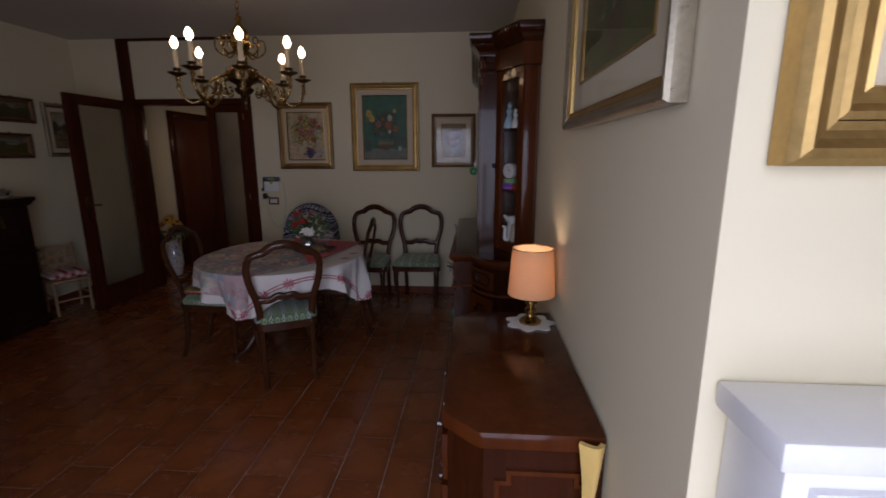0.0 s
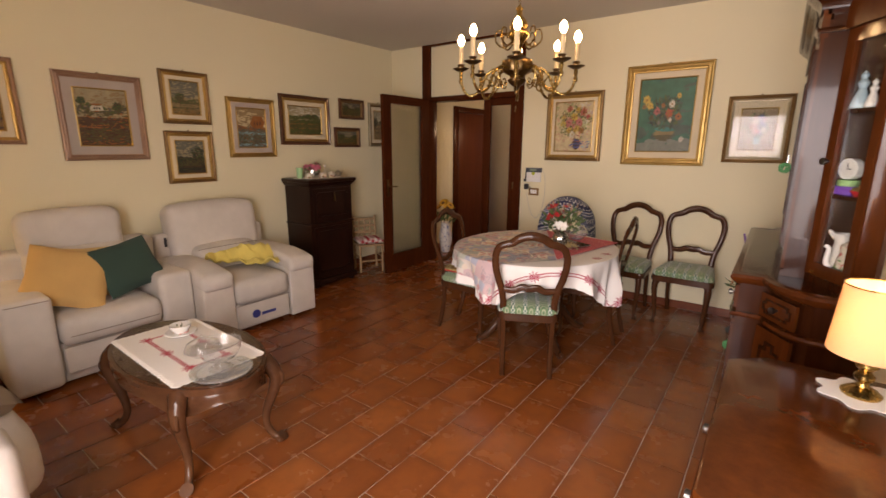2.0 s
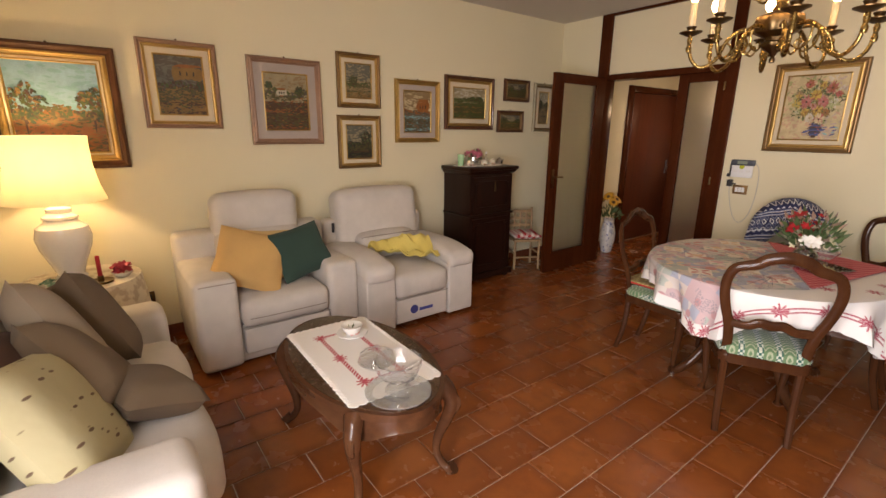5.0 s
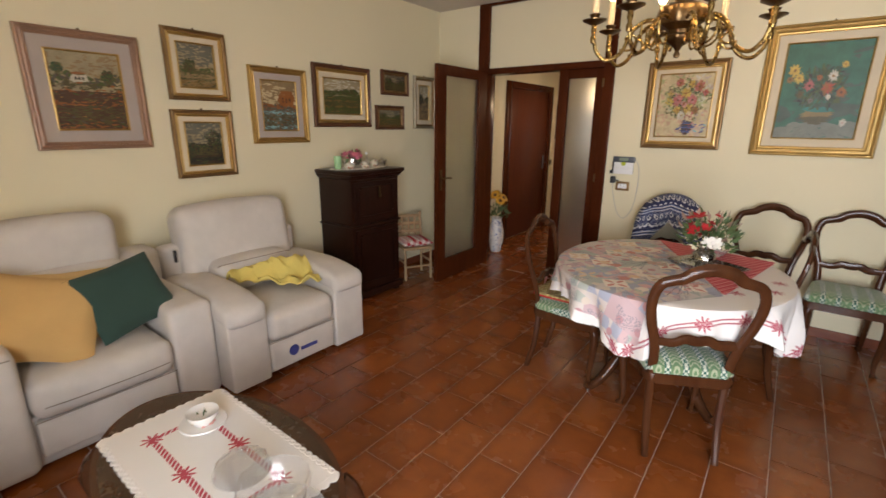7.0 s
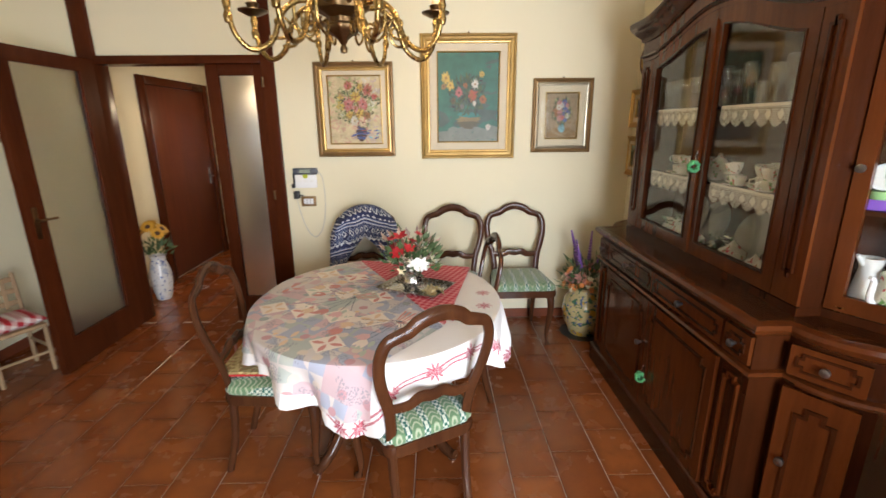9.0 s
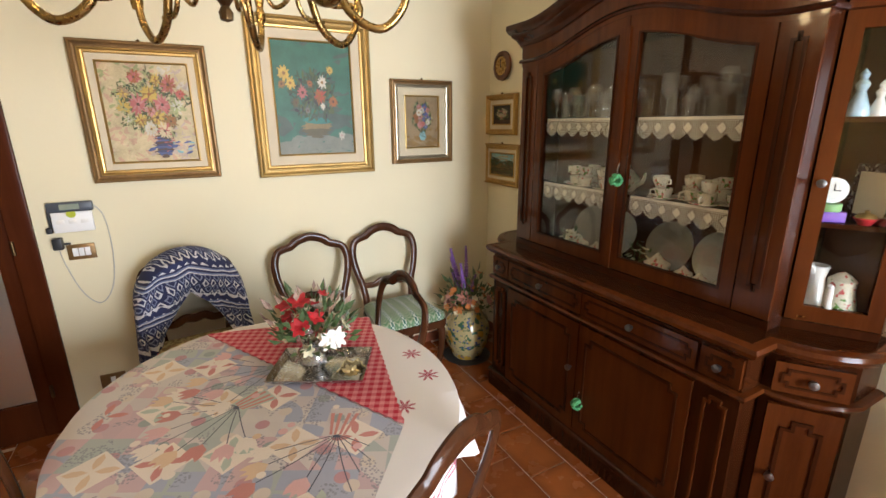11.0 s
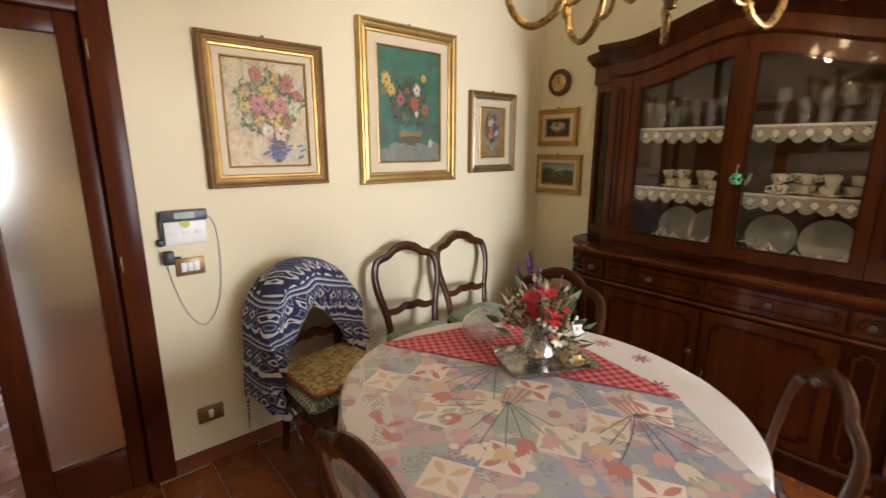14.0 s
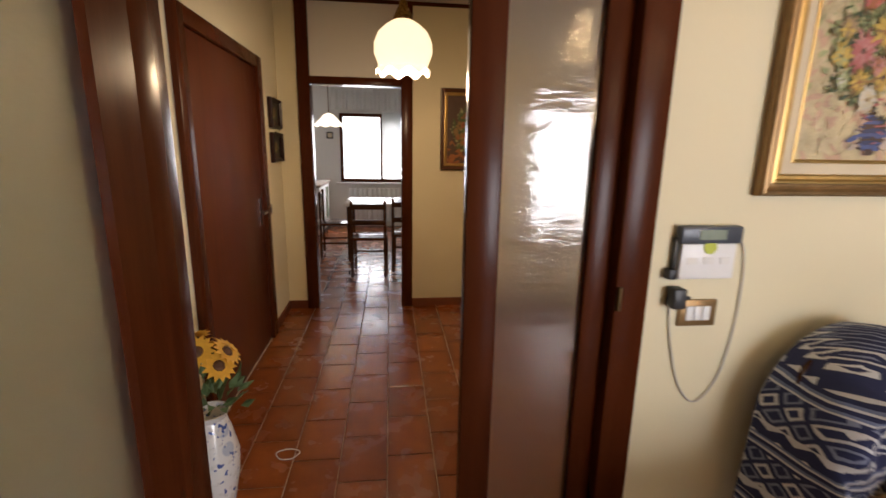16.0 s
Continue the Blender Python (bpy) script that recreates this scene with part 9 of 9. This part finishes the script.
def tile_mesh(w, h):
    bm = bmesh.new()
    a, b = w / 2, h / 2
    loops(bm, [[(-a, -b, -0.005), (a, -b, -0.005), (a, b, -0.005), (-a, b, -0.005)], [(-a, -b, -0.0015), (a, -b, -0.0015), (a, b, -0.0015), (-a, b, -0.0015)], [(-a + 0.003, -b + 0.003, 0), (a - 0.003, -b + 0.003, 0), (a - 0.003, b - 0.003, 0), (-a + 0.003, b - 0.003, 0)]])
    return bm


base_tile = part("tile", tile_mesh(PX - GAP, PY - GAP), M_TILE, floor, smooth=False)
meshes = [base_tile.data]
base_tile.location = (X0 + PX / 2, Y0 - PY / 2, 0)
rest = bmesh.new()
q = random.Random(2)
count = 1
for i in range(-20, 11):
    for j in range(-14, 30):
        x, y = X0 + (i + 0.5) * PX, Y0 + (j - 0.5 + (0.5 if i % 2 else 0)) * PY
        x0, x1, y0, y1 = x - (PX - GAP) / 2, x + (PX - GAP) / 2, y - (PY - GAP) / 2, y + (PY - GAP) / 2
        if y < N0 + 0.06:
            bx0, bx1, by0, by1 = W0, (E0 if y > ALC else 2.2), S0, N0 + 0.2
        else:
            bx0, bx1, by0, by1 = (HX if y < HY + 0.06 else KX0), -0.9, N0, KY1
        x0, x1, y0, y1 = max(x0, bx0), min(x1, bx1), max(y0, by0), min(y1, by1)
        if x1 - x0 < 0.02 or y1 - y0 < 0.02 or (i == 0 and j == 0):
            continue
        whole = x1 - x0 > PX - GAP - 1e-6 and y1 - y0 > PY - GAP - 1e-6
        if whole and -3.6 < x < 0.79 and 0.75 < y < 4.7 and count < 298:
            t = new("tile", base_tile.data)
            t.parent = floor
            t.location = (x, y, q.uniform(-0.0006, 0.0004))
            count += 1
        else:
            cx, cy, a, b, z = (x0 + x1) / 2, (y0 + y1) / 2, (x1 - x0) / 2, (y1 - y0) / 2, q.uniform(-0.0005, 0.0004)
            loops(rest, [[(cx - a, cy - b, -0.005), (cx + a, cy - b, -0.005), (cx + a, cy + b, -0.005), (cx - a, cy + b, -0.005)], [(cx - a, cy - b, z - 0.0015), (cx + a, cy - b, z - 0.0015), (cx + a, cy + b, z - 0.0015), (cx - a, cy + b, z - 0.0015)],
                         [(cx - a + 0.003, cy - b + 0.003, z), (cx + a - 0.003, cy - b + 0.003, z), (cx + a - 0.003, cy + b - 0.003, z), (cx - a + 0.003, cy + b - 0.003, z)]])
tagged(part("tiles", rest, M_TILE, floor, smooth=False), "terracotta floor tiles", kind="stuff")
